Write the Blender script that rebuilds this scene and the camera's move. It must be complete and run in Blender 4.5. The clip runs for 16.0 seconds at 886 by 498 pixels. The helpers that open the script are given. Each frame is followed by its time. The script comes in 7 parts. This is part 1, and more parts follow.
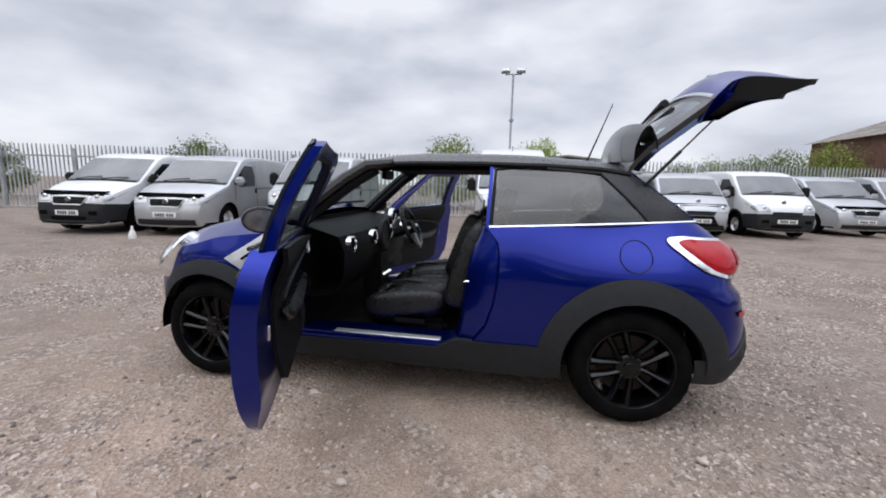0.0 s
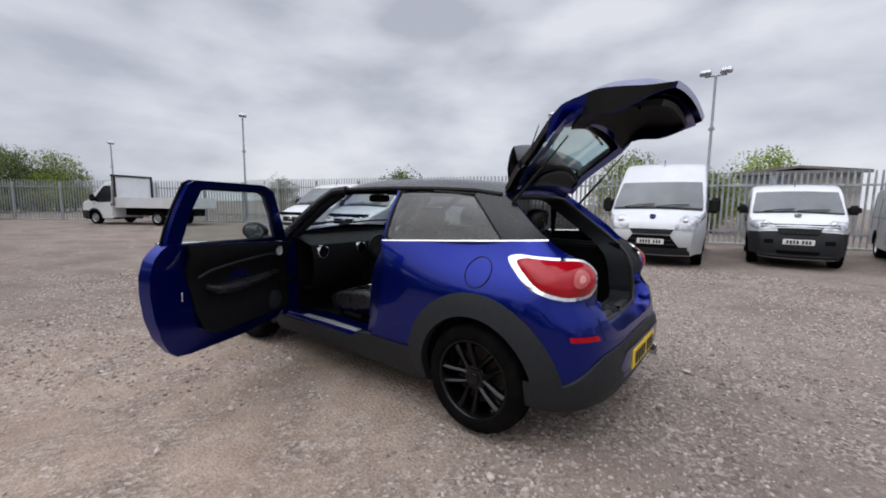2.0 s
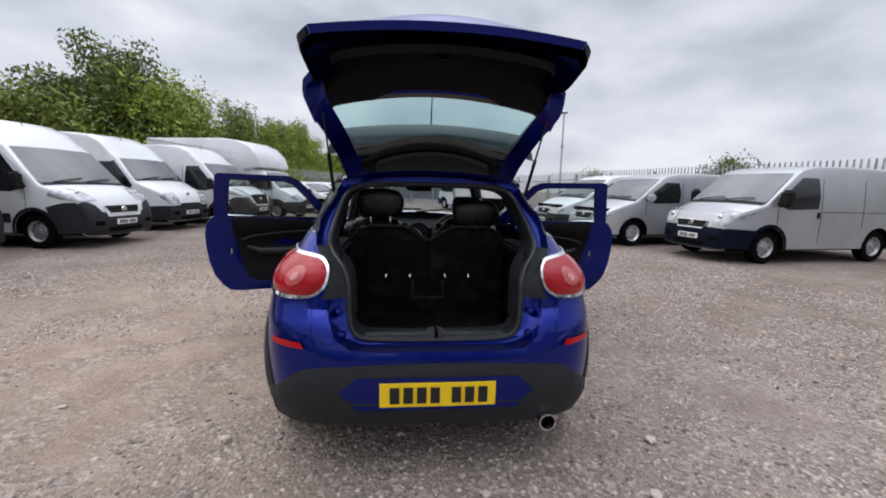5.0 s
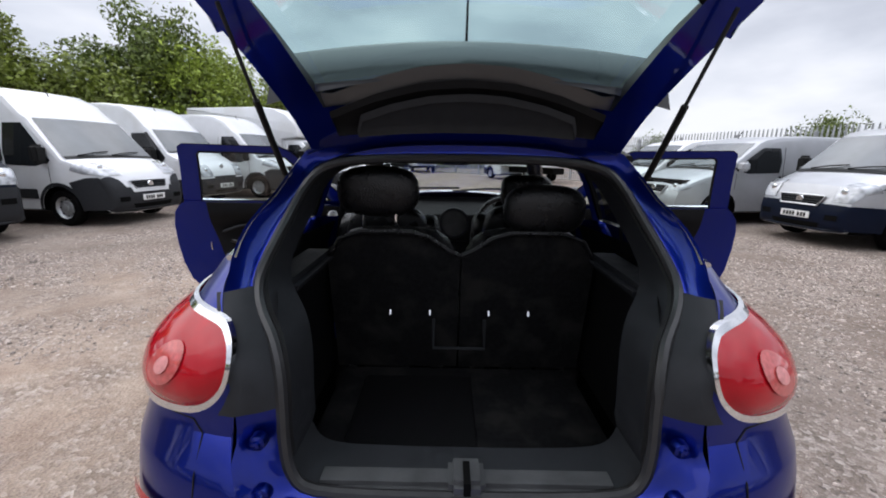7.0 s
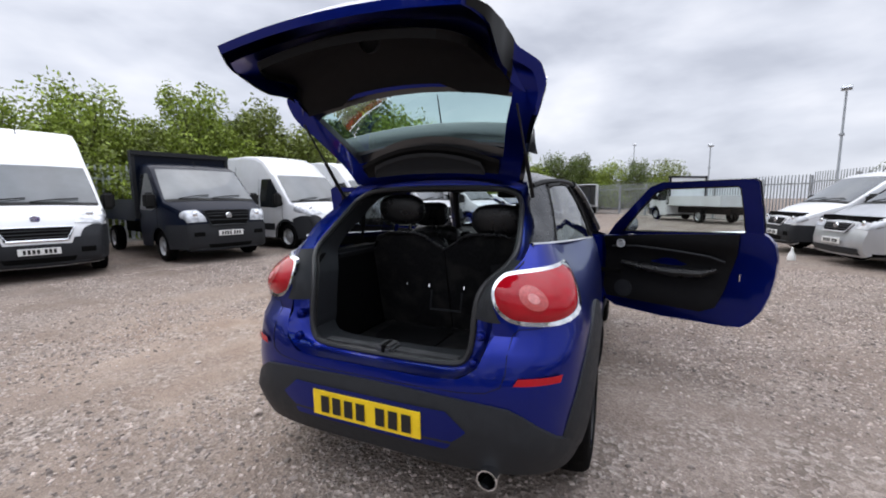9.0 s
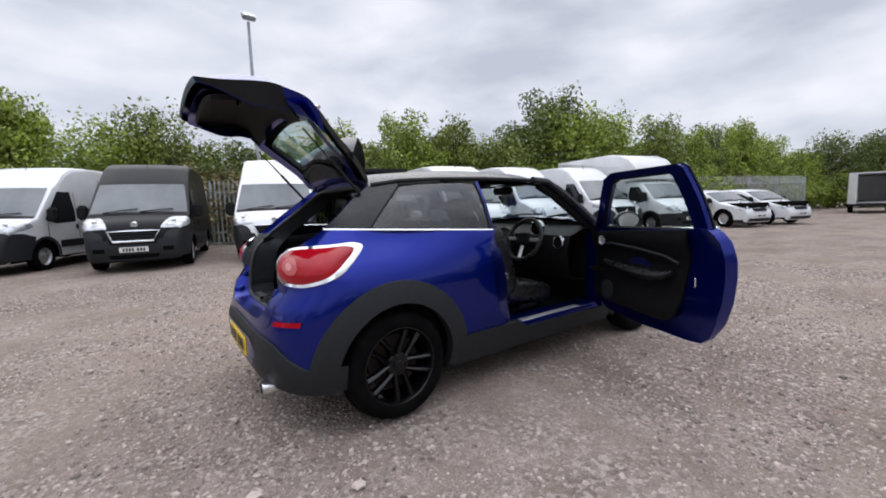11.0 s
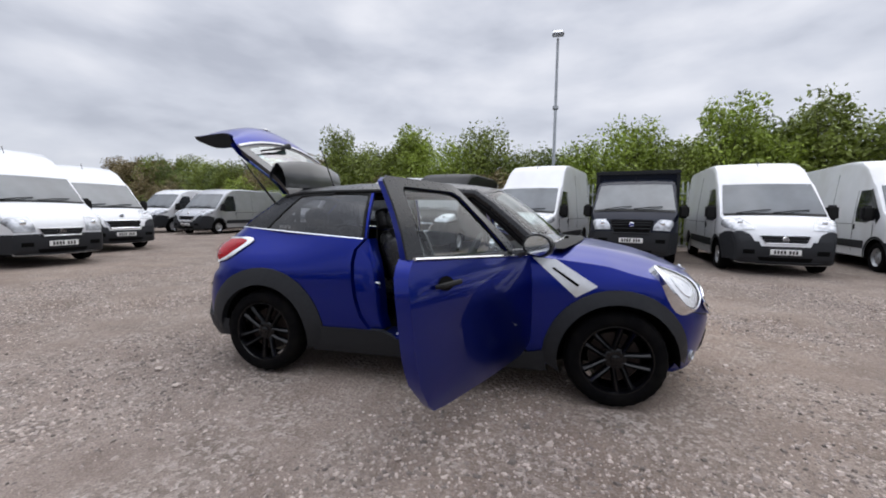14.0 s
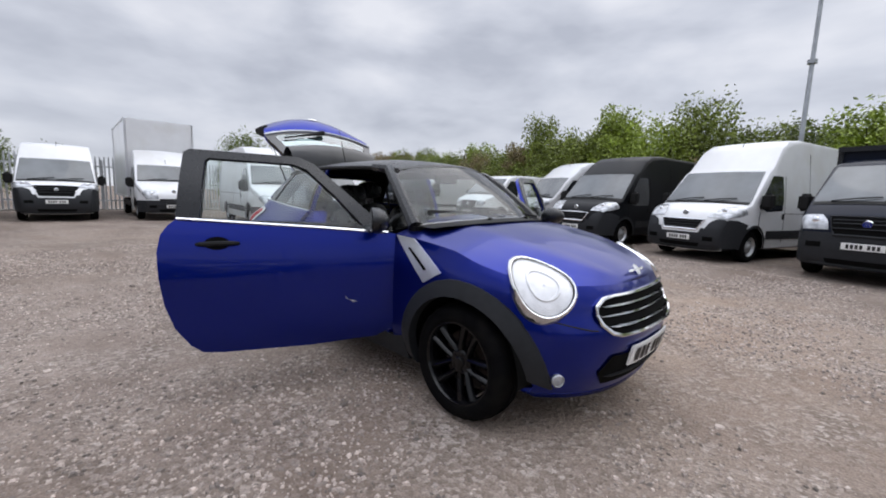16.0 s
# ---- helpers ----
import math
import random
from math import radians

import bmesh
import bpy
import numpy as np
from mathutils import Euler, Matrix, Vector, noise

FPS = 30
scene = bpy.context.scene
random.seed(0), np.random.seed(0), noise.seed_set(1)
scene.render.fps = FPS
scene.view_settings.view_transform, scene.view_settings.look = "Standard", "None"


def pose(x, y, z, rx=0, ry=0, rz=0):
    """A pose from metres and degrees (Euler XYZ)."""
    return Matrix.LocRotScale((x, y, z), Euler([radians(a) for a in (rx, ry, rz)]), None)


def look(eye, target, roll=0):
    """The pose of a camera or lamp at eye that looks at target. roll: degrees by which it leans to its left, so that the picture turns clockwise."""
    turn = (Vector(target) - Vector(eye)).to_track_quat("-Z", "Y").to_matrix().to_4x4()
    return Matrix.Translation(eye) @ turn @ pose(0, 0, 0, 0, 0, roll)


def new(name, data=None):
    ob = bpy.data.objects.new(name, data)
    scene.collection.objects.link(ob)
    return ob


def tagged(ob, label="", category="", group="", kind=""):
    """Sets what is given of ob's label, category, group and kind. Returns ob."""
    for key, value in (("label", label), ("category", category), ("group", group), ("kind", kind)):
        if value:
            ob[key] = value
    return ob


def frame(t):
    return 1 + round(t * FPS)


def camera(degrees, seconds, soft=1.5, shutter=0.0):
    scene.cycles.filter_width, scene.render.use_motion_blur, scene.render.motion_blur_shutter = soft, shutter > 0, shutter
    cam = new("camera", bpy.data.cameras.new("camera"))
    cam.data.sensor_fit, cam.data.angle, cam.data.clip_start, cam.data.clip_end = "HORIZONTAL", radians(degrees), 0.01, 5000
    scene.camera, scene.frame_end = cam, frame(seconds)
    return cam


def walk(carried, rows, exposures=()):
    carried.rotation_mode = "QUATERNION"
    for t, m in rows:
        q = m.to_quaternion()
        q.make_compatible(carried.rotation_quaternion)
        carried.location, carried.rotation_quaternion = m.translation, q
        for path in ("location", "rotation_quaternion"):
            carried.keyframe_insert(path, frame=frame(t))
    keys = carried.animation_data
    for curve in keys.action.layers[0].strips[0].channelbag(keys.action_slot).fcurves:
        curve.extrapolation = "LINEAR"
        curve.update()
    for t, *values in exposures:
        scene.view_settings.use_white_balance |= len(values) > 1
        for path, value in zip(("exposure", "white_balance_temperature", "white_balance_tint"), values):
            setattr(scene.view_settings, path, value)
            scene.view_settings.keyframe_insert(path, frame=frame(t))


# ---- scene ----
cam = camera(94.5, 16.0, soft=1.9)
PATH = [
    (0, (0.629, -3.110, 1.307), (0.291, -1.164, 0.994), 1.5),
    (0.5, (1.102, -3.250, 1.308), (0.588, -1.339, 1.020), 1.0),
    (1, (1.571, -3.199, 1.333), (0.828, -1.362, 1.066), 0.7),
    (1.5, (2.125, -3.070, 1.346), (1.143, -1.345, 1.100), 0.6),
    (2, (2.552, -2.722, 1.344), (1.325, -1.159, 1.113), 0.7),
    (2.5, (3.013, -2.367, 1.342), (1.571, -0.999, 1.118), 1.0),
    (3, (3.387, -1.931, 1.323), (1.754, -0.797, 1.109), 1.3),
    (3.5, (3.737, -1.424, 1.309), (1.949, -0.554, 1.093), 1.3),
    (4, (3.955, -0.905, 1.302), (2.061, -0.302, 1.087), 1.2),
    (4.2, (3.974, -0.705, 1.323), (2.050, -0.205, 1.102), 1.3),
    (6.3, (2.845, 0.040, 1.384), (0.889, 0.057, 0.970), 0.7),
    (6.5, (2.731, -0.010, 1.387), (0.778, 0.006, 0.958), 0.7),
    (7, (2.627, -0.056, 1.396), (0.677, -0.069, 0.950), 0.8),
    (7.5, (2.817, 0.068, 1.372), (0.864, -0.047, 0.958), 0.9),
    (8, (3.083, 0.255, 1.333), (1.138, -0.049, 0.976), 0.7),
    (8.5, (3.379, 0.544, 1.336), (1.478, -0.006, 1.045), 0.2),
    (11, (2.423, 2.870, 1.255), (1.265, 1.254, 1.040), -1.8),
    (11.5, (1.955, 3.216, 1.238), (1.032, 1.455, 1.026), -1.4),
    (12, (1.447, 3.485, 1.247), (0.794, 1.606, 1.038), -1.3),
    (12.5, (0.942, 3.701, 1.255), (0.570, 1.746, 1.056), -1.1),
    (13, (0.377, 3.739, 1.285), (0.289, 1.750, 1.098), -0.5),
    (13.5, (-0.205, 3.748, 1.297), (-0.025, 1.764, 1.115), 0.0),
    (14, (-0.758, 3.600, 1.291), (-0.322, 1.657, 1.102), 0.6),
    (14.5, (-1.355, 3.466, 1.290), (-0.663, 1.600, 1.088), 0.9),
    (15, (-1.865, 3.117, 1.254), (-0.912, 1.373, 1.036), 1.3),
    (15.5, (-2.300, 2.770, 1.235), (-1.131, 1.165, 0.998), 1.7),
    (16, (-2.725, 2.437, 1.243), (-1.343, 1.015, 0.979), 1.9),
]
walk(cam, [(t, look(eye, target, roll)) for t, eye, target, roll in PATH], exposures=[(0.0, 0.10), (0.5, 0.0), (1.5, -0.08), (2.5, -0.12), (4.2, -0.04), (6.4, 0.20), (7.0, 0.26), (7.5, 0.38), (8.0, 0.40), (8.6, 0.32), (11.0, 0.15), (13.0, 0.08), (14.5, 0.0), (16.0, 0.0)])

# ---- light ----
world = bpy.data.worlds.new("overcast_sky")
scene.world = world
world.use_nodes = True
wn, wl = world.node_tree.nodes, world.node_tree.links
for nd in list(wn):
    wn.remove(nd)
SUN_EL, SUN_AZ = radians(52), radians(200)
w_out, w_bg = wn.new("ShaderNodeOutputWorld"), wn.new("ShaderNodeBackground")
sky = wn.new("ShaderNodeTexSky")
sky.sky_type, sky.sun_disc, sky.sun_elevation, sky.sun_rotation = "NISHITA", False, SUN_EL, SUN_AZ
geo = wn.new("ShaderNodeTexCoord")
mapn = wn.new("ShaderNodeMapping")
mapn.inputs["Scale"].default_value = (1.0, 1.0, 2.6)
mapn.inputs["Rotation"].default_value = (0.0, 0.0, 0.6)
cl1, cl2 = wn.new("ShaderNodeTexNoise"), wn.new("ShaderNodeTexNoise")
cl1.inputs["Scale"].default_value, cl1.inputs["Detail"].default_value, cl1.inputs["Roughness"].default_value = 2.9, 5.0, 0.48
cl2.inputs["Scale"].default_value, cl2.inputs["Detail"].default_value = 5.5, 4.0
cl1.inputs["Distortion"].default_value = 0.15
mixc = wn.new("ShaderNodeMath")
mixc.operation = "MULTIPLY_ADD"
mixc.inputs[1].default_value = 0.30
ramp = wn.new("ShaderNodeValToRGB")
ramp.color_ramp.elements[0].position, ramp.color_ramp.elements[0].color = 0.46, (0.50, 0.527, 0.612, 1)
ramp.color_ramp.elements[1].position, ramp.color_ramp.elements[1].color = 0.82, (0.84, 0.855, 0.925, 1)
mid_el = ramp.color_ramp.elements.new(0.62)
mid_el.color = (0.652, 0.68, 0.768, 1)
scale_sky = wn.new("ShaderNodeMixRGB")
scale_sky.blend_type, scale_sky.inputs[0].default_value = "MULTIPLY", 1.0
scale_sky.inputs[2].default_value = (0.10, 0.10, 0.10, 1)
over = wn.new("ShaderNodeMixRGB")
over.inputs[0].default_value = 0.93
wl.new(geo.outputs["Generated"], mapn.inputs["Vector"])
wl.new(mapn.outputs["Vector"], cl1.inputs["Vector"])
wl.new(mapn.outputs["Vector"], cl2.inputs["Vector"])
wl.new(cl2.outputs["Fac"], mixc.inputs[0])
wl.new(cl1.outputs["Fac"], mixc.inputs[2])
wl.new(mixc.outputs[0], ramp.inputs["Fac"])
wl.new(sky.outputs["Color"], scale_sky.inputs[1])
wl.new(scale_sky.outputs["Color"], over.inputs[1])
wl.new(ramp.outputs["Color"], over.inputs[2])
sep, zen, grade = wn.new("ShaderNodeSeparateXYZ"), wn.new("ShaderNodeMapRange"), wn.new("ShaderNodeMixRGB")
zen.interpolation_type = "SMOOTHSTEP"
for sock, val in (("From Min", 0.42), ("From Max", 1.0), ("To Min", 1.0), ("To Max", 2.95)):
    zen.inputs[sock].default_value = val
grade.blend_type, grade.inputs[0].default_value = "MULTIPLY", 1.0
wl.new(geo.outputs["Generated"], sep.inputs[0])
wl.new(sep.outputs["Z"], zen.inputs["Value"])
wl.new(over.outputs["Color"], grade.inputs[1])
wl.new(zen.outputs["Result"], grade.inputs[2])
wl.new(grade.outputs["Color"], w_bg.inputs["Color"])
wl.new(w_bg.outputs["Background"], w_out.inputs["Surface"])
w_bg.inputs["Strength"].default_value = 1.0

sun_data = bpy.data.lights.new("sun", "SUN")
sun_data.energy, sun_data.angle, sun_data.color = 0.8, radians(75), (1.0, 0.96, 0.9)
sun = new("sun", sun_data)
sun.matrix_world = look((0, 0, 40), (40 * math.cos(SUN_EL) * -math.sin(SUN_AZ), 40 * math.cos(SUN_EL) * math.cos(SUN_AZ) * -1, 40 - 40 * math.sin(SUN_EL)))


# ---- materials ----
def material(name, colour, rough=0.5, metal=0.0, vary=0.0, scale=8.0, bump=0.0, bump_scale=60.0, coat=0.0, spec=0.5, island=0.0, obj_random=0.0, second=None, second_scale=1.5, emit=None, transmission=0.0, alpha=1.0, rough_vary=0.0):
    m = bpy.data.materials.new(name)
    m.use_nodes = True
    n, l = m.node_tree.nodes, m.node_tree.links
    b = n["Principled BSDF"]
    b.inputs["Base Color"].default_value = (*colour, 1)
    b.inputs["Roughness"].default_value, b.inputs["Metallic"].default_value = rough, metal
    b.inputs["Coat Weight"].default_value, b.inputs["Specular IOR Level"].default_value = coat, spec
    b.inputs["Coat Roughness"].default_value = 0.03
    b.inputs["Transmission Weight"].default_value, b.inputs["Alpha"].default_value = transmission, alpha
    if emit:
        b.inputs["Emission Color"].default_value, b.inputs["Emission Strength"].default_value = (*emit[:3], 1), emit[3]
    co = n.new("ShaderNodeTexCoord")
    if vary or second or island or obj_random or rough_vary:
        nz = n.new("ShaderNodeTexNoise")
        nz.inputs["Scale"].default_value, nz.inputs["Detail"].default_value = scale, 6
        l.new(co.outputs["Object"], nz.inputs["Vector"])
        hsv = n.new("ShaderNodeHueSaturation")
        hsv.inputs["Color"].default_value = (*colour, 1)
        mr = n.new("ShaderNodeMapRange")
        mr.inputs["From Min"].default_value, mr.inputs["From Max"].default_value = 0.3, 0.7
        mr.inputs["To Min"].default_value, mr.inputs["To Max"].default_value = 1 - vary, 1 + vary
        l.new(nz.outputs["Fac"], mr.inputs["Value"])
        last = mr.outputs["Result"]
        for amount, kind, sock in ((island, "ShaderNodeNewGeometry", "Random Per Island"), (obj_random, "ShaderNodeObjectInfo", "Random")):
            if amount:
                g, mr2, mul = n.new(kind), n.new("ShaderNodeMapRange"), n.new("ShaderNodeMath")
                mr2.inputs["To Min"].default_value, mr2.inputs["To Max"].default_value = 1 - amount, 1 + amount
                mul.operation = "MULTIPLY"
                l.new(g.outputs[sock], mr2.inputs["Value"])
                l.new(mr2.outputs["Result"], mul.inputs[0])
                l.new(last, mul.inputs[1])
                last = mul.outputs[0]
        l.new(last, hsv.inputs["Value"])
        out = hsv.outputs["Color"]
        if second:
            n2, r2, mx = n.new("ShaderNodeTexNoise"), n.new("ShaderNodeValToRGB"), n.new("ShaderNodeMixRGB")
            n2.inputs["Scale"].default_value, n2.inputs["Detail"].default_value = second_scale, 7
            r2.color_ramp.elements[0].position, r2.color_ramp.elements[1].position = 0.47, 0.66
            l.new(co.outputs["Object"], n2.inputs["Vector"])
            l.new(n2.outputs["Fac"], r2.inputs["Fac"])
            l.new(r2.outputs["Color"], mx.inputs[0])
            l.new(out, mx.inputs[1])
            mx.inputs[2].default_value = (*second, 1)
            out = mx.outputs["Color"]
        l.new(out, b.inputs["Base Color"])
        if rough_vary:
            mr3 = n.new("ShaderNodeMapRange")
            mr3.inputs["From Min"].default_value, mr3.inputs["From Max"].default_value = 0.3, 0.7
            mr3.inputs["To Min"].default_value, mr3.inputs["To Max"].default_value = max(0.0, rough - rough_vary), rough + rough_vary
            l.new(nz.outputs["Fac"], mr3.inputs["Value"])
            l.new(mr3.outputs["Result"], b.inputs["Roughness"])
    if bump:
        nb, bp = n.new("ShaderNodeTexNoise"), n.new("ShaderNodeBump")
        nb.inputs["Scale"].default_value, nb.inputs["Detail"].default_value = bump_scale, 5
        bp.inputs["Strength"].default_value, bp.inputs["Distance"].default_value = bump, 0.02
        l.new(co.outputs["Object"], nb.inputs["Vector"])
        l.new(nb.outputs["Fac"], bp.inputs["Height"])
        l.new(bp.outputs["Normal"], b.inputs["Normal"])
    return m


M_BLUE = material("blue_metallic_paint", (0.0008, 0.0118, 0.212), 0.31, 0.90, vary=0.10, scale=900, coat=0.5)
M_ROOF = material("black_roof_paint", (0.008, 0.009, 0.011), 0.30, 0.0, vary=0.1, scale=40, coat=0.25, spec=0.35, rough_vary=0.06)
M_BLACKGLASS = material("gloss_black_panel", (0.010, 0.011, 0.013), 0.30, 0.0, vary=0.1, scale=30, coat=0.45, spec=0.8)
M_PLAST = material("grey_black_plastic", (0.019, 0.0205, 0.0235), 0.55, spec=0.25, vary=0.18, scale=30, bump=0.15, bump_scale=500, rough_vary=0.08)
M_TRIM = material("black_interior_plastic", (0.0048, 0.0048, 0.0055), 0.60, vary=0.2, scale=25, spec=0.18, bump=0.2, bump_scale=400)
M_LEATHER = material("black_leather", (0.007, 0.007, 0.008), 0.30, spec=0.5, vary=0.2, scale=18, rough_vary=0.08, bump=0.3, bump_scale=140)
M_CARPET = material("black_carpet", (0.009, 0.009, 0.010), 0.95, spec=0.15, vary=0.35, scale=60, bump=0.5, bump_scale=700, second=(0.024, 0.023, 0.022), second_scale=9)
M_CHROME = material("chrome", (0.82, 0.83, 0.85), 0.12, 1.0, vary=0.05, scale=20, rough_vary=0.05)
M_SILVER = material("silver_satin_metal", (0.72, 0.73, 0.75), 0.3, 0.7, vary=0.06, scale=30)
M_RIM = material("gloss_black_alloy", (0.0022, 0.0022, 0.003), 0.14, 0.0, vary=0.2, scale=30, coat=0.0, spec=0.36)
M_DISC = material("rusty_brake_disc", (0.030, 0.019, 0.015), 0.55, 0.3, vary=0.35, scale=40, second=(0.014, 0.011, 0.010), second_scale=12)
M_TYRE = material("tyre_rubber", (0.0035, 0.0035, 0.004), 0.78, vary=0.3, scale=20, bump=0.35, bump_scale=120, spec=0.05, second=(0.0075, 0.007, 0.0065), second_scale=9)
M_RUBBER = material("black_rubber_seal", (0.006, 0.006, 0.006), 0.6, spec=0.25, vary=0.15, scale=40)
M_SEAL = material("grey_boot_seal", (0.022, 0.022, 0.023), 0.42, spec=0.45, vary=0.15, scale=40)
M_DARK = material("dark_underbody", (0.004, 0.004, 0.004), 0.9, spec=0.08, vary=0.3, scale=12)
M_RED = material("red_tail_lens", (0.40, 0.004, 0.012), 0.10, 0.0, vary=0.12, scale=14, coat=0.22, spec=0.35)
M_REDCLEAR = material("pink_clear_lens", (0.52, 0.09, 0.085), 0.10, 0.0, vary=0.2, scale=90, coat=0.5)
M_PINK = material("pale_pink_bulb", (0.72, 0.30, 0.29), 0.2, vary=0.15, scale=90)
M_YELLOW = material("yellow_plate", (0.92, 0.63, 0.012), 0.4, vary=0.06, scale=14)
M_WHITEPLATE = material("white_plate", (0.8, 0.8, 0.78), 0.4, vary=0.05, scale=14)
M_INK = material("black_plate_ink", (0.01, 0.01, 0.01), 0.5, vary=0.1)
M_WHITEP = material("white_van_paint", (0.72, 0.73, 0.745), 0.28, 0.0, vary=0.035, scale=3, coat=0.5, second=(0.645, 0.645, 0.64), second_scale=1.1, obj_random=0.03)
M_SILVP = material("silver_van_paint", (0.47, 0.48, 0.50), 0.32, 0.5, vary=0.05, scale=4, coat=0.5, second=(0.42, 0.43, 0.44), second_scale=1.2)
M_PEARL = material("silver_white_van_paint", (0.60, 0.61, 0.63), 0.3, 0.25, vary=0.04, scale=3, coat=0.5, second=(0.54, 0.55, 0.56), second_scale=1.1)
M_DARKP = material("charcoal_van_paint", (0.005, 0.0055, 0.007), 0.30, 0.0, vary=0.1, scale=4, coat=0.03, spec=0.10)
M_NAVYP = material("navy_cab_paint", (0.004, 0.007, 0.018), 0.30, 0.0, vary=0.1, scale=4, coat=0.03, spec=0.10)
# windscreen grey has the sky's reflection mixed into it; side glass stays near black
M_VGLASS = material("sky_toned_van_glass", (0.09, 0.10, 0.105), 0.06, 0.0, vary=0.25, scale=1.6, coat=0.7, spec=0.6)
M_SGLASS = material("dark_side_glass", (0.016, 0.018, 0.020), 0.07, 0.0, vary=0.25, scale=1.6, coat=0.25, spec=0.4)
M_HEAD = material("clear_headlight", (0.90, 0.91, 0.93), 0.25, 0.0, vary=0.12, scale=22, coat=1.0)
M_VHEAD = material("van_headlight_lens", (0.42, 0.435, 0.455), 0.12, 0.30, vary=0.50, scale=9, coat=1.0)
M_HUB = material("grey_steel_wheel", (0.40, 0.41, 0.42), 0.4, 0.6, vary=0.2, scale=14)
M_GREYB = material("grey_box_panel", (0.33, 0.34, 0.35), 0.5, 0.1, vary=0.08, scale=3, second=(0.25, 0.25, 0.25), second_scale=1.4)
M_GALV = material("galvanised_steel", (0.42, 0.44, 0.46), 0.5, 0.35, vary=0.14, scale=6, second=(0.30, 0.31, 0.31), second_scale=2.0, obj_random=0.16)
M_GALVDARK = material("weathered_steel_sheet", (0.20, 0.21, 0.22), 0.65, 0.15, vary=0.2, scale=2, second=(0.28, 0.28, 0.28), second_scale=0.6)
M_CONC = material("old_concrete", (0.36, 0.34, 0.31), 0.9, vary=0.2, scale=3, bump=0.4, bump_scale=40, second=(0.26, 0.25, 0.23), second_scale=1.2)
M_POLE = material("grey_lamp_column", (0.34, 0.36, 0.38), 0.45, 0.5, vary=0.12, scale=5)
M_BRICK = material("brown_brick", (0.17, 0.085, 0.06), 0.85, vary=0.25, scale=5, bump=0.3, second=(0.11, 0.065, 0.05), second_scale=1.4)
M_ROOFSHEET = material("corrugated_grey_roof", (0.22, 0.20, 0.18), 0.8, vary=0.2, scale=3, second=(0.14, 0.12, 0.10), second_scale=0.8)
M_BARK = material("bark", (0.075, 0.06, 0.045), 0.95, vary=0.3, scale=18, bump=0.6, bump_scale=50)
M_LEAF = [material("leaf_green_%s" % k, c, 0.55, vary=0.3, scale=1.3, island=0.45) for k, c in (("olive", (0.165, 0.205, 0.030)), ("bright", (0.24, 0.31, 0.038)), ("dark", (0.115, 0.155, 0.030)), ("brown", (0.20, 0.155, 0.068)))]
M_BUSH = material("bramble_mass", (0.05, 0.06, 0.018), 0.9, vary=0.5, scale=4, bump=0.8, bump_scale=10, second=(0.075, 0.05, 0.025), second_scale=0.8)
M_STONE = material("gravel_stone", (0.365, 0.308, 0.272), 0.9, vary=0.15, scale=30, island=0.65, bump=0.3, bump_scale=80)


def glass_material(name, tint, opacity, rough=0.02, gloss=0.06, power=4.0):
    m = bpy.data.materials.new(name)
    m.use_nodes = True
    n, l = m.node_tree.nodes, m.node_tree.links
    n.remove(n["Principled BSDF"])
    out = n["Material Output"]
    tr, gl, mix, fr, df, mix2 = (n.new(k) for k in ("ShaderNodeBsdfTransparent", "ShaderNodeBsdfGlossy", "ShaderNodeMixShader", "ShaderNodeLayerWeight", "ShaderNodeBsdfDiffuse", "ShaderNodeMixShader"))
    tr.inputs["Color"].default_value = (*tint, 1)
    gl.inputs["Roughness"].default_value = rough
    fr.inputs["Blend"].default_value = 0.5
    pw, ma = n.new("ShaderNodeMath"), n.new("ShaderNodeMath")
    pw.operation, ma.operation = "POWER", "MULTIPLY_ADD"
    pw.inputs[1].default_value, ma.inputs[1].default_value, ma.inputs[2].default_value = power, 0.85, gloss
    l.new(fr.outputs["Facing"], pw.inputs[0])
    l.new(pw.outputs[0], ma.inputs[0])
    df.inputs["Color"].default_value = (0.02, 0.022, 0.025, 1)
    mix2.inputs[0].default_value = opacity
    l.new(tr.outputs[0], mix2.inputs[1])
    l.new(df.outputs[0], mix2.inputs[2])
    l.new(ma.outputs[0], mix.inputs[0])
    l.new(mix2.outputs[0], mix.inputs[1])
    l.new(gl.outputs[0], mix.inputs[2])
    l.new(mix.outputs[0], out.inputs["Surface"])
    return m


M_GLASS = glass_material("clear_car_glass", (0.78, 0.86, 0.84), 0.0)
M_LENS = glass_material("clear_lamp_lens", (0.97, 0.97, 0.97), 0.0)
M_REARGLASS = glass_material("green_tinted_glass", (0.66, 0.88, 0.86), 0.0, gloss=0.20, power=2.6)
M_TINT = glass_material("privacy_car_glass", (0.20, 0.21, 0.22), 0.20, gloss=0.11)


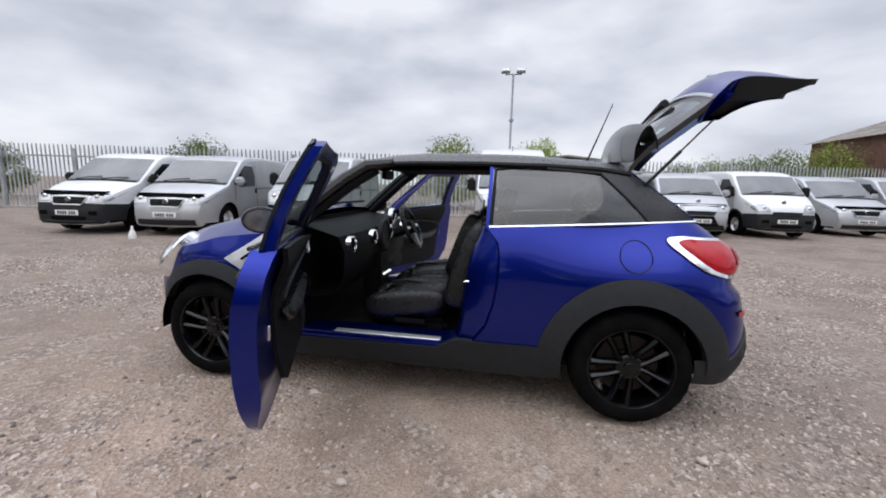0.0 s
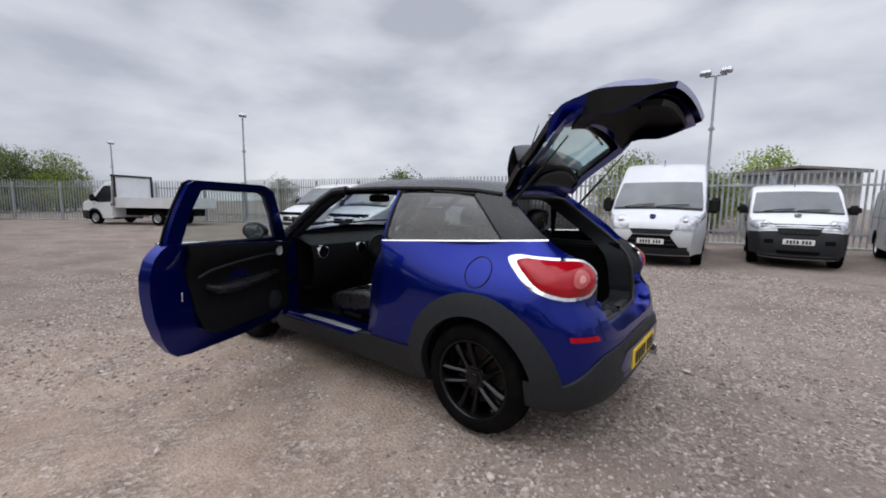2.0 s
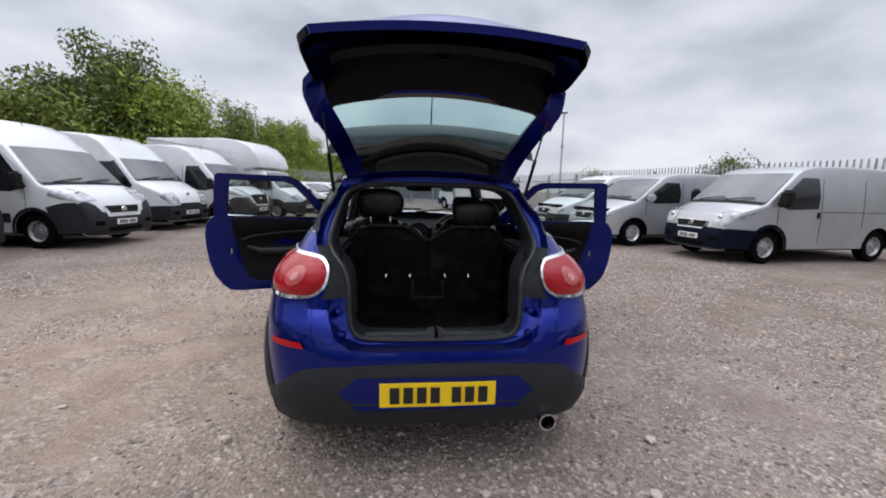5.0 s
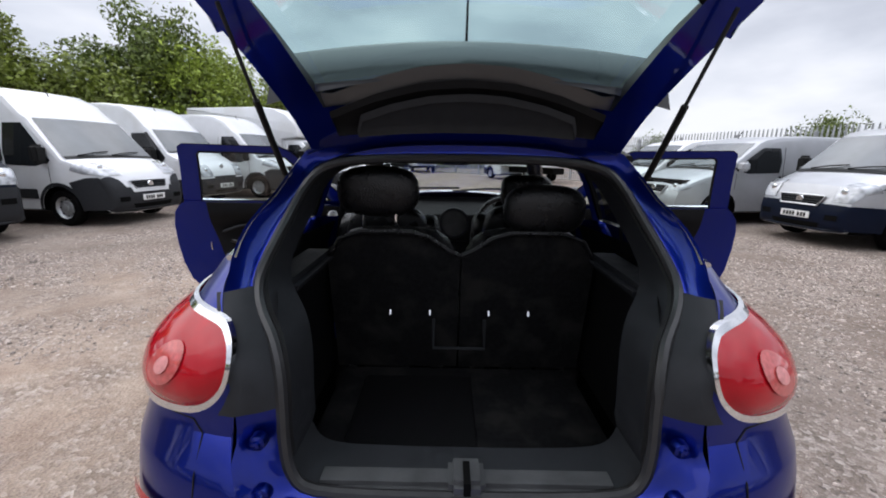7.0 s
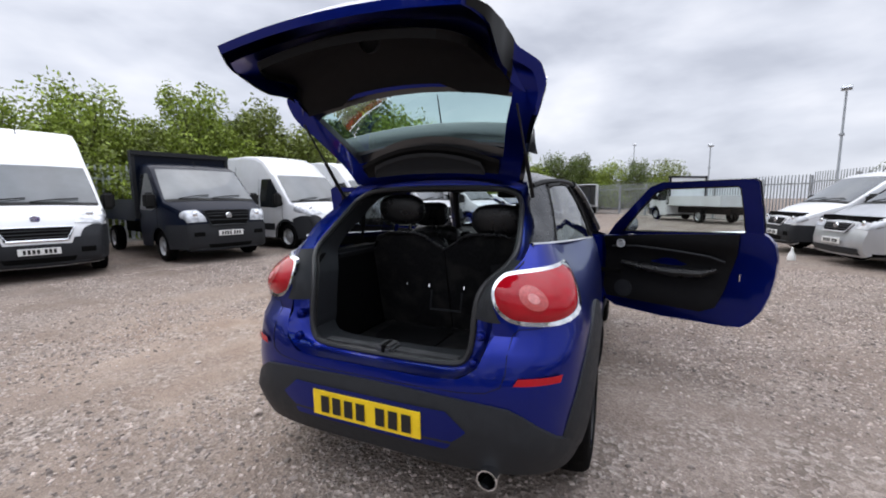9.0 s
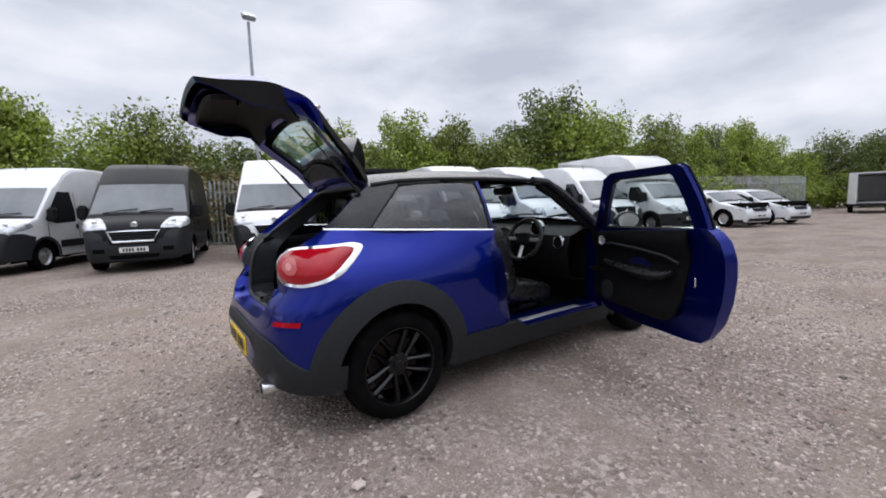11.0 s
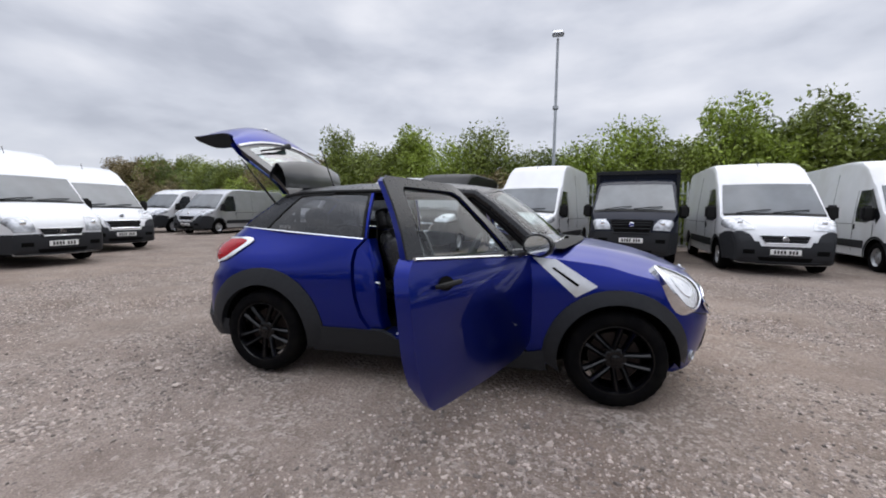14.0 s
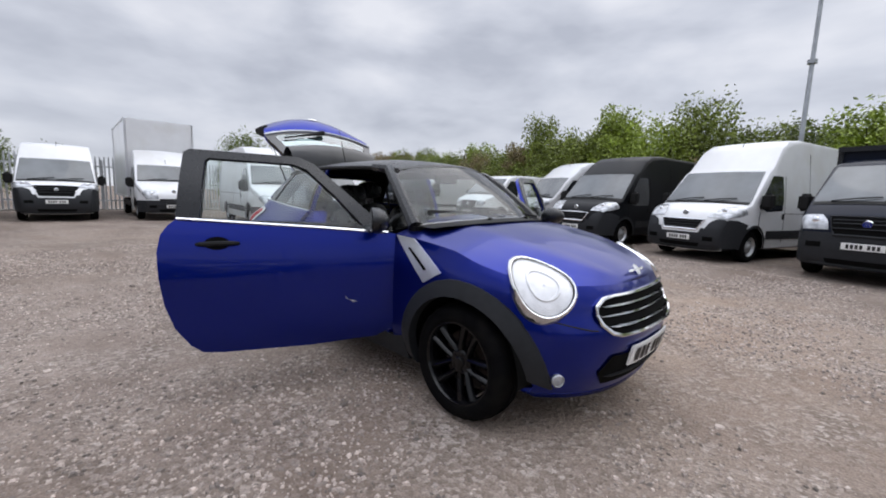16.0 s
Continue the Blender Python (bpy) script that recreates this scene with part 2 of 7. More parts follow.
def ground_material():
    m = bpy.data.materials.new("trodden_gravel_ground")
    m.use_nodes = True
    n, l = m.node_tree.nodes, m.node_tree.links
    b = n["Principled BSDF"]
    b.inputs["Roughness"].default_value, b.inputs["Specular IOR Level"].default_value = 0.95, 0.2
    co = n.new("ShaderNodeTexCoord")

    def noise_tex(scale, detail=8, rough=0.6):
        t = n.new("ShaderNodeTexNoise")
        t.inputs["Scale"].default_value, t.inputs["Detail"].default_value, t.inputs["Roughness"].default_value = scale, detail, rough
        l.new(co.outputs["Object"], t.inputs["Vector"])
        return t.outputs["Fac"]

    def stops(fac, *pts):
        r = n.new("ShaderNodeValToRGB")
        while len(r.color_ramp.elements) < len(pts):
            r.color_ramp.elements.new(0.5)
        for e, (p, c) in zip(r.color_ramp.elements, pts):
            e.position, e.color = p, (*c, 1)
        l.new(fac, r.inputs["Fac"])
        return r.outputs["Color"]

    def mixed(fac, a, c, kind="MIX"):
        x = n.new("ShaderNodeMixRGB")
        x.blend_type = kind
        for s, v in zip(x.inputs, (fac, a, c)):
            if isinstance(v, (int, float)):
                s.default_value = v
            else:
                l.new(v, s)
        return x.outputs["Color"]

    broad = stops(noise_tex(0.16, 6), (0.38, (0.195, 0.150, 0.122)), (0.52, (0.245, 0.202, 0.172)), (0.66, (0.31, 0.243, 0.195)))
    patch = stops(noise_tex(0.9, 8, 0.65), (0.36, (0.112, 0.078, 0.061)), (0.60, (0.325, 0.262, 0.222)))
    col = mixed(0.5, broad, patch)
    vor = n.new("ShaderNodeTexVoronoi")
    vor.inputs["Scale"].default_value, vor.inputs["Randomness"].default_value = 42.0, 1.0
    l.new(co.outputs["Object"], vor.inputs["Vector"])
    stone = stops(vor.outputs["Color"], (0.15, (0.085, 0.070, 0.058)), (0.55, (0.265, 0.226, 0.198)), (0.95, (0.68, 0.61, 0.56)))
    # dry sandy earth on one side of the yard, bare gravel on the other
    sep, mr = n.new("ShaderNodeVectorMath"), n.new("ShaderNodeMapRange")
    sep.operation = "DISTANCE"
    sep.inputs[1].default_value = (-0.6, -2.2, 0.0)
    mr.interpolation_type = "SMOOTHSTEP"
    for sock, val in (("From Min", 4.2), ("From Max", 0.8)):
        mr.inputs[sock].default_value = val
    l.new(co.outputs["Object"], sep.inputs[0])
    l.new(sep.outputs["Value"], mr.inputs["Value"])
    wob = n.new("ShaderNodeMath")
    wob.operation = "MULTIPLY"
    l.new(mr.outputs["Result"], wob.inputs[0])
    l.new(stops(noise_tex(0.35, 6), (0.25, (0.35, 0.35, 0.35)), (0.55, (1, 1, 1))), wob.inputs[1])
    earth = stops(noise_tex(2.2, 8, 0.7), (0.35, (0.31, 0.225, 0.172)), (0.65, (0.50, 0.395, 0.312)))
    half = n.new("ShaderNodeMath")
    half.operation = "MULTIPLY"
    half.inputs[1].default_value = 0.85
    l.new(wob.outputs[0], half.inputs[0])
    col = mixed(half.outputs[0], col, earth)
    pale_d, pale_m = n.new("ShaderNodeVectorMath"), n.new("ShaderNodeMapRange")
    pale_d.operation, pale_m.interpolation_type = "DISTANCE", "SMOOTHSTEP"
    pale_d.inputs[1].default_value = (2.0, 1.9, 0.0)
    for sock, val in (("From Min", 3.6), ("From Max", 0.6), ("To Max", 0.5)):
        pale_m.inputs[sock].default_value = val
    l.new(co.outputs["Object"], pale_d.inputs[0])
    l.new(pale_d.outputs["Value"], pale_m.inputs["Value"])
    col = mixed(pale_m.outputs["Result"], col, stops(noise_tex(3.1, 8, 0.7), (0.34, (0.22, 0.175, 0.150)), (0.66, (0.47, 0.40, 0.355))))
    cover = stops(noise_tex(1.7, 8, 0.7), (0.44, (0.08, 0.08, 0.08)), (0.66, (0.66, 0.66, 0.66)))
    col = mixed(cover, col, stone)
    fine = stops(noise_tex(95, 4), (0.35, (0.72, 0.72, 0.72)), (0.68, (1.26, 1.25, 1.23)))
    col = mixed(1.0, col, fine, "MULTIPLY")
    l.new(col, b.inputs["Base Color"])
    h1, bp = n.new("ShaderNodeMath"), n.new("ShaderNodeBump")
    h1.operation = "MULTIPLY_ADD"
    h1.inputs[1].default_value = 1.4
    l.new(vor.outputs["Distance"], h1.inputs[0])
    l.new(noise_tex(30, 6), h1.inputs[2])
    bp.inputs["Strength"].default_value, bp.inputs["Distance"].default_value = 0.55, 0.02
    l.new(h1.outputs[0], bp.inputs["Height"])
    l.new(bp.outputs["Normal"], b.inputs["Normal"])
    return m


M_GROUND = ground_material()


# ---- building helpers ----
def mesh_of(bm, mat, smooth=True, sharp=35):
    me = bpy.data.meshes.new("mesh")
    bmesh.ops.recalc_face_normals(bm, faces=bm.faces) if len(bm.faces) < 60000 else None
    for f in bm.faces:
        f.smooth = smooth
    if smooth:
        lim = radians(sharp)
        for e in bm.edges:
            if len(e.link_faces) == 2 and e.calc_face_angle(0.0) > lim:
                e.smooth = False
    bm.to_mesh(me)
    bm.free()
    for one in mat if isinstance(mat, (list, tuple)) else [mat]:
        me.materials.append(one)
    return me


def part(name, bm, mat, parent, label="", smooth=True, sharp=35):
    me = bm if isinstance(bm, bpy.types.Mesh) else mesh_of(bm, mat, smooth, sharp)
    ob = new(name, me)
    ob.parent = parent
    if label:
        ob["label"] = label
    return ob


def thing(name, m, label, category, group="", kind=""):
    e = new(name)
    e.empty_display_size = 0.2
    e.matrix_world = m
    return tagged(e, label, category, group, kind)


def box(x0, x1, y0, y1, z0, z1, bevel=0.0, seg=2, bm=None):
    own = bmesh.new()
    bmesh.ops.create_cube(own, size=1, matrix=Matrix.LocRotScale(((x0 + x1) / 2, (y0 + y1) / 2, (z0 + z1) / 2), None, (x1 - x0, y1 - y0, z1 - z0)))
    if bevel:
        bmesh.ops.bevel(own, geom=own.edges[:], offset=bevel, segments=seg, affect="EDGES", clamp_overlap=True)
    return joined(bm, own) if bm else own


def joined(bm, other, m=None):
    if m is not None:
        other.transform(m)
    me = bpy.data.meshes.new("tmp")
    other.to_mesh(me)
    other.free()
    bm.from_mesh(me)
    bpy.data.meshes.remove(me)
    return bm


def tube(points, radius, sides=8, bm=None, caps=True, flat=None):
    """A round bar along points; radius a number or one a point."""
    bm = bm or bmesh.new()
    pts = [Vector(p) for p in points]
    rr = radius if isinstance(radius, (list, tuple)) else [radius] * len(pts)
    rings, ref = [], None
    for i, p in enumerate(pts):
        d = (pts[min(i + 1, len(pts) - 1)] - pts[max(i - 1, 0)]).normalized()
        if ref is None or abs(ref.dot(d)) > 0.95:
            ref = Vector((0, 0, 1)) if abs(d.z) < 0.9 else Vector((1, 0, 0))
        a = d.cross(ref).normalized()
        b = d.cross(a)
        rings.append([bm.verts.new(p + rr[i] * (a * math.cos(k) + b * math.sin(k) * (flat or 1))) for k in (2 * math.pi * j / sides for j in range(sides))])
    for r0, r1 in zip(rings, rings[1:]):
        for j in range(sides):
            bm.faces.new((r0[j], r0[(j + 1) % sides], r1[(j + 1) % sides], r1[j]))
    if caps:
        bm.faces.new(rings[0][::-1])
        bm.faces.new(rings[-1])
    return bm


def lathe(profile, sides=32, axis="y", bm=None):
    """A turned form: profile of (radius, along)."""
    bm = bm or bmesh.new()
    rings = []
    for r, a in profile:
        ring = []
        for j in range(sides):
            c, s = math.cos(2 * math.pi * j / sides), math.sin(2 * math.pi * j / sides)
            ring.append(bm.verts.new((r * c, a, r * s) if axis == "y" else (r * c, r * s, a)))
        rings.append(ring)
    for r0, r1 in zip(rings, rings[1:]):
        for j in range(sides):
            bm.faces.new((r0[j], r0[(j + 1) % sides], r1[(j + 1) % sides], r1[j]))
    return bm


def grid_mesh(rows, bm=None, closed=False):
    bm = bm or bmesh.new()
    vs = [[bm.verts.new(p) for p in row] for row in rows]
    for a, b in zip(vs, vs[1:]):
        k = len(a)
        for j in range(k if closed else k - 1):
            bm.faces.new((a[j], a[(j + 1) % k], b[(j + 1) % k], b[j]))
    return bm


from mathutils.geometry import delaunay_2d_cdt


def dense(poly, step):
    out = []
    for (x0, y0), (x1, y1) in zip(poly, poly[1:] + poly[:1]):
        k = max(1, int(math.hypot(x1 - x0, y1 - y0) / step))
        out += [(x0 + (x1 - x0) * i / k, y0 + (y1 - y0) * i / k) for i in range(k)]
    return out


def inside(p, poly):
    hit, (x, y) = False, p
    for (x0, y0), (x1, y1) in zip(poly, poly[1:] + poly[:1]):
        if (y0 > y) != (y1 > y) and x < (x1 - x0) * (y - y0) / (y1 - y0) + x0:
            hit = not hit
    return hit


def sheet(poly, to3d, step=0.06, holes=(), thick=0.0, inward=None, bm=None):
    """A curved panel: a flat outline (with holes) filled with small faces and laid on a surface by to3d(a, b); thick gives it a turned-in back."""
    bm = bm or bmesh.new()
    loops = [dense(list(poly), step)] + [dense(list(h), step) for h in holes]
    pts, edges = [], []
    for lp in loops:
        base = len(pts)
        pts += lp
        edges += [(base + i, base + (i + 1) % len(lp)) for i in range(len(lp))]
    lo = [min(p[k] for p in loops[0]) for k in (0, 1)]
    hi = [max(p[k] for p in loops[0]) for k in (0, 1)]
    for i in range(1, int((hi[0] - lo[0]) / step) + 1):
        for j in range(1, int((hi[1] - lo[1]) / step) + 1):
            p = (lo[0] + i * step, lo[1] + j * step)
            if inside(p, loops[0]) and not any(inside(p, h) for h in loops[1:]):
                if min((p[0] - q[0]) ** 2 + (p[1] - q[1]) ** 2 for lp in loops for q in lp) > (0.45 * step) ** 2:
                    pts.append(p)
    v2, _, f2, *_ = delaunay_2d_cdt([Vector(p) for p in pts], edges, [], 0, 1e-5)
    vs = [bm.verts.new(to3d(v.x, v.y)) for v in v2]
    faces = []
    for f in f2:
        c = (sum(v2[i].x for i in f) / 3, sum(v2[i].y for i in f) / 3)
        if inside(c, loops[0]) and not any(inside(c, h) for h in loops[1:]):
            faces.append(bm.faces.new([vs[i] for i in f]))
    loose = [v for v in vs if not v.link_faces]
    for v in loose:
        bm.verts.remove(v)
    if thick:
        bmesh.ops.recalc_face_normals(bm, faces=faces)
        rim = {}
        for f in faces:
            for e in f.edges:
                if len(e.link_faces) == 1:
                    rim[e] = f
        back = {}
        for e in rim:
            for v in e.verts:
                if v not in back:
                    q = Vector(inward(v.co)) if callable(inward) else v.co + Vector(inward)
                    back[v] = bm.verts.new(v.co + (q - v.co).normalized() * (thick(v.co) if callable(thick) else thick))
        for e in rim:
            a, b = e.verts
            bm.faces.new((a, b, back[b], back[a]))
    return bm


def circle(cx, cy, r, n=24, a0=0.0, a1=360.0, ry=None):
    full = abs(a1 - a0) >= 359.9
    return [(cx + r * math.cos(radians(a0 + (a1 - a0) * i / (n if full else n - 1))), cy + (ry or r) * math.sin(radians(a0 + (a1 - a0) * i / (n if full else n - 1)))) for i in range(n)]


def lerp_table(x, xs, ys):
    return float(np.interp(x, xs, ys))


class Curve:
    """A smooth line through a few points, with no overshoot."""
    def __init__(self, xs, ys):
        n = len(xs)
        d = [(ys[i + 1] - ys[i]) / (xs[i + 1] - xs[i]) for i in range(n - 1)]
        m = [d[0]] + [0.0 if d[i - 1] * d[i] <= 0 else 2 * d[i - 1] * d[i] / (d[i - 1] + d[i]) for i in range(1, n - 1)] + [d[-1]]
        self.xs, self.ys, self.m = list(xs), list(ys), m

    def __call__(self, x):
        xs = self.xs
        if x <= xs[0]:
            return self.ys[0]
        if x >= xs[-1]:
            return self.ys[-1]
        i = max(k for k in range(len(xs)) if xs[k] <= x)
        i = min(i, len(xs) - 2)
        h = xs[i + 1] - xs[i]
        t = (x - xs[i]) / h
        return (2 * t**3 - 3 * t * t + 1) * self.ys[i] + (t**3 - 2 * t * t + t) * h * self.m[i] + (3 * t * t - 2 * t**3) * self.ys[i + 1] + (t**3 - t * t) * h * self.m[i + 1]


# ---- ground ----
def ground():
    def spaced():
        near = list(np.arange(-9, 9.01, 0.16))
        far = [9 + 1.0 * 1.22**k for k in range(1, 29)]
        return [-f for f in far[::-1]] + near + far
    xs = spaced()
    rows = []
    for x in xs:
        row = []
        for y in xs:
            h = 0.012 * noise.noise((x * 0.55, y * 0.55, 0.3)) + 0.007 * noise.noise((x * 2.3, y * 2.3, 4.1)) if max(abs(x), abs(y)) < 60 else 0.0
            row.append((x, y, h - 0.006))
        rows.append(row)
    ob = new("ground", mesh_of(grid_mesh(rows), M_GROUND, sharp=180))
    tagged(ob, "compacted brown gravel and dirt yard ground", "ground", kind="structure")


ground()


def stone_mesh(bm, c, r, rnd):
    ret = bmesh.ops.create_icosphere(bm, subdivisions=1, radius=1.0)
    sx, sy, sz = r * rnd.uniform(0.7, 1.4), r * rnd.uniform(0.6, 1.1), r * rnd.uniform(0.35, 0.7)
    a = rnd.uniform(0, 6.28)
    for v in ret["verts"]:
        k = rnd.uniform(0.75, 1.2)
        x, y, z = v.co.x * sx * k, v.co.y * sy * k, v.co.z * sz * k
        v.co = (c[0] + x * math.cos(a) - y * math.sin(a), c[1] + x * math.sin(a) + y * math.cos(a), c[2] + z)


def gravel(count):
    tri = bmesh.new()
    bmesh.ops.create_cone(tri, cap_ends=True, segments=4, radius1=1.0, radius2=0.55, depth=1.1)
    bmesh.ops.triangulate(tri, faces=tri.faces)
    bmesh.ops.delete(tri, geom=[f for f in tri.faces if f.normal.z < -0.9], context="FACES_ONLY")
    tri.verts.index_update()
    base = np.array([v.co[:] for v in tri.verts])
    face = np.array([[v.index for v in f.verts] for f in tri.faces])
    tri.free()
    verts, faces, k = [], [], 0
    gen = np.random.default_rng(7)
    while k < count:
        ang, rad = gen.uniform(0, 6.283), 7.5 * math.sqrt(gen.uniform(0.02, 1))
        x, y = 0.3 + rad * math.cos(ang), rad * math.sin(ang)
        dense_here = noise.noise((x * 0.7, y * 0.7, 9.0)) + 0.35 * noise.noise((x * 2.1, y * 2.1, 2.0))
        if gen.uniform(-0.35, 0.55) > dense_here * 1.3 + (0.30 if y > 1.0 else 0.0) or (abs(x) < 1.0 and abs(y) < 0.6):
            continue
        r = 0.005 + 0.014 * gen.uniform() ** 2.4 + (0.013 if gen.uniform() < 0.02 else 0)
        sc = r * gen.uniform([0.7, 0.6, 0.4], [1.5, 1.1, 0.8])
        p = base * gen.uniform(0.75, 1.2, (len(base), 1)) * sc
        a = gen.uniform(0, 6.283)
        c, s = math.cos(a), math.sin(a)
        h = 0.012 * noise.noise((x * 0.55, y * 0.55, 0.3)) + 0.007 * noise.noise((x * 2.3, y * 2.3, 4.1)) - 0.006
        verts.append(np.stack([p[:, 0] * c - p[:, 1] * s + x, p[:, 0] * s + p[:, 1] * c + y, p[:, 2] + h + sc[2] * 0.25], 1))
        faces.append(face + k * len(base))
        k += 1
    me = bpy.data.meshes.new("gravel")
    me.from_pydata(np.concatenate(verts).tolist(), [], np.concatenate(faces).tolist())
    me.materials.append(M_STONE)
    tagged(new("gravel", me), "loose pale gravel stones scattered over the yard", "gravel", kind="stuff")


gravel(130000)


def loose_stones():
    rnd = random.Random(5)
    for i, (x, y, r) in enumerate(((1.59, -1.10, 0.028), (2.10, 0.22, 0.038), (-0.06, -1.59, 0.026), (-0.1, 1.69, 0.022), (1.75, 1.22, 0.036), (2.15, 1.0, 0.032), (1.2, -2.2, 0.022), (0.1, -2.05, 0.022), (-1.6, -1.75, 0.022), (2.9, -1.4, 0.026), (3.2, 0.9, 0.022), (0.9, 2.4, 0.024), (-2.36, -0.2, 0.03))):
        bm = bmesh.new()
        stone_mesh(bm, (0, 0, 0), r, rnd)
        ob = new("stone", mesh_of(bm, M_STONE, smooth=False))
        ob.location = (x, y, r * 0.25)
        tagged(ob, "pale angular loose stone lying on the gravel", "stone", group="loose stones on the gravel")


loose_stones()


# ---- fences ----
def pale_mesh():
    w, h = 0.034, 2.4
    rows = []
    for z, k in ((0.0, 1), (2.22, 1), (2.36, 0.75), (2.4, 0.25)):
        rows.append([(-w * k, 0.0, z), (-w * 0.55 * k, 0.016, z), (0, 0.020, z), (w * 0.55 * k, 0.016, z), (w * k, 0.0, z)])
    bm = grid_mesh(rows)
    return mesh_of(bm, M_GALV)


PALE = pale_mesh()


def palisade(name, a, b, height, label, single=True, gap=0.16, kerb=True):
    a, b = Vector((*a, 0)), Vector((*b, 0))
    d = b - a
    ang = math.degrees(math.atan2(d.y, d.x))
    e = thing(name, pose(a.x, a.y, 0, 0, 0, ang), label, "fence", kind="structure")
    n = int(d.length / gap)
    s = height / 2.4
    rails = 2
    for z in (0.45 * s, 2.0 * s):
        part("rail", box(0, d.length, -0.045, -0.003, z - 0.03, z + 0.03), M_GALV, e)
    post = mesh_of(box(-0.05, 0.05, -0.15, -0.05, 0, 2.3 * s, 0.006, 1), M_GALV)
    for i in range(int(d.length / 2.75) + 1):
        p = part("post", post, None, e)
        p.location = (i * 2.75, 0, 0)
    if single:
        for i in range(n):
            p = part("pale", PALE, None, e)
            p.matrix_local = Matrix.Translation((i * gap + 0.05, 0.0, 0.05)) @ Matrix.Diagonal((1, 1, s, 1))
    else:
        bm = bmesh.new()
        for i in range(n):
            k = len(bm.verts)
            bm.from_mesh(PALE)
            bm.verts.ensure_lookup_table()
            for v in bm.verts[k:]:
                v.co = (v.co.x + i * gap + 0.05, v.co.y, v.co.z * s + 0.05)
        part("pales", bm, M_GALV, e)["kind"] = "stuff"
    if kerb:
        part("kerb", box(-0.2, d.length, -0.35, 0.25, -0.1, 0.06, 0.03), M_CONC, e)
    return e


palisade("fence_north", (-21.5, 9.1), (20.0, 18.6), 2.4, "weathered galvanised steel palisade fence with pointed pales")
palisade("fence_west", (-34.0, -1.0), (-21.5, 9.1), 2.3, "grey galvanised steel palisade fence at the yard end", single=False)
palisade("fence_south", (-34.0, -5.5), (22.0, -21.5), 2.4, "galvanised steel palisade fence in front of the hedge", single=False)
palisade("fence_east", (22.5, -14.0), (21.5, 19.0), 2.4, "galvanised palisade fence behind the parked lorries", single=False)


# ---- lamp columns ----
def lamp_column(x, y, h, turn, heads):
    e = thing("floodlight_column", pose(x, y, 0, 0, 0, turn), "tall grey steel floodlight column standing by the yard fence", "floodlight", group="floodlight columns round the yard")
    part("column", tube([(0, 0, 0), (0, 0, 1.2), (0, 0, 1.25), (0, 0, h)], [0.10, 0.10, 0.075, 0.055], 10), M_POLE, e)
    part("collar", tube([(0, 0, h * 0.66), (0, 0, h * 0.66 + 0.12)], 0.13, 10), M_POLE, e)
    if heads > 1:
        part("crossbar", tube([(-0.45, 0, h), (0.45, 0, h)], 0.035, 8), M_POLE, e)
    for k in ((-0.42, 0.42) if heads > 1 else (0.0,)):
        bm = box(-0.24, 0.24, -0.09, 0.09, -0.17, 0.17, 0.03)
        bm.transform(pose(k, -0.1, h + 0.16, -50, 0, 0))
        hd = part("floodlight_head", bm, M_POLE, e, "dark flat floodlight head")
        gl = box(-0.2, 0.2, -0.10, -0.093, -0.13, 0.13)
        gl.transform(pose(k, -0.1, h + 0.16, -50, 0, 0))
        part("lens", gl, M_VHEAD, hd)


for spec_row in ((0.12, 21.4, 7.48, 0, 2), (-1.45, -15.1, 8.57, 180, 1), (-27.4, 12.05, 7.1, 70, 1), (-45.6, 8.65, 6.2, 90, 1), (-62.0, 2.0, 8.5, 90, 1)):
    lamp_column(*spec_row)


# ---- trees ----
def tree_meshes(seed, h, leaf, n_clumps, per, spread):
    rnd = random.Random(seed)
    bm = bmesh.new()
    tube([(0, 0, -0.1), (0.05, 0.02, h * 0.2), (0.0, 0.1, h * 0.5), (0.1, 0.05, h * 0.9)], [0.16, 0.12, 0.08, 0.015], 7, bm)
    clumps = []
    for i in range(n_clumps):
        z = h * rnd.uniform(0.16, 1.0) ** 0.9
        r = spread * (0.45 + 0.75 * math.sin(math.pi * min(1, 0.15 + 0.8 * z / h))) * math.sqrt(rnd.uniform(0.02, 1))
        a = rnd.uniform(0, 6.28)
        c = Vector((r * math.cos(a), r * math.sin(a) * 0.8, z * rnd.uniform(0.9, 1.06)))
        clumps.append(c)
        if i % 3 == 0:
            z0 = c.z * 0.55
            tube([(0.02, 0.04, z0), tuple(Vector((0.02, 0.04, z0)).lerp(c, 0.55) + Vector((0, 0, 0.12))), tuple(c)], [0.045, 0.028, 0.008], 5, bm)
    gen = np.random.default_rng(seed)
    V, F = [], []
    k = 0
    for c in clumps:
        size = rnd.uniform(0.28, 0.62) * spread / 1.4
        up = c.z > h * 0.8
        for _ in range(per):
            d = gen.normal(0, 1, 3)
            d /= np.linalg.norm(d) + 1e-6
            p = np.array(c) + d * size * gen.uniform(0.25, 1.0) ** 0.5 * np.array((1, 1, 1.5 if up else 0.8))
            a = gen.normal(0, 1, 3)
            a /= np.linalg.norm(a) + 1e-6
            b = np.cross(a, gen.normal(0, 1, 3))
            b /= np.linalg.norm(b) + 1e-6
            s = leaf * gen.uniform(0.6, 1.35)
            V += [p - a * s, p + b * s * 0.45, p + a * s, p - b * s * 0.45]
            F.append((k, k + 1, k + 2, k + 3))
            k += 4
    me = bpy.data.meshes.new("crown")
    me.from_pydata([tuple(v) for v in V], [], F)
    return mesh_of(bm, M_BARK), me


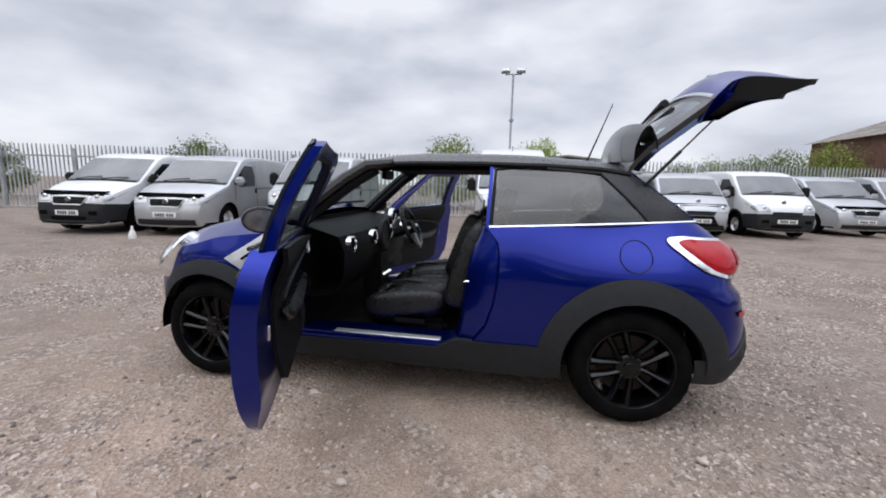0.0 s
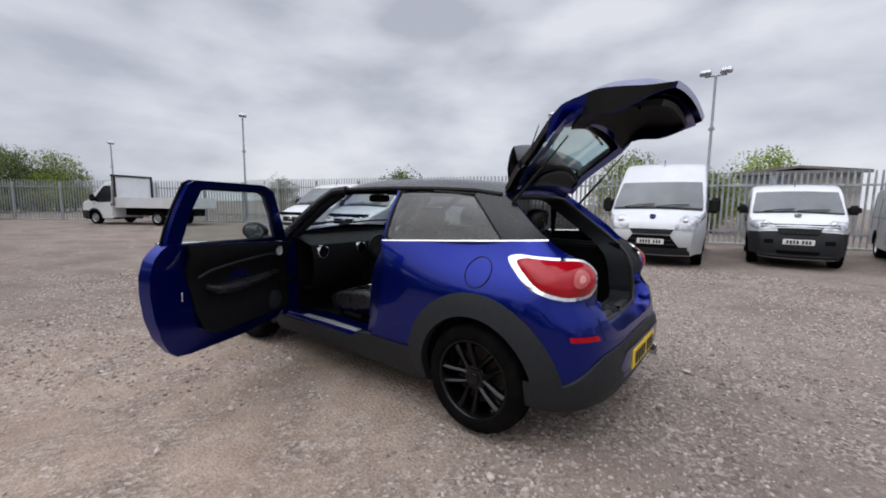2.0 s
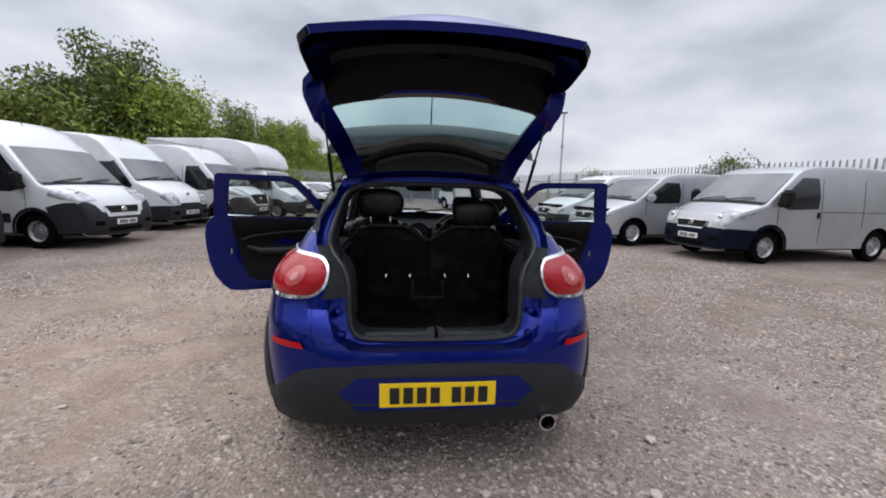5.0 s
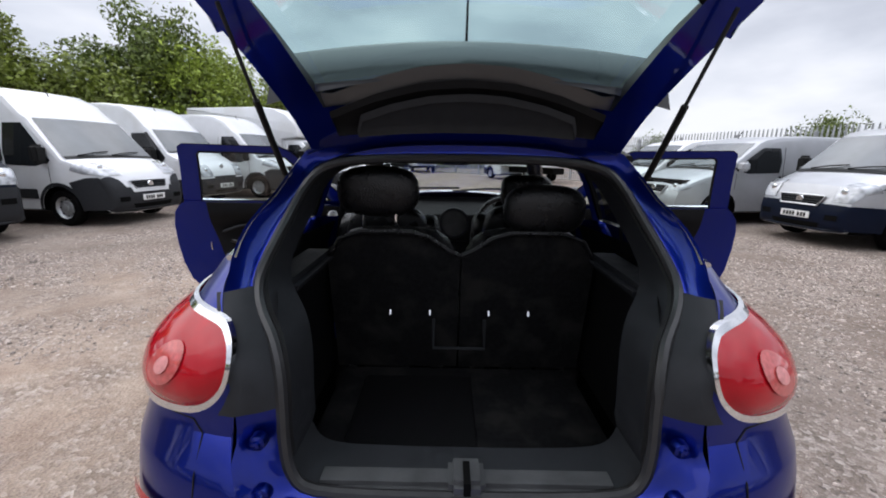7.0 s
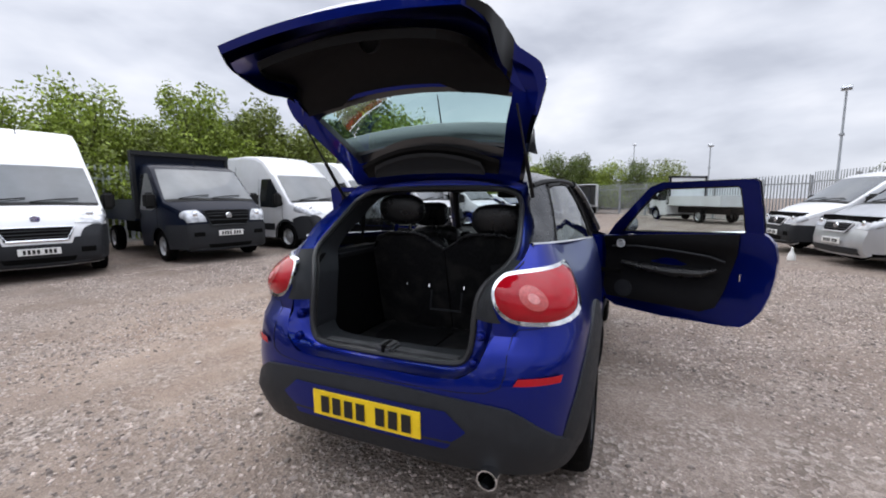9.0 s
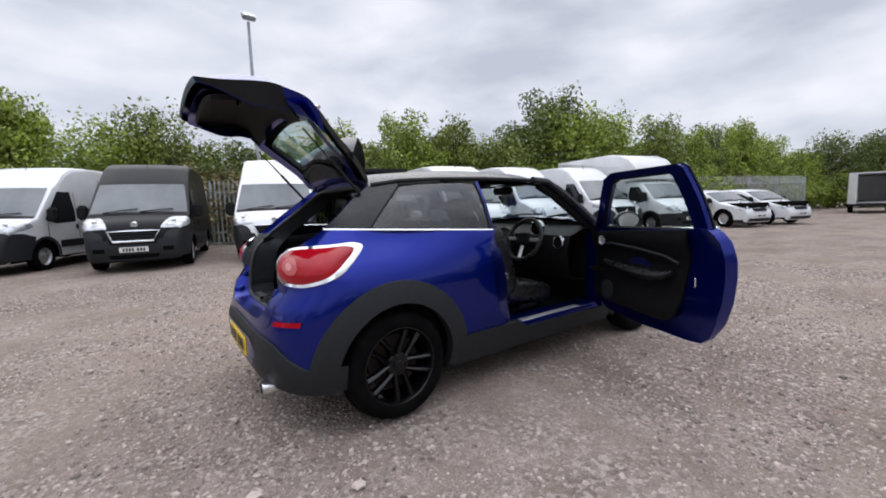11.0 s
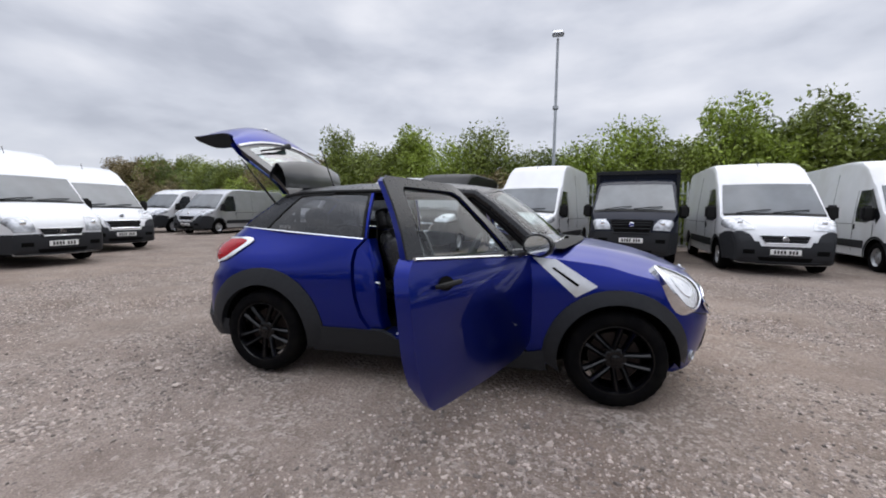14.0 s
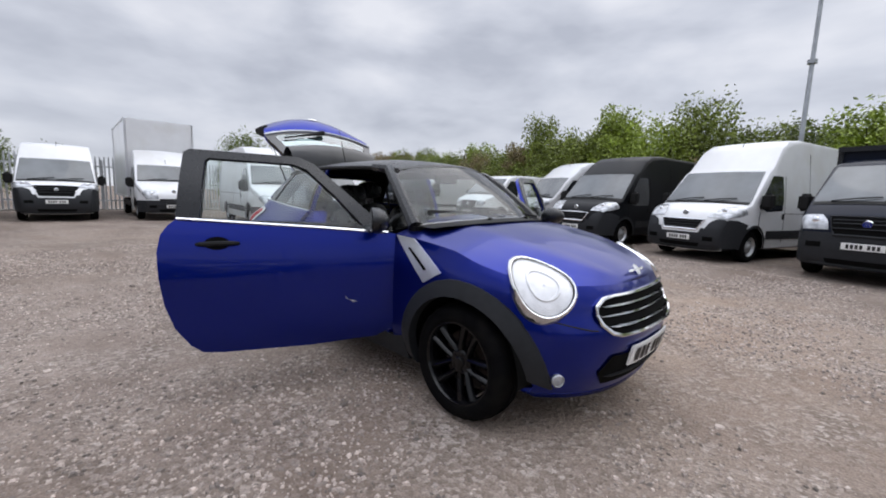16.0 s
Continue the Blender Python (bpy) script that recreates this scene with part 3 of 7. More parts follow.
def woods():
    kinds = []
    for i, (seed, h, n, per, spread) in enumerate(((1, 5.0, 95, 100, 1.9), (2, 4.3, 90, 100, 2.1), (3, 5.8, 90, 100, 1.6), (4, 3.6, 80, 100, 1.9))):
        tr, cr = tree_meshes(seed, h, 0.086, n, per, spread)
        kinds.append((tr, [cr.copy() for _ in M_LEAF]))
        for c, mt in zip(kinds[-1][1], M_LEAF):
            c.materials.append(mt)
    rnd = random.Random(11)

    def plant(x, y, k, tone, s, sz=None):
        e = thing("tree", Matrix.LocRotScale((x, y, 0), Euler((0, 0, rnd.uniform(0, 6.28))), None), "leafy green hedgerow tree behind the steel fence", "tree", group="trees along the yard boundary")
        t = part("trunk", kinds[k][0], None, e)
        c = part("crown", kinds[k][1][tone], None, e)
        for o in (t, c):
            o.scale = (s, s, (sz or s))
    a, b, c, d = Vector((38.0, -28.0)), Vector((-28.0, -9.5)), Vector((-43.0, -8.5)), Vector((-48.0, 5.0))

    def along(f):
        return a.lerp(b, f / 0.70) if f < 0.70 else b.lerp(c, (f - 0.70) / 0.16) if f < 0.86 else c.lerp(d, (f - 0.86) / 0.14)
    n = 74
    for i in range(n):
        p = along(i / (n - 1)) + Vector((rnd.uniform(-0.5, 0.5), rnd.uniform(-0.7, 0.5)))
        # the row is tallest abreast of the car's nose
        tall = 0.89 - 0.04 * math.exp(-((p.x + 9.5) / 2.8) ** 2) + 0.27 * math.exp(-((p.x + 16.0) / 6.5) ** 2) + 0.05 * min(1.0, max(0.0, (p.x - 6) / 6)) + 0.006 * max(0.0, -p.x - 26)
        plant(p.x, p.y, rnd.choice((0, 0, 1, 2, 2, 3)), rnd.choice((0, 0, 1, 1, 2)) if p.x < 8 else rnd.choice((0, 0, 2, 3)), rnd.uniform(0.85, 1.1) * tall, rnd.uniform(0.75, 1.12) * tall)
    for i in range(40):
        p = along(0.02 + 0.72 * i / 39) + Vector((rnd.uniform(-0.6, 0.6), -2.4 + rnd.uniform(-0.5, 0.5)))
        plant(p.x, p.y, rnd.choice((0, 1, 2, 2)), rnd.choice((0, 0, 1, 2)), rnd.uniform(0.90, 1.10), rnd.uniform(0.64, 0.86) + 0.005 * max(0.0, p.x))
    for i in range(44):
        p = along(i / 43) + Vector((rnd.uniform(-0.6, 0.6), 1.2))
        plant(p.x, p.y, 3, rnd.choice((0, 1, 1, 3)), rnd.uniform(0.8, 1.0), rnd.uniform(0.55, 0.8))
    for x, y, k, tone, s in ((-16.0, 16.5, 3, 2, 0.8), (-3.0, 19.0, 1, 0, 0.75), (0.5, 20.5, 3, 0, 0.7), (2.2, 31.5, 1, 1, 1.0), (9.4, 31.0, 3, 2, 0.72), (13.0, 32.0, 3, 2, 0.80), (15.2, 32.0, 3, 0, 0.86), (17.4, 31.5, 3, 2, 0.92), (19.8, 31.0, 1, 2, 0.85), (24.0, 33.0, 1, 0, 1.0), (26.0, -8.0, 0, 2, 0.85), (28.5, 4.0, 1, 2, 0.8), (32.0, 0.5, 3, 2, 0.8), (-26.0, 14.0, 3, 2, 0.7)):
        plant(x, y, k, tone, s)
    # low tangle under the row
    gen = np.random.default_rng(4)
    V, F, k = [], [], 0
    for i in range(12000):
        f = gen.uniform()
        q = along(f)
        p = np.array([q.x, q.y + gen.uniform(-0.2, 2.2), abs(gen.normal(0, 0.75))])
        u = gen.normal(0, 1, 3)
        u /= np.linalg.norm(u)
        w = np.cross(u, gen.normal(0, 1, 3))
        w /= np.linalg.norm(w)
        s = gen.uniform(0.10, 0.2)
        V += [tuple(p - u * s), tuple(p + w * s * 0.5), tuple(p + u * s), tuple(p - w * s * 0.5)]
        F.append((k, k + 1, k + 2, k + 3))
        k += 4
    me = bpy.data.meshes.new("undergrowth")
    me.from_pydata(V, [], F)
    me.materials.append(M_LEAF[0])
    tagged(new("undergrowth", me), "tangled bramble undergrowth along the fence foot", "undergrowth", kind="stuff")


woods()


# ---- vans ----
def wheel_parts(parent, x, y, r, w, side, rim_mat, tyre_mesh, rim_mesh):
    t = part("wheel", tyre_mesh, None, parent)
    t.matrix_local = Matrix.Translation((x, y, r)) @ (Matrix.Identity(4) if side > 0 else Matrix.Rotation(math.pi, 4, "Z"))
    h = part("rim", rim_mesh, None, t)
    return t


def van_wheel(r, w, rim_mat):
    """Tyre and dished steel rim; the outer face looks towards +y."""
    bm = lathe([(r * 0.60, w * 0.42), (r * 0.66, w * 0.5), (r * 0.92, w * 0.48), (r * 0.99, w * 0.36), (r, 0), (r * 0.99, -w * 0.36), (r * 0.9, -w * 0.5), (r * 0.5, -w * 0.5)], 28)
    tyre = mesh_of(bm, M_TYRE)
    bm = lathe([(r * 0.61, w * 0.44), (r * 0.58, w * 0.40), (r * 0.52, w * 0.22), (r * 0.40, w * 0.20), (r * 0.36, w * 0.30), (r * 0.20, w * 0.34), (r * 0.18, w * 0.42), (r * 0.06, w * 0.44), (0.002, w * 0.44)], 28)
    for k in range(8):
        a = 2 * math.pi * k / 8
        b2 = bmesh.new()
        bmesh.ops.create_cone(b2, cap_ends=True, segments=8, radius1=r * 0.045, radius2=r * 0.045, depth=w * 0.05, matrix=Matrix.Translation((r * 0.46 * math.cos(a), w * 0.22, r * 0.46 * math.sin(a))) @ Matrix.Rotation(math.pi / 2, 4, "X"))
        for f in b2.faces:
            f.material_index = 1
        joined(bm, b2)
    return tyre, mesh_of(bm, [rim_mat, M_DARK])


PLATE_BAR = mesh_of(box(-0.002, 0.002, -0.018, 0.018, -0.035, 0.035), M_INK, smooth=False)
WHEELS = {k: van_wheel(0.335, 0.22, m) for k, m in (("steel", M_HUB), ("alloy", M_SILVER), ("black", M_TYRE))}

# nose-to-tail outlines: x behind the nose, height
PROFILES = {
    "ducato": [(0.10, 0.24), (0.02, 0.34), (0.0, 0.52), (0.04, 0.72), (0.16, 0.96), (0.42, 1.12), (0.80, 1.24), (1.48, 1.98), (1.62, 2.06), (1.95, 2.36), (2.3, 2.52), (2.9, 2.56)],
    "ducato_high": [(0.10, 0.24), (0.02, 0.34), (0.0, 0.52), (0.04, 0.72), (0.16, 0.96), (0.42, 1.12), (0.80, 1.24), (1.48, 1.98), (1.62, 2.06), (2.0, 2.52), (2.3, 2.70), (2.9, 2.76)],
    "ducato_low": [(0.10, 0.24), (0.02, 0.34), (0.0, 0.52), (0.04, 0.72), (0.16, 0.96), (0.42, 1.12), (0.80, 1.24), (1.48, 1.98), (1.66, 2.10), (2.0, 2.22), (2.9, 2.26)],
    "transit": [(0.08, 0.26), (0.02, 0.36), (0.0, 0.62), (0.05, 0.95), (0.18, 1.12), (0.75, 1.30), (1.50, 2.02), (1.66, 2.10), (2.0, 2.16), (2.9, 2.20)],
    "transit_high": [(0.08, 0.26), (0.02, 0.36), (0.0, 0.62), (0.05, 0.90), (0.18, 1.06), (0.70, 1.22), (1.40, 1.86), (1.55, 1.94), (1.8, 2.20), (2.1, 2.33), (2.9, 2.36)],
    "old_transit": [(0.06, 0.26), (0.0, 0.36), (0.0, 0.56), (0.06, 0.80), (0.15, 0.98), (0.80, 1.20), (1.55, 1.84), (1.70, 1.92), (2.0, 1.98), (2.9, 2.0)],
    "vito": [(0.08, 0.22), (0.02, 0.32), (0.0, 0.50), (0.05, 0.72), (0.15, 0.86), (0.60, 1.06), (0.92, 1.16), (1.68, 1.74), (1.85, 1.82), (2.2, 1.88), (2.9, 1.90)],
    "trafic": [(0.08, 0.22), (0.02, 0.32), (0.0, 0.52), (0.05, 0.78), (0.14, 0.92), (0.55, 1.14), (0.72, 1.22), (1.32, 1.80), (1.50, 1.88), (1.9, 1.95), (2.9, 1.97)],
    "small": [(0.08, 0.22), (0.02, 0.32), (0.0, 0.52), (0.05, 0.74), (0.16, 0.90), (0.62, 1.08), (0.82, 1.16), (1.42, 1.66), (1.58, 1.74), (1.9, 1.82), (2.9, 1.84)],
    "daily": [(0.08, 0.26), (0.02, 0.36), (0.0, 0.56), (0.04, 0.86), (0.14, 1.02), (0.70, 1.28), (0.86, 1.36), (1.36, 1.96), (1.50, 2.06), (1.85, 2.40), (2.2, 2.58), (2.9, 2.64)],
    "car": [(0.08, 0.20), (0.02, 0.30), (0.0, 0.48), (0.05, 0.66), (0.20, 0.78), (0.9, 0.95), (1.05, 1.0), (1.75, 1.40), (1.95, 1.46), (2.4, 1.50), (2.9, 1.50)],
}


def van(name, at, heading, label, style="ducato", length=5.4, width=2.05, fo=0.95, wb=3.45, paint=None, bumper=None, rim="steel", box_kind="", grille="bar", plate=True, side_glass=1, group="vans parked round the yard", light_split=0.0, rubbing=True, category="van", roof_bar=False, plate_z=0.5, badge=True, door_handle=True, seam=True, front_h=None, wheel_r=None, low_mouth=False):
    paint, bumper = paint or M_WHITEP, bumper or M_PLAST
    e = thing(name, pose(at[0], at[1], 0, 0, 0, heading), label, category, group=group)
    prof = PROFILES[style]
    cab_end = {"": length, "box": 2.15, "tipper": 2.15, "curtain": 2.15}[box_kind]
    roof_z = prof[-1][1]
    pr = [(-x, z) for x, z in prof if x <= cab_end + 0.01]
    if not box_kind:
        pr += [(-(2.9 + (length - 0.35 - 2.9) * k / 4), roof_z - 0.006 * k) for k in (1, 2, 3, 4)] + [(-(length - 0.1), roof_z - 0.08), (-(length - 0.03), roof_z - 0.3), (-length, 1.1), (-length, 0.4), (-(length - 0.05), 0.3)]
    else:
        top = lerp_table(cab_end, [p[0] for p in prof], [p[1] for p in prof])
        pr += [(-cab_end, top - 0.02), (-(cab_end + 0.03), top - 0.15), (-(cab_end + 0.04), 1.0), (-(cab_end + 0.04), 0.35)]
    W = width / 2
    R = 0.10

    def half(x, z):
        """Half width at a place of the side: fuller low down, leaning in above the waist, rounded in plan at the nose."""
        w = W - 0.02 * max(0.0, (0.55 - z)) / 0.3
        if z > 1.05:
            w -= 0.085 * ((z - 1.05) / 1.0) ** 1.25
        d = max(0.0, 1.05 + x)
        w -= 0.26 * d**2.6 / 1.05**2.6 if z < 1.6 else 0.0
        return w

    # the rounded edge: the outline drawn in by R along its normal
    def normal_at(i):
        a, b = pr[max(0, i - 1)], pr[min(len(pr) - 1, i + 1)]
        d = math.hypot(b[0] - a[0], b[1] - a[1])
        return -(b[1] - a[1]) / d, (b[0] - a[0]) / d

    inner = []
    for i, (x, z) in enumerate(pr):
        nx, nz = normal_at(i)
        inner.append((x + nx * R, z + nz * R))
    rows = []
    for i, (x, z) in enumerate(pr):
        xi, zi = inner[i]
        w = half(xi, zi)
        mx, mz = x + (xi - x) * 0.29, z + (zi - z) * 0.29
        c = 0.02 if z > 1.7 else 0.03
        row = [(xi, w, zi), (mx, w - R * 0.29, mz), (x, w - R, z)]
        nx, nz = normal_at(i)
        row += [(x - nx * c * (1 - k * k), (w - R) * k, z - nz * c * (1 - k * k)) for k in (0.6, 0.2, -0.2, -0.6)]
        row += [(x, -(w - R), z), (mx, -(w - R * 0.29), mz), (xi, -w, zi)]
        rows.append(row)
    bm = grid_mesh(rows)
    r_w = wheel_r or 0.335
    arch = r_w + 0.075
    zb = 0.30
    out = list(inner[1:-1])
    # bottom edge with wheel arches, from tail to nose
    x_end = out[-1][0]
    axles = [-fo] + ([-(fo + wb)] if not box_kind else [])
    bottom = [(x_end, zb)]
    for ax in sorted(axles):
        a0 = math.degrees(math.asin((zb - r_w) / arch))
        bottom += circle(ax, r_w, arch, 13, 180 - a0, a0)
    bottom += [(out[0][0] + 0.0, zb)]
    poly = out + bottom
    for s in (1, -1):
        sheet(poly, lambda x, z, s=s: (x, s * half(x, z), z), 0.16, bm=bm)
    bmesh.ops.remove_doubles(bm, verts=bm.verts, dist=0.004)
    body = part("body", bm, paint, e, sharp=40)
    # dark floor and arches
    fl = box(x_end + 0.1, -0.12, -W * 0.80, W * 0.80, 0.24, 0.95 if not box_kind else 0.9, 0.05)
    part("underbody", fl, M_DARK, e)

    def strip_pt(f, k, off=0.006, wide=None):
        """A point on the top-and-front skin: f runs along the outline by its height in the nose and glass, k across."""
        i = int(f)
        t = f - i
        (x0, z0), (x1, z1) = pr[i], pr[i + 1]
        x, z = x0 + (x1 - x0) * t, z0 + (z1 - z0) * t
        n0, n1 = normal_at(i), normal_at(i + 1)
        nx, nz = n0[0] + (n1[0] - n0[0]) * t, n0[1] + (n1[1] - n0[1]) * t
        xi0, xi1 = inner[i], inner[i + 1]
        w = half(xi0[0] + (xi1[0] - xi0[0]) * t, xi0[1] + (xi1[1] - xi0[1]) * t) - R
        if abs(k) > 1:
            # round the corner and back along the side
            ext = (abs(k) - 1) * w
            th, rest = min(math.pi / 2, ext / R), max(0.0, ext - R * math.pi / 2)
            back = (R + off) * (1 - math.cos(th)) - off + rest
            return (x + nx * back, math.copysign(w + (R + off) * math.sin(th), k), z + nz * back)
        c = (0.02 if z > 1.7 else 0.03) * (1 - min(1.0, k * k))
        return (x - nx * (c + off), k * w, z - nz * (c + off))

    def by_z(z):
        for i in range(len(pr) - 1):
            if pr[i][1] <= z <= pr[i + 1][1]:
                return i + (z - pr[i][1]) / max(1e-6, pr[i + 1][1] - pr[i][1])
        return 1.0

    def band(f0, f1, k0, k1, off=0.006, nf=6, nk=10, thick=0.0, shape=None):
        rws = []
        for i in range(nf + 1):
            f = f0 + (f1 - f0) * i / nf
            ka, kb = (k0, k1) if not shape else shape(i / nf)
            rws.append([strip_pt(f, ka + (kb - ka) * j / nk, off) for j in range(nk + 1)])
        return grid_mesh(rws)

    zs = [p[1] for p in prof]
    # windscreen between the last bonnet point and the header
    iw = {"ducato": 6, "ducato_high": 6, "ducato_low": 6, "transit": 5, "transit_high": 5, "old_transit": 5, "vito": 6, "trafic": 6, "small": 6, "daily": 6, "car": 6}[style]
    part("windscreen", band(iw + 0.04, iw + 0.98, -1.0, 1.0, 0.008, 4, 10, shape=lambda t: (-1.03 + 0.03 * t, 1.03 - 0.03 * t)), M_VGLASS, e, "dark windscreen with sky reflection put into its grey")
    part("windscreen_seal", band(iw - 0.10, iw + 0.05, -1.02, 1.02, 0.012, 2, 10), M_RUBBER, e)
    for k0, k1 in ((-0.75, -0.05), (0.0, 0.72)):
        p0, p1 = Vector(strip_pt(iw + 0.04, k0, 0.025)), Vector(strip_pt(iw + 0.13, k1, 0.03))
        part("wiper", tube([p0, p0.lerp(p1, 0.5) + Vector((0.006, 0, 0.012)), p1], 0.012, 5), M_RUBBER, e)
    # bumper
    zg0 = plate_z + 0.14
    bz = by_z(zg0 + (0.0 if bumper is paint else 0.06))
    if bumper is not paint:
        part("bumper", band(0.2, bz, -1.24, 1.24, 0.018, 7, 26), bumper, e, "unpainted dark grey plastic bumper", sharp=60)
        for s in (1, -1):
            zt = zg0 + 0.06
            bp = [(-0.02, 0.30), (-(fo - arch - 0.02), 0.30), (-(fo - arch * 0.82), zt - 0.02), (-0.08, zt)]
            bp = [(min(x, -0.055), z) for x, z in bp]
            part("bumper_corner", sheet(bp, lambda x, z, s=s: (x, s * (half(x, z) + 0.014), z), 0.12), bumper, e)
    else:
        part("bumper", band(0.4, by_z(plate_z - 0.1), -1.0, 1.0, 0.012, 3, 10), M_PLAST, e, "dark lower bumper grille")
    snout = style.startswith("ducato") and bumper is not paint
    if bumper is not paint:
        slot = part("bumper_slot", band(by_z(0.325), by_z(0.40), -0.62, 0.62, 0.026, 2, 10, shape=lambda t: (-0.58 - 0.06 * t, 0.58 + 0.06 * t)), M_DARK, e, "dark air slot in the bumper")
        part("bumper_lip", tube([strip_pt(by_z(0.30), k, 0.018) for k in (-1.15, -0.8, -0.4, 0, 0.4, 0.8, 1.15)], 0.022, 6), bumper, e)
        for s in (1, -1):
            part("fog_recess", band(by_z(plate_z - 0.05), by_z(plate_z + 0.035), s * 0.72, s * 1.0, 0.024, 2, 4), M_DARK, e)
    if snout:
        # painted snout round the grille between raised dark bumper corners
        part("nose_panel", band(by_z(zg0 - 0.035), by_z(zg0 + 0.10), -0.62, 0.62, 0.027, 3, 10, shape=lambda t: (-0.56 - 0.07 * t, 0.56 + 0.07 * t)), paint, e)
        for s in (1, -1):
            part("bumper_corner", band(by_z(zg0 + 0.03), by_z(zg0 + 0.27), s * 0.70, s * 1.24, 0.017, 4, 12, shape=lambda t, s=s: (s * (0.70 + 0.08 * t + 0.16 * t**6), s * 1.24)), bumper, e)
            part("bumper_side", sheet([(-0.10, zg0), (-(fo - arch * 0.80), zg0), (-(fo - arch * 0.62), zg0 + 0.17), (-0.40, zg0 + 0.26), (-0.20, zg0 + 0.27), (-0.15, zg0 + 0.2)], lambda x, z, s=s: (x, s * (half(x, z) + 0.013), z), 0.1), bumper, e)
    # grille
    g0, g1 = by_z(zg0 + 0.02), by_z(zg0 + {"bar": 0.17, "tall": 0.30, "slim": 0.10, "mouth": 0.22}[grille])
    wide = {"bar": 0.56, "tall": 0.62, "slim": 0.60, "mouth": 0.60}[grille]
    frame_mat = {"mouth": M_CHROME, "bar": M_SILVER, "tall": M_PLAST, "slim": M_PLAST}[grille]
    g = part("grille", band(g0, g1, -wide, wide, 0.030, 4, 10, shape=lambda t: (-wide * (0.84 + 0.16 * t), wide * (0.84 + 0.16 * t))), M_DARK, e, "black slatted grille")
    corners = [strip_pt(g0, -wide * 0.84, 0.033)] + [strip_pt(g0, wide * 0.84 * k, 0.033) for k in (-0.5, 0, 0.5, 1)] + [strip_pt(g1, wide * k, 0.033) for k in (1, 0.5, 0, -0.5, -1)]
    part("grille_surround", tube(corners + corners[:1], {"mouth": 0.024, "tall": 0.02}.get(grille, 0.015), 6, caps=False), frame_mat, g)
    for q in (0.28, 0.52, 0.76):
        f = g0 + (g1 - g0) * q
        part("grille_slat", tube([strip_pt(f, k * wide * 0.9, 0.034) for k in (-1, -0.5, 0, 0.5, 1)], 0.010, 5), M_PLAST, g)
    if low_mouth:
        m0, m1 = by_z(plate_z - 0.13), by_z(plate_z + 0.13)
        lm = part("lower_grille", band(m0, m1, -0.8, 0.8, 0.016, 4, 10, shape=lambda t: (-0.80 + 0.28 * t, 0.80 - 0.28 * t)), M_DARK, e, "black trapezoid lower grille")
        for q in (0.3, 0.65):
            part("grille_slat", tube([strip_pt(m0 + (m1 - m0) * q, k * (0.74 - 0.24 * q), 0.024) for k in (-1, -0.5, 0, 0.5, 1)], 0.010, 5), M_PLAST, lm)
        part("chin_strip", band(0.25, by_z(plate_z - 0.17), -1.05, 1.05, 0.020, 2, 10), M_PLAST, e)
    if badge:
        b2 = bmesh.new()
        bmesh.ops.create_cone(b2, cap_ends=True, segments=16, radius1=0.07, radius2=0.06, depth=0.02)
        c = Vector(strip_pt((g0 + g1) / 2 if grille in ("bar", "tall") else by_z(min(zg0 + 0.34, zs[iw] - 0.06)), 0, 0.03))
        b2.transform(Matrix.Translation(c) @ Matrix.Rotation(math.pi / 2, 4, "Y"))
        part("badge", b2, M_CHROME, e)
    # headlights, wrapped round the corner
    hz = zg0 + (0.29 if snout else 0.10 if grille in ("bar", "slim", "tall") else 0.16)
    h_up = {"car": 0.10, "vito": 0.17, "small": 0.19, "trafic": 0.22}.get(style, 0.24 if snout or grille == "tall" else 0.30)
    for s in (1, -1):
        f0, f1 = by_z(hz), by_z(min(hz + h_up, zs[iw] - 0.05))
        rws = []
        for i in range(6):
            t = i / 5
            f = f0 + (f1 - f0) * t
            ka = (0.62 + 0.02 * t + (0.12 * t * t if style != "daily" else 0)) if style != "old_transit" else 0.70
            kb = 1.02 + 0.22 * min(1.0, 0.35 + t)
            rws.append([strip_pt(f, s * (ka + (kb - ka) * j / 11), 0.010 + 0.012 * math.sin(math.pi * (0.12 + 0.76 * j / 11)) * math.sin(math.pi * (0.1 + 0.8 * t))) for j in range(12)])
        lens = part("headlight", grid_mesh(rws), M_VHEAD, e, "clear wraparound headlight")
        cpt = Vector(strip_pt((f0 + f1) / 2, s * 0.86, 0.032))
        b2 = bmesh.new()
        bmesh.ops.create_uvsphere(b2, u_segments=10, v_segments=6, radius=0.055)
        b2.transform(Matrix.Translation(cpt) @ Matrix.Diagonal((0.3, 1, 1, 1)))
        part("bulb_reflector", b2, M_CHROME, lens)
    # number plate with plain bars
    if plate:
        c = Vector(strip_pt(by_z(plate_z), 0, 0.03))
        p = part("number_plate", box(c.x - 0.006, c.x + 0.008, -0.26, 0.26, plate_z - 0.056, plate_z + 0.056, 0.006, 1), M_WHITEPLATE, e, "white number plate")
        for k in (-0.2, -0.145, -0.09, -0.035, 0.055, 0.11, 0.165):
            o = part("bar", PLATE_BAR, None, p)
            o.location = (c.x + 0.010, k + 0.018, plate_z)
    # side glass and doors
    zw = 1.14 if style not in ("car",) else 0.96
    wsb, wst = -prof[iw][0], -prof[iw + 1][0]
    ztop = prof[iw + 1][1] - 0.10
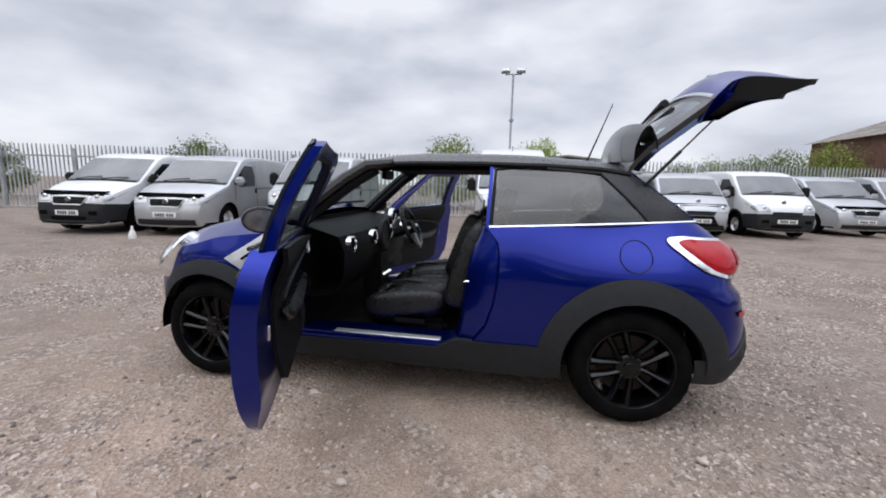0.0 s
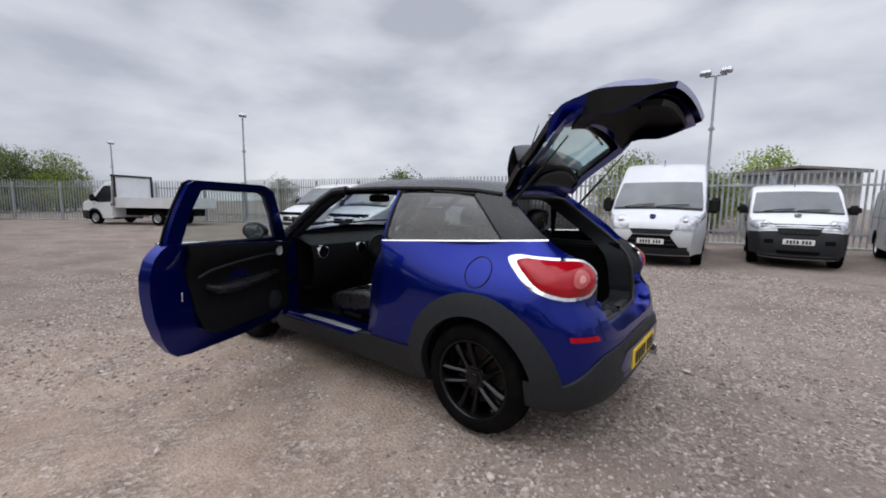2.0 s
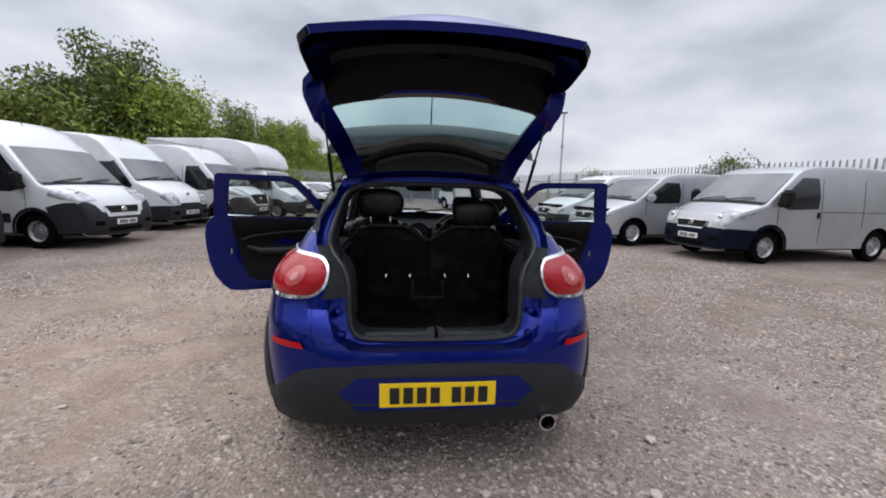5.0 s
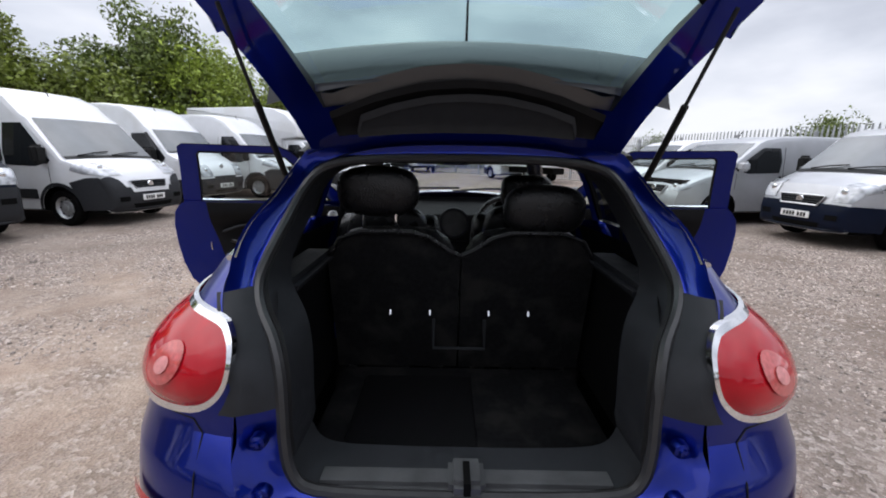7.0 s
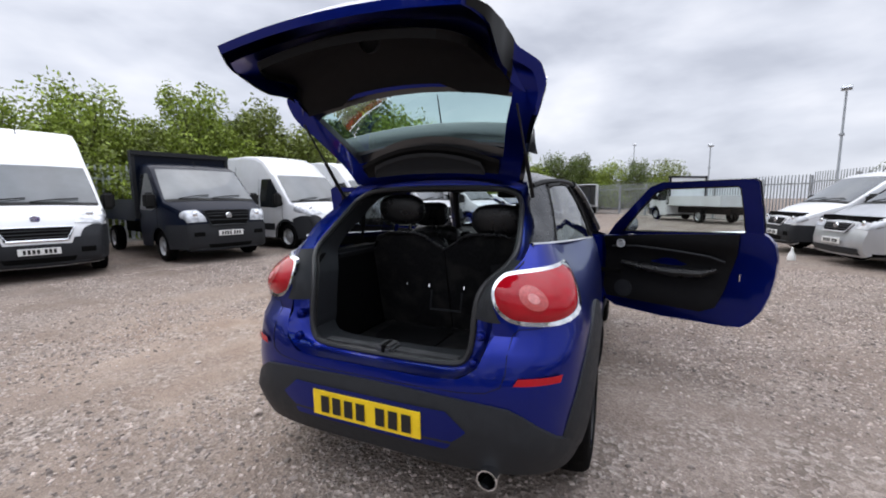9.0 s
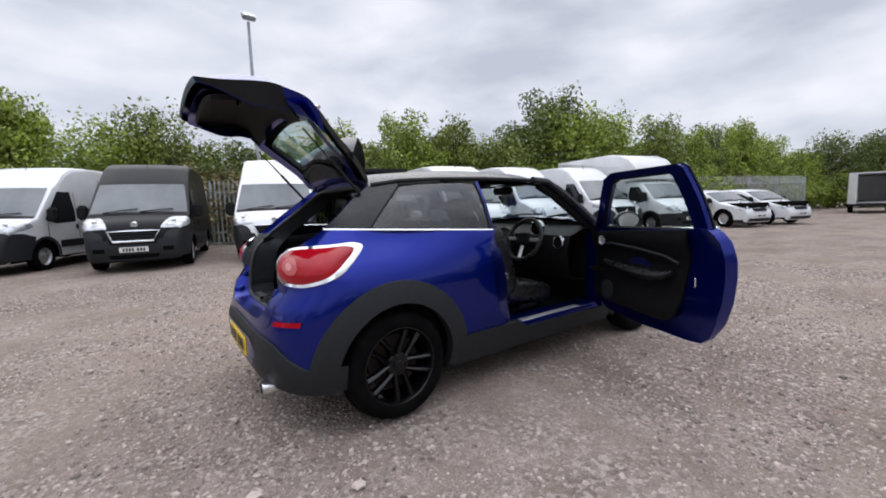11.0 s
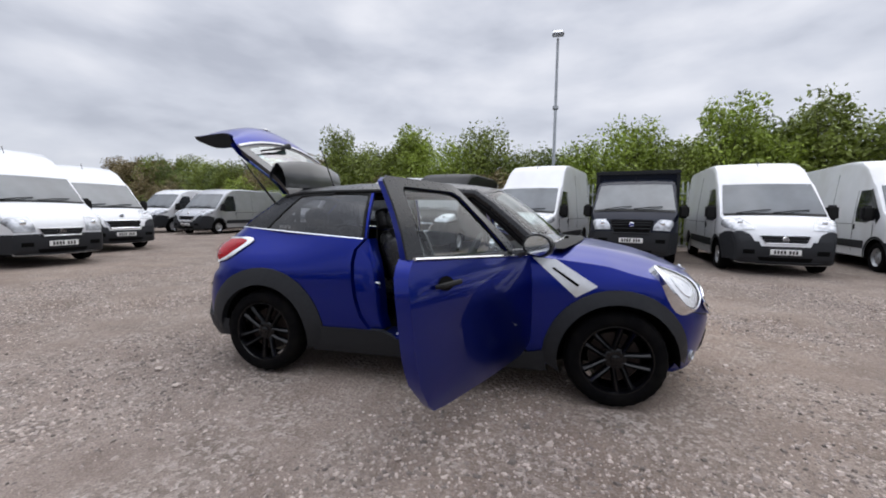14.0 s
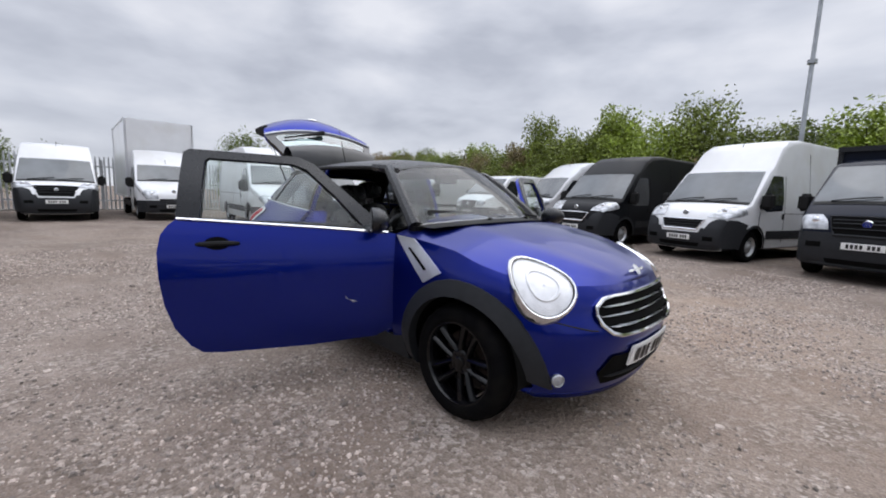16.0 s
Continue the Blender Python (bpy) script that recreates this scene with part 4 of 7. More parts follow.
    for s in (1, -1):
        pg = [(wsb - 0.22, zw + 0.06), (wst - 0.10, ztop), (wst - 0.52, ztop), (wst - 0.58, zw + 0.22), (wst - 0.54, zw - 0.02), (wsb - 0.55, zw - 0.04)]
        lay = lambda x, z, s=s: (x, s * (half(x, z) + 0.006), z)
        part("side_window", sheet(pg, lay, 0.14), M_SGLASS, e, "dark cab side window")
        if style == "daily":
            part("pillar_band", sheet([(wsb - 0.04, zw + 0.10), (wst - 0.06, ztop + 0.04), (wst - 0.12, ztop + 0.01), (wsb - 0.24, zw + 0.05), (wsb - 0.16, zw - 0.06)], lambda x, z, s=s: (x, s * (half(x, z) + 0.008), z), 0.10), M_BLACKGLASS, e, "black windscreen pillar")
        hinge_x = wst - 0.64
        seams = [tube([(hinge_x, s * (half(hinge_x, z) + 0.001), z) for z in (0.42, 0.8, 1.1, 1.5, ztop)], 0.006, 4)]
        seams.append(tube([(wsb - 0.28, s * (half(wsb - 0.28, z) + 0.001), z) for z in (0.78, 0.95, 1.1)], 0.006, 4))
        if not box_kind and seam:
            for xx in (hinge_x - 1.15, -(length - 0.30)):
                seams.append(tube([(xx, s * (half(xx, z) + 0.001), z) for z in (0.75, 1.1, 1.5, roof_z - 0.3)], 0.006, 4))
            seams.append(tube([(x, s * (half(x, 1.06) + 0.001), 1.06) for x in (hinge_x, hinge_x - 1.2, -(length - 0.3))], 0.006, 4))
        for line in seams:
            part("door_seam", line, M_RUBBER, e)
        if door_handle:
            part("door_handle", box(hinge_x + 0.05, hinge_x + 0.11, s * (half(hinge_x, 1.0) + 0.012) - 0.012, s * (half(hinge_x, 1.0) + 0.012) + 0.012, 0.93, 1.06, 0.01), M_RUBBER, e)
        mx = wsb - 0.30
        mir = box(mx - 0.10, mx + 0.07, -0.11, 0.11, zw - 0.02, zw + (0.32 if style not in ("small", "car", "vito") else 0.19), 0.05, 3)
        mir.transform(Matrix.Translation((0, s * (W + 0.11), 0.03)))
        mo = part("door_mirror", mir, M_RUBBER if style not in ("vito", "small") or bumper is not paint else paint, e)
        arm = tube([(mx, s * (half(mx, zw) - 0.02), zw + 0.02), (mx, s * (W + 0.06), zw + 0.06)], 0.025, 6)
        part("mirror_arm", arm, M_RUBBER, mo)
        if rubbing and not box_kind:
            x0, x1 = -(fo + arch + 0.06), -(fo + wb - arch - 0.06)
            part("rubbing_strip", sheet([(x0, 0.50), (x1, 0.50), (x1, 0.68), (x0, 0.68)], lambda x, z, s=s: (x, s * (half(x, z) + 0.012), z), 0.3, thick=0.012, inward=(0, -s, 0)), bumper if bumper is not paint else paint, e)
        if bumper is not paint:
            ring = circle(-fo, r_w, arch + 0.065, 13, 186, -6) + circle(-fo, r_w, arch, 13, -6, 186)
            part("wheel_arch", sheet(ring, lambda x, z, s=s: (x, s * (half(x, z) + 0.008), max(z, 0.28)), 0.12), bumper, e)
    tyre, rimm = WHEELS[rim]
    for ax in [-fo, -(fo + wb)]:
        for s in (1, -1):
            wheel_parts(e, ax, s * (W - 0.15), 0.335, 0.22, s, None, tyre, rimm)
    ant = strip_pt(len(prof) - 2.6 if not box_kind else min(len(pr) - 3.2, iw + 1.6), 0.0, 0.0)
    part("aerial", tube([ant, (ant[0] - 0.08, 0, ant[2] + 0.16)], 0.008, 5), M_RUBBER, e)
    if box_kind == "box":
        hi = front_h or 3.2
        part("chassis", box(-(length - 0.1), -cab_end, -0.42, 0.42, 0.42, 0.72, 0.02), M_DARK, e)
        part("box_body", box(-length, -(cab_end + 0.10), -W - 0.06, W + 0.06, 0.75, hi, 0.05, 2), paint, e, "plain panelled load box")
        fr = bmesh.new()
        for yy in (-W - 0.062, W + 0.062):
            for zz in (0.78, hi - 0.03):
                box(-length - 0.005, -(cab_end + 0.095), yy - 0.02, yy + 0.02, zz - 0.03, zz + 0.03, bm=fr)
            for xx in (-length, -(cab_end + 0.11)):
                box(xx - 0.03, xx + 0.03, yy - 0.02, yy + 0.02, 0.78, hi, bm=fr)
        part("box_frame", fr, M_SILVER, e, smooth=False)
        part("side_guard", box(-(fo + wb - 0.5), -(cab_end + 0.3), -W, W, 0.42, 0.62, 0.02), M_PLAST, e)
    if box_kind == "tipper":
        part("chassis", box(-(length - 0.1), -cab_end, -0.42, 0.42, 0.45, 0.80, 0.02), M_DARK, e)
        bed = box(-length, -(cab_end + 0.15), -W - 0.05, W + 0.05, 0.85, 0.92)
        for args in ((-length, -(cab_end + 0.15), -W - 0.05, -W - 0.01, 0.92, 1.35), (-length, -(cab_end + 0.15), W + 0.01, W + 0.05, 0.92, 1.35), (-length, -length + 0.04, -W, W, 0.92, 1.35)):
            box(*args, bm=bed)
        part("tipper_bed", bed, paint, e, smooth=False)
        hb = box(-(cab_end + 0.16), -(cab_end + 0.10), -W - 0.05, W + 0.05, 0.92, 2.36)
        part("headboard", hb, paint, e, "tall dark mesh headboard behind the cab", smooth=False)
        fr = bmesh.new()
        for yy in (-W - 0.05, W - 0.03):
            box(-(cab_end + 0.22), -(cab_end + 0.06), yy, yy + 0.08, 0.9, 2.42, bm=fr)
        box(-(cab_end + 0.22), -(cab_end + 0.02), -W - 0.05, W + 0.05, 2.36, 2.46, bm=fr)
        part("headboard_frame", fr, M_PLAST, e, smooth=False)
    return e


def luton_box(e, length, hi, W):
    """A moulded load box that bulges forward over the cab roof."""
    pr = [(-2.05, 0.78), (-2.05, 1.90), (-1.60, 1.93), (-1.40, 1.99), (-1.38, 2.12), (-1.52, 2.45), (-1.85, 2.78), (-2.3, hi - 0.08), (-2.9, hi), (-length + 0.05, hi), (-length, hi - 0.05), (-length, 0.78)]
    R = 0.08
    rows = []
    for i, (x, z) in enumerate(pr):
        a, b = pr[max(0, i - 1)], pr[min(len(pr) - 1, i + 1)]
        d = math.hypot(b[0] - a[0], b[1] - a[1])
        nx, nz = -(b[1] - a[1]) / d * R, (b[0] - a[0]) / d * R
        rows.append([(x + nx, W, z + nz), (x + nx * 0.3, W - R * 0.3, z + nz * 0.3), (x, W - R, z), (x, -(W - R), z), (x + nx * 0.3, -(W - R * 0.3), z + nz * 0.3), (x + nx, -W, z + nz)])
    bm = grid_mesh(rows)
    vs = list(bm.verts)
    k = len(rows[0])
    bm.faces.new([vs[i * k] for i in range(len(rows))])
    bm.faces.new([vs[i * k + k - 1] for i in range(len(rows))][::-1])
    bm.faces.new([vs[0], vs[k - 1], vs[(len(rows) - 1) * k + k - 1], vs[(len(rows) - 1) * k]])
    part("load_box", bm, M_WHITEP, e, "white moulded load box reaching over the cab", sharp=40)


SILV, DARKB = M_SILVP, M_DARKP
# the north row, noses to the car
van("van", (-9.05, 4.35), 278, "white panel van with dark bumper parked beside another van", "vito", 4.75, 1.9, 0.9, 3.2, M_WHITEP, M_PLAST, "steel", grille="bar", plate_z=0.48, rubbing=False)
van("van", (-6.95, 4.72), 279, "silver panel van with painted bumper and alloy wheels", "vito", 4.75, 1.9, 0.9, 3.2, SILV, SILV, "alloy", grille="bar", plate_z=0.48, rubbing=False)
van("van", (-4.55, 6.08), 277, "older silver short panel van with dark bumper", "old_transit", 4.86, 1.97, 0.93, 2.93, SILV, M_NAVYP, "steel", grille="bar", rubbing=False)
van("van", (0.63, 6.97), 275, "silver-white high-roof van with black trapezoid grille", "transit_high", 4.97, 1.99, 0.96, 2.93, M_PEARL, M_PEARL, "alloy", grille="slim", plate_z=0.55, rubbing=False, low_mouth=True)
van("van", (3.13, 8.66), 273, "small white electric van with black bumper by the fence", "small", 4.4, 1.75, 0.9, 2.72, M_WHITEP, M_PLAST, "black", grille="slim", plate_z=0.58, rubbing=False)
van("van", (5.71, 9.35), 269, "small silver panel van with black grille", "small", 4.42, 1.83, 0.87, 2.66, SILV, SILV, "alloy", grille="slim", plate_z=0.48, rubbing=False, low_mouth=True)
van("van", (8.21, 10.01), 273, "white panel van with dark grey bumper", "trafic", 4.78, 1.9, 0.85, 3.1, M_WHITEP, M_PLAST, "alloy", grille="slim", rubbing=False)
van("van", (11.3, 11.6), 272, "silver panel van parked at the row's end", "vito", 4.75, 1.9, 0.9, 3.2, SILV, SILV, "alloy", grille="bar", plate_z=0.48, rubbing=False)
van("van", (14.2, 13.0), 272, "pale blue panel van behind the silver one", "trafic", 4.78, 1.9, 0.85, 3.1, M_SILVP, M_PLAST, "alloy", grille="slim", rubbing=False)
# the south row, backs to the hedge
van("van", (15.5, -12.8), 87, "long silver panel van with grey bumper", "ducato_low", 6.0, 2.05, 0.95, 4.0, SILV, M_PLAST, "steel", grille="mouth")
van("van", (18.6, -13.2), 87, "white panel van at the far end of the row", "ducato_low", 5.4, 2.05, 0.95, 3.45, M_WHITEP, M_PLAST, "steel", grille="slim")
van("van", (9.09, -11.2), 84, "white low-roof van with large black grille", "transit", 5.0, 2.06, 1.0, 3.3, M_WHITEP, M_PLAST, "steel", grille="tall", plate_z=0.56, rubbing=False)
van("van", (5.75, -10.1), 64, "white panel van with grey bumper and side strips", "ducato", 5.4, 2.05, 0.95, 3.45, M_WHITEP, M_PLAST, "steel", grille="slim")
van("van", (2.70, -8.25), 79, "charcoal panel van with chrome-framed grille", "ducato", 5.4, 2.05, 0.95, 3.45, DARKB, M_PLAST, "steel", grille="mouth")
van("van", (-0.12, -7.85), 72, "white high-roof panel van with grey bumper", "ducato_high", 5.4, 2.05, 0.95, 3.45, M_WHITEP, M_PLAST, "steel", grille="mouth")
van("tipper_truck", (-3.0, -6.95), 76, "navy cab tipper truck with tall headboard", "transit", 5.6, 2.06, 1.0, 3.5, M_NAVYP, M_PLAST, "steel", "tipper", grille="tall", plate_z=0.62, category="truck")
van("van", (-5.78, -6.12), 81, "white panel van with dark bumper corners", "ducato", 5.4, 2.05, 0.95, 3.45, M_WHITEP, M_PLAST, "steel", grille="bar")
van("van", (-9.0, -6.3), 80, "white high-roof van with black lower bumper", "daily", 6.0, 2.0, 1.0, 3.5, M_WHITEP, M_PLAST, "steel", grille="slim", rubbing=True)
van("van", (-11.2, -5.0), 80, "white panel van with dark grille and bumper", "ducato", 5.6, 2.05, 0.85, 3.7, M_WHITEP, M_PLAST, "steel", grille="tall")
luton = van("box_van", (-13.4, -3.9), 76, "white box van with load box over the cab", "trafic", 6.2, 2.0, 0.85, 3.8, M_WHITEP, M_PLAST, "steel", "tipper", grille="slim", category="van")
for o in [o for o in luton.children if o.name.split(".")[0] in ("tipper_bed", "headboard", "headboard_frame")]:
    bpy.data.objects.remove(o)
luton_box(luton, 6.2, 3.05, 1.06)
van("car", (-17.0, -2.9), 72, "white hatchback parked beyond the box van", "car", 4.2, 1.8, 0.85, 2.6, M_WHITEP, M_WHITEP, "alloy", grille="slim", rubbing=False, category="car", plate_z=0.45)
van("car", (-19.3, -2.2), 72, "white hatchback at the end of the line", "car", 4.2, 1.8, 0.85, 2.6, M_WHITEP, M_WHITEP, "alloy", grille="slim", rubbing=False, category="car", plate_z=0.45)
# the east row, noses to the west
van("van", (9.3, -3.28), 172, "older white high-roof van with black bumper", "daily", 5.9, 2.0, 1.0, 3.5, M_WHITEP, M_PLAST, "steel", grille="bar", rubbing=True)
van("van", (10.96, -6.07), 168, "white panel van with black-framed grille", "ducato", 5.4, 2.05, 0.95, 3.45, M_WHITEP, M_PLAST, "steel", grille="mouth")
van("van", (15.5, -8.4), 170, "white panel van standing further back", "ducato_low", 5.4, 2.05, 0.95, 3.45, M_WHITEP, M_PLAST, "steel", grille="mouth")
van("van", (14.89, 1.67), 175, "white high-roof van with wide black grille", "ducato", 5.9, 2.05, 1.0, 3.6, M_WHITEP, M_PLAST, "steel", grille="tall", plate_z=0.62)
van("lorry", (14.46, -1.39), 177, "white box lorry with tall load box", "daily", 6.8, 2.1, 1.0, 3.9, M_WHITEP, M_PLAST, "steel", "box", grille="slim", category="lorry", front_h=3.7)
van("lorry", (13.9, 4.9), 175, "grey box lorry beside the white van", "daily", 6.8, 2.1, 1.0, 3.9, M_GREYB, M_PLAST, "steel", "box", grille="slim", category="lorry", front_h=3.3)
# far west
flat = van("flatbed_truck", (-25.3, 3.1), 208, "flatbed truck with pale drop sides and dark cage", "transit", 6.2, 2.06, 1.0, 3.6, M_WHITEP, M_PLAST, "steel", "tipper", grille="tall", category="truck")


def open_van():
    e = thing("van", pose(-31.3, -1.9, 0, 0, 0, 10), "white van with both rear doors standing open", "van", group="vans parked round the yard")
    shell = bmesh.new()
    for args in ((-5.2, 0, -1.0, -0.93, 0.5, 2.35), (-5.2, 0, 0.93, 1.0, 0.5, 2.35), (-5.2, 0, -1.0, 1.0, 2.28, 2.35), (-5.2, 0, -1.0, 1.0, 0.5, 0.62), (-5.2, -5.12, -1.0, 1.0, 0.5, 2.3)):
        box(*args, bevel=0.03, bm=shell)
    part("body", shell, M_WHITEP, e)
    for s in (1, -1):
        d = box(-0.02, 0.03, 0.0, 0.95, 0.55, 2.3, 0.02)
        d.transform(Matrix.Translation((0.02, s * 0.98, 0)) @ Matrix.Rotation(radians(-105 if s > 0 else -70), 4, "Z"))
        part("rear_door", d, M_WHITEP, e, "white rear door swung open")
    part("bumper", box(-0.05, 0.10, -0.95, 0.95, 0.42, 0.58, 0.03), M_PLAST, e)
    part("load_lining", box(-5.0, -0.4, -0.92, 0.92, 0.63, 0.66), M_CONC, e)
    tyre, rimm = WHEELS["steel"]
    for ax in (-1.0, -4.3):
        for s in (1, -1):
            wheel_parts(e, ax, s * 0.86, 0.335, 0.22, s, None, tyre, rimm)


open_van()


# ---- buildings and distance ----
def shed():
    e = thing("shed", pose(3.55, 26.6, 0, 0, 0, 3), "low flat-roofed concrete shed behind the fence", "shed")
    part("wall", box(-2.25, 2.25, -2.4, 2.4, 0, 3.02), M_CONC, e, smooth=False)
    part("roof", grid_mesh([[(-2.5, y, 3.04 + dz), (0.0, y, 3.30 + dz), (2.5, y, 3.04 + dz)] for y, dz in ((-2.7, -0.12), (-2.7, 0.0), (2.7, 0.0), (2.7, -0.12))]), M_ROOFSHEET, e, "grey sheet roof with overhang", smooth=False)
    part("fascia", box(-2.52, 2.52, -2.74, -2.70, 2.88, 3.04), M_GALVDARK, e, smooth=False)
    part("door", box(-2.1, -0.2, -2.44, -2.40, 0.1, 2.8), M_GALVDARK, e, smooth=False)
    part("shutter", box(0.2, 2.1, -2.44, -2.40, 0.1, 2.7), M_CONC, e, smooth=False)


def barn():
    e = thing("barn", pose(35.5, 34.0, 0, 0, 0, 0), "brown brick barn with pitched roof beyond the yard", "barn")
    bm = bmesh.new()
    pr = [(-9.5, 0), (-9.5, 5.6), (0, 8.9), (9.5, 5.6), (9.5, 0)]
    a = [bm.verts.new((x, -5, z)) for x, z in pr]
    b = [bm.verts.new((x, 5, z)) for x, z in pr]
    bm.faces.new(a)
    bm.faces.new(b[::-1])
    for i in range(4):
        if i not in (1, 2):
            bm.faces.new((a[i], b[i], b[i + 1], a[i + 1]))
    part("wall", bm, M_BRICK, e, smooth=False)
    for s in (1, -1):
        bm = bmesh.new()
        n = 40
        rows = []
        for i in range(n + 1):
            y = -5.4 + 10.8 * i / n
            dz = 0.05 * (i % 2)
            rows.append([(s * 10.0, y, 5.42 + dz + 0.1), (0, y, 8.9 + dz + 0.1)])
        part("roof", grid_mesh(rows), M_ROOFSHEET, e, "brown corrugated roof", smooth=False)
    part("downpipe", box(2.2, 2.9, -5.2, -5.0, 0, 6.0), M_CONC, e, smooth=False)
    part("lean_to", box(-9, 12, -9.5, -5.05, 0, 4.2), M_GALVDARK, e, smooth=False)


def stack():
    e = thing("steel_stack", pose(-9.2, -16.6, 0, 0, 0, 28), "slim grey sheet-steel stack rising above the hedge", "stack")
    part("casing", box(-0.62, -0.02, -0.35, 0.35, 0, 4.75, 0.02, 1), M_GALVDARK, e, smooth=False)
    part("casing", box(0.02, 0.52, -0.30, 0.30, 0, 5.05, 0.02, 1), M_GREYB, e, smooth=False)
    for z in (1.2, 2.6, 4.0):
        part("band", box(-0.65, 0.55, -0.37, 0.37, z, z + 0.07, 0.01, 1), M_GALVDARK, e, smooth=False)


shed(), barn(), stack()


def cone_bottle():
    e = tagged(new("bottle", mesh_of(lathe([(0.001, 0), (0.07, 0.0), (0.075, 0.06), (0.06, 0.12), (0.025, 0.2), (0.02, 0.26), (0.001, 0.27)], 14, "z"), M_WHITEPLATE)), "small white plastic bottle standing on the gravel", "bottle")
    e.location = (-7.3, 4.2, 0)


cone_bottle()


# ---- the blue car ----
M_SILL = material("scuffed_grey_plastic", (0.055, 0.056, 0.058), 0.5, vary=0.3, scale=14, bump=0.2, bump_scale=300)
def smooth01(t):
    t = min(1.0, max(0.0, t))
    return t * t * (3 - 2 * t)


NOSE_U, TAIL_U, SPAN = -1.2, 1.35, 1.8
NOSE_N, TAIL_N = 2.5, 4.0
HW_Z, HW_W = [0.16, 0.30, 0.45, 0.62, 0.78, 0.92, 1.02, 1.10, 1.18], [0.745, 0.806, 0.838, 0.845, 0.842, 0.826, 0.798, 0.765, 0.72]
NX_Z, NX_X = [0.16, 0.30, 0.45, 0.56, 0.605, 0.64, 0.72, 0.82, 0.90, 1.0], [1.90, 1.97, 2.012, 2.026, 2.018, 1.988, 1.965, 1.91, 1.80, 1.66]
TX_Z, TX_X = [0.16, 0.30, 0.42, 0.55, 0.66, 0.745, 0.80, 0.96, 1.06, 1.13, 1.20], [1.85, 1.95, 1.985, 1.985, 1.965, 1.94, 1.885, 1.872, 1.80, 1.71, 1.64]


HW, NX, TX = Curve(HW_Z, HW_W), Curve(NX_Z, NX_X), Curve(TX_Z, TX_X)


def half_w(u, z):
    w = HW(z)
    w -= 0.085 * smooth01((u - 0.55) / 0.8) * smooth01((z - 0.80) / 0.30)
    w -= 0.035 * smooth01((-0.75 - u) / 0.5) * smooth01((z - 0.78) / 0.2)
    return w


def skin(u, z, s=1, off=0.0):
    """The car's outer skin: u runs from the nose's middle along the flank to the tail's middle, z is the height."""
    def at(u):
        if u < NOSE_U:
            a = min(1.0, (NOSE_U - u) / SPAN) * math.pi / 2
            e = 2 / NOSE_N
            d = NX(z) + NOSE_U
            return NOSE_U - d * math.sin(a) ** e, half_w(NOSE_U, z) * max(0.0, math.cos(a)) ** e
        if u > TAIL_U:
            a = min(1.0, (u - TAIL_U) / SPAN) * math.pi / 2
            e = 2 / TAIL_N
            d = TX(z) - TAIL_U
            return TAIL_U + d * math.sin(a) ** e, half_w(TAIL_U, z) * max(0.0, math.cos(a)) ** e
        return u, half_w(u, z)
    x, y = at(u)
    if off:
        x0, y0 = at(u - 0.02)
        x1, y1 = at(u + 0.02)
        d = math.hypot(x1 - x0, y1 - y0) or 1.0
        x, y = x - (y1 - y0) / d * off, y + (x1 - x0) / d * off
    return (x, s * y, z)


def u_of_x(x, z):
    if x < NOSE_U:
        q = min(1.0, (NOSE_U - x) / (NX(z) + NOSE_U))
        return NOSE_U - math.asin(q ** (NOSE_N / 2)) / (math.pi / 2) * SPAN
    if x > TAIL_U:
        q = min(1.0, (x - TAIL_U) / (TX(z) - TAIL_U))
        return TAIL_U + math.asin(q ** (TAIL_N / 2)) / (math.pi / 2) * SPAN
    return x


def u_of_y(y, z, tail=True):
    q = min(1.0, y / half_w(TAIL_U if tail else NOSE_U, z))
    a = math.acos(q ** ((TAIL_N if tail else NOSE_N) / 2)) / (math.pi / 2) * SPAN
    return TAIL_U + a if tail else NOSE_U - a


def flank(pts):
    """Outline points given as (x, z), turned into (u, z)."""
    return [(u_of_x(x, z), z) for x, z in pts]


WHEEL_R, AXLE_F, AXLE_R = 0.328, -1.298, 1.298
CAR = thing("car", pose(0, 0, 0), "blue three-door compact car with black roof, both doors and tailgate open", "car")
# thing > part > sub-part: panels hang on the car, trims on their panel


SHOULDER = Curve([-3.0, -2.4, -1.9, -1.5, -1.2, -0.73], [0.80, 0.81, 0.835, 0.885, 0.94, 0.995])


def shoulder(u):
    return SHOULDER(u)


def belt(x):
    return 1.07 + 0.057 * (x - 0.47)


BUMPER = Curve([1.60, 1.95, 2.3, 2.6, 3.15], [0.40, 0.40, 0.47, 0.545, 0.575])


def bumper_top(u):
    return BUMPER(u)


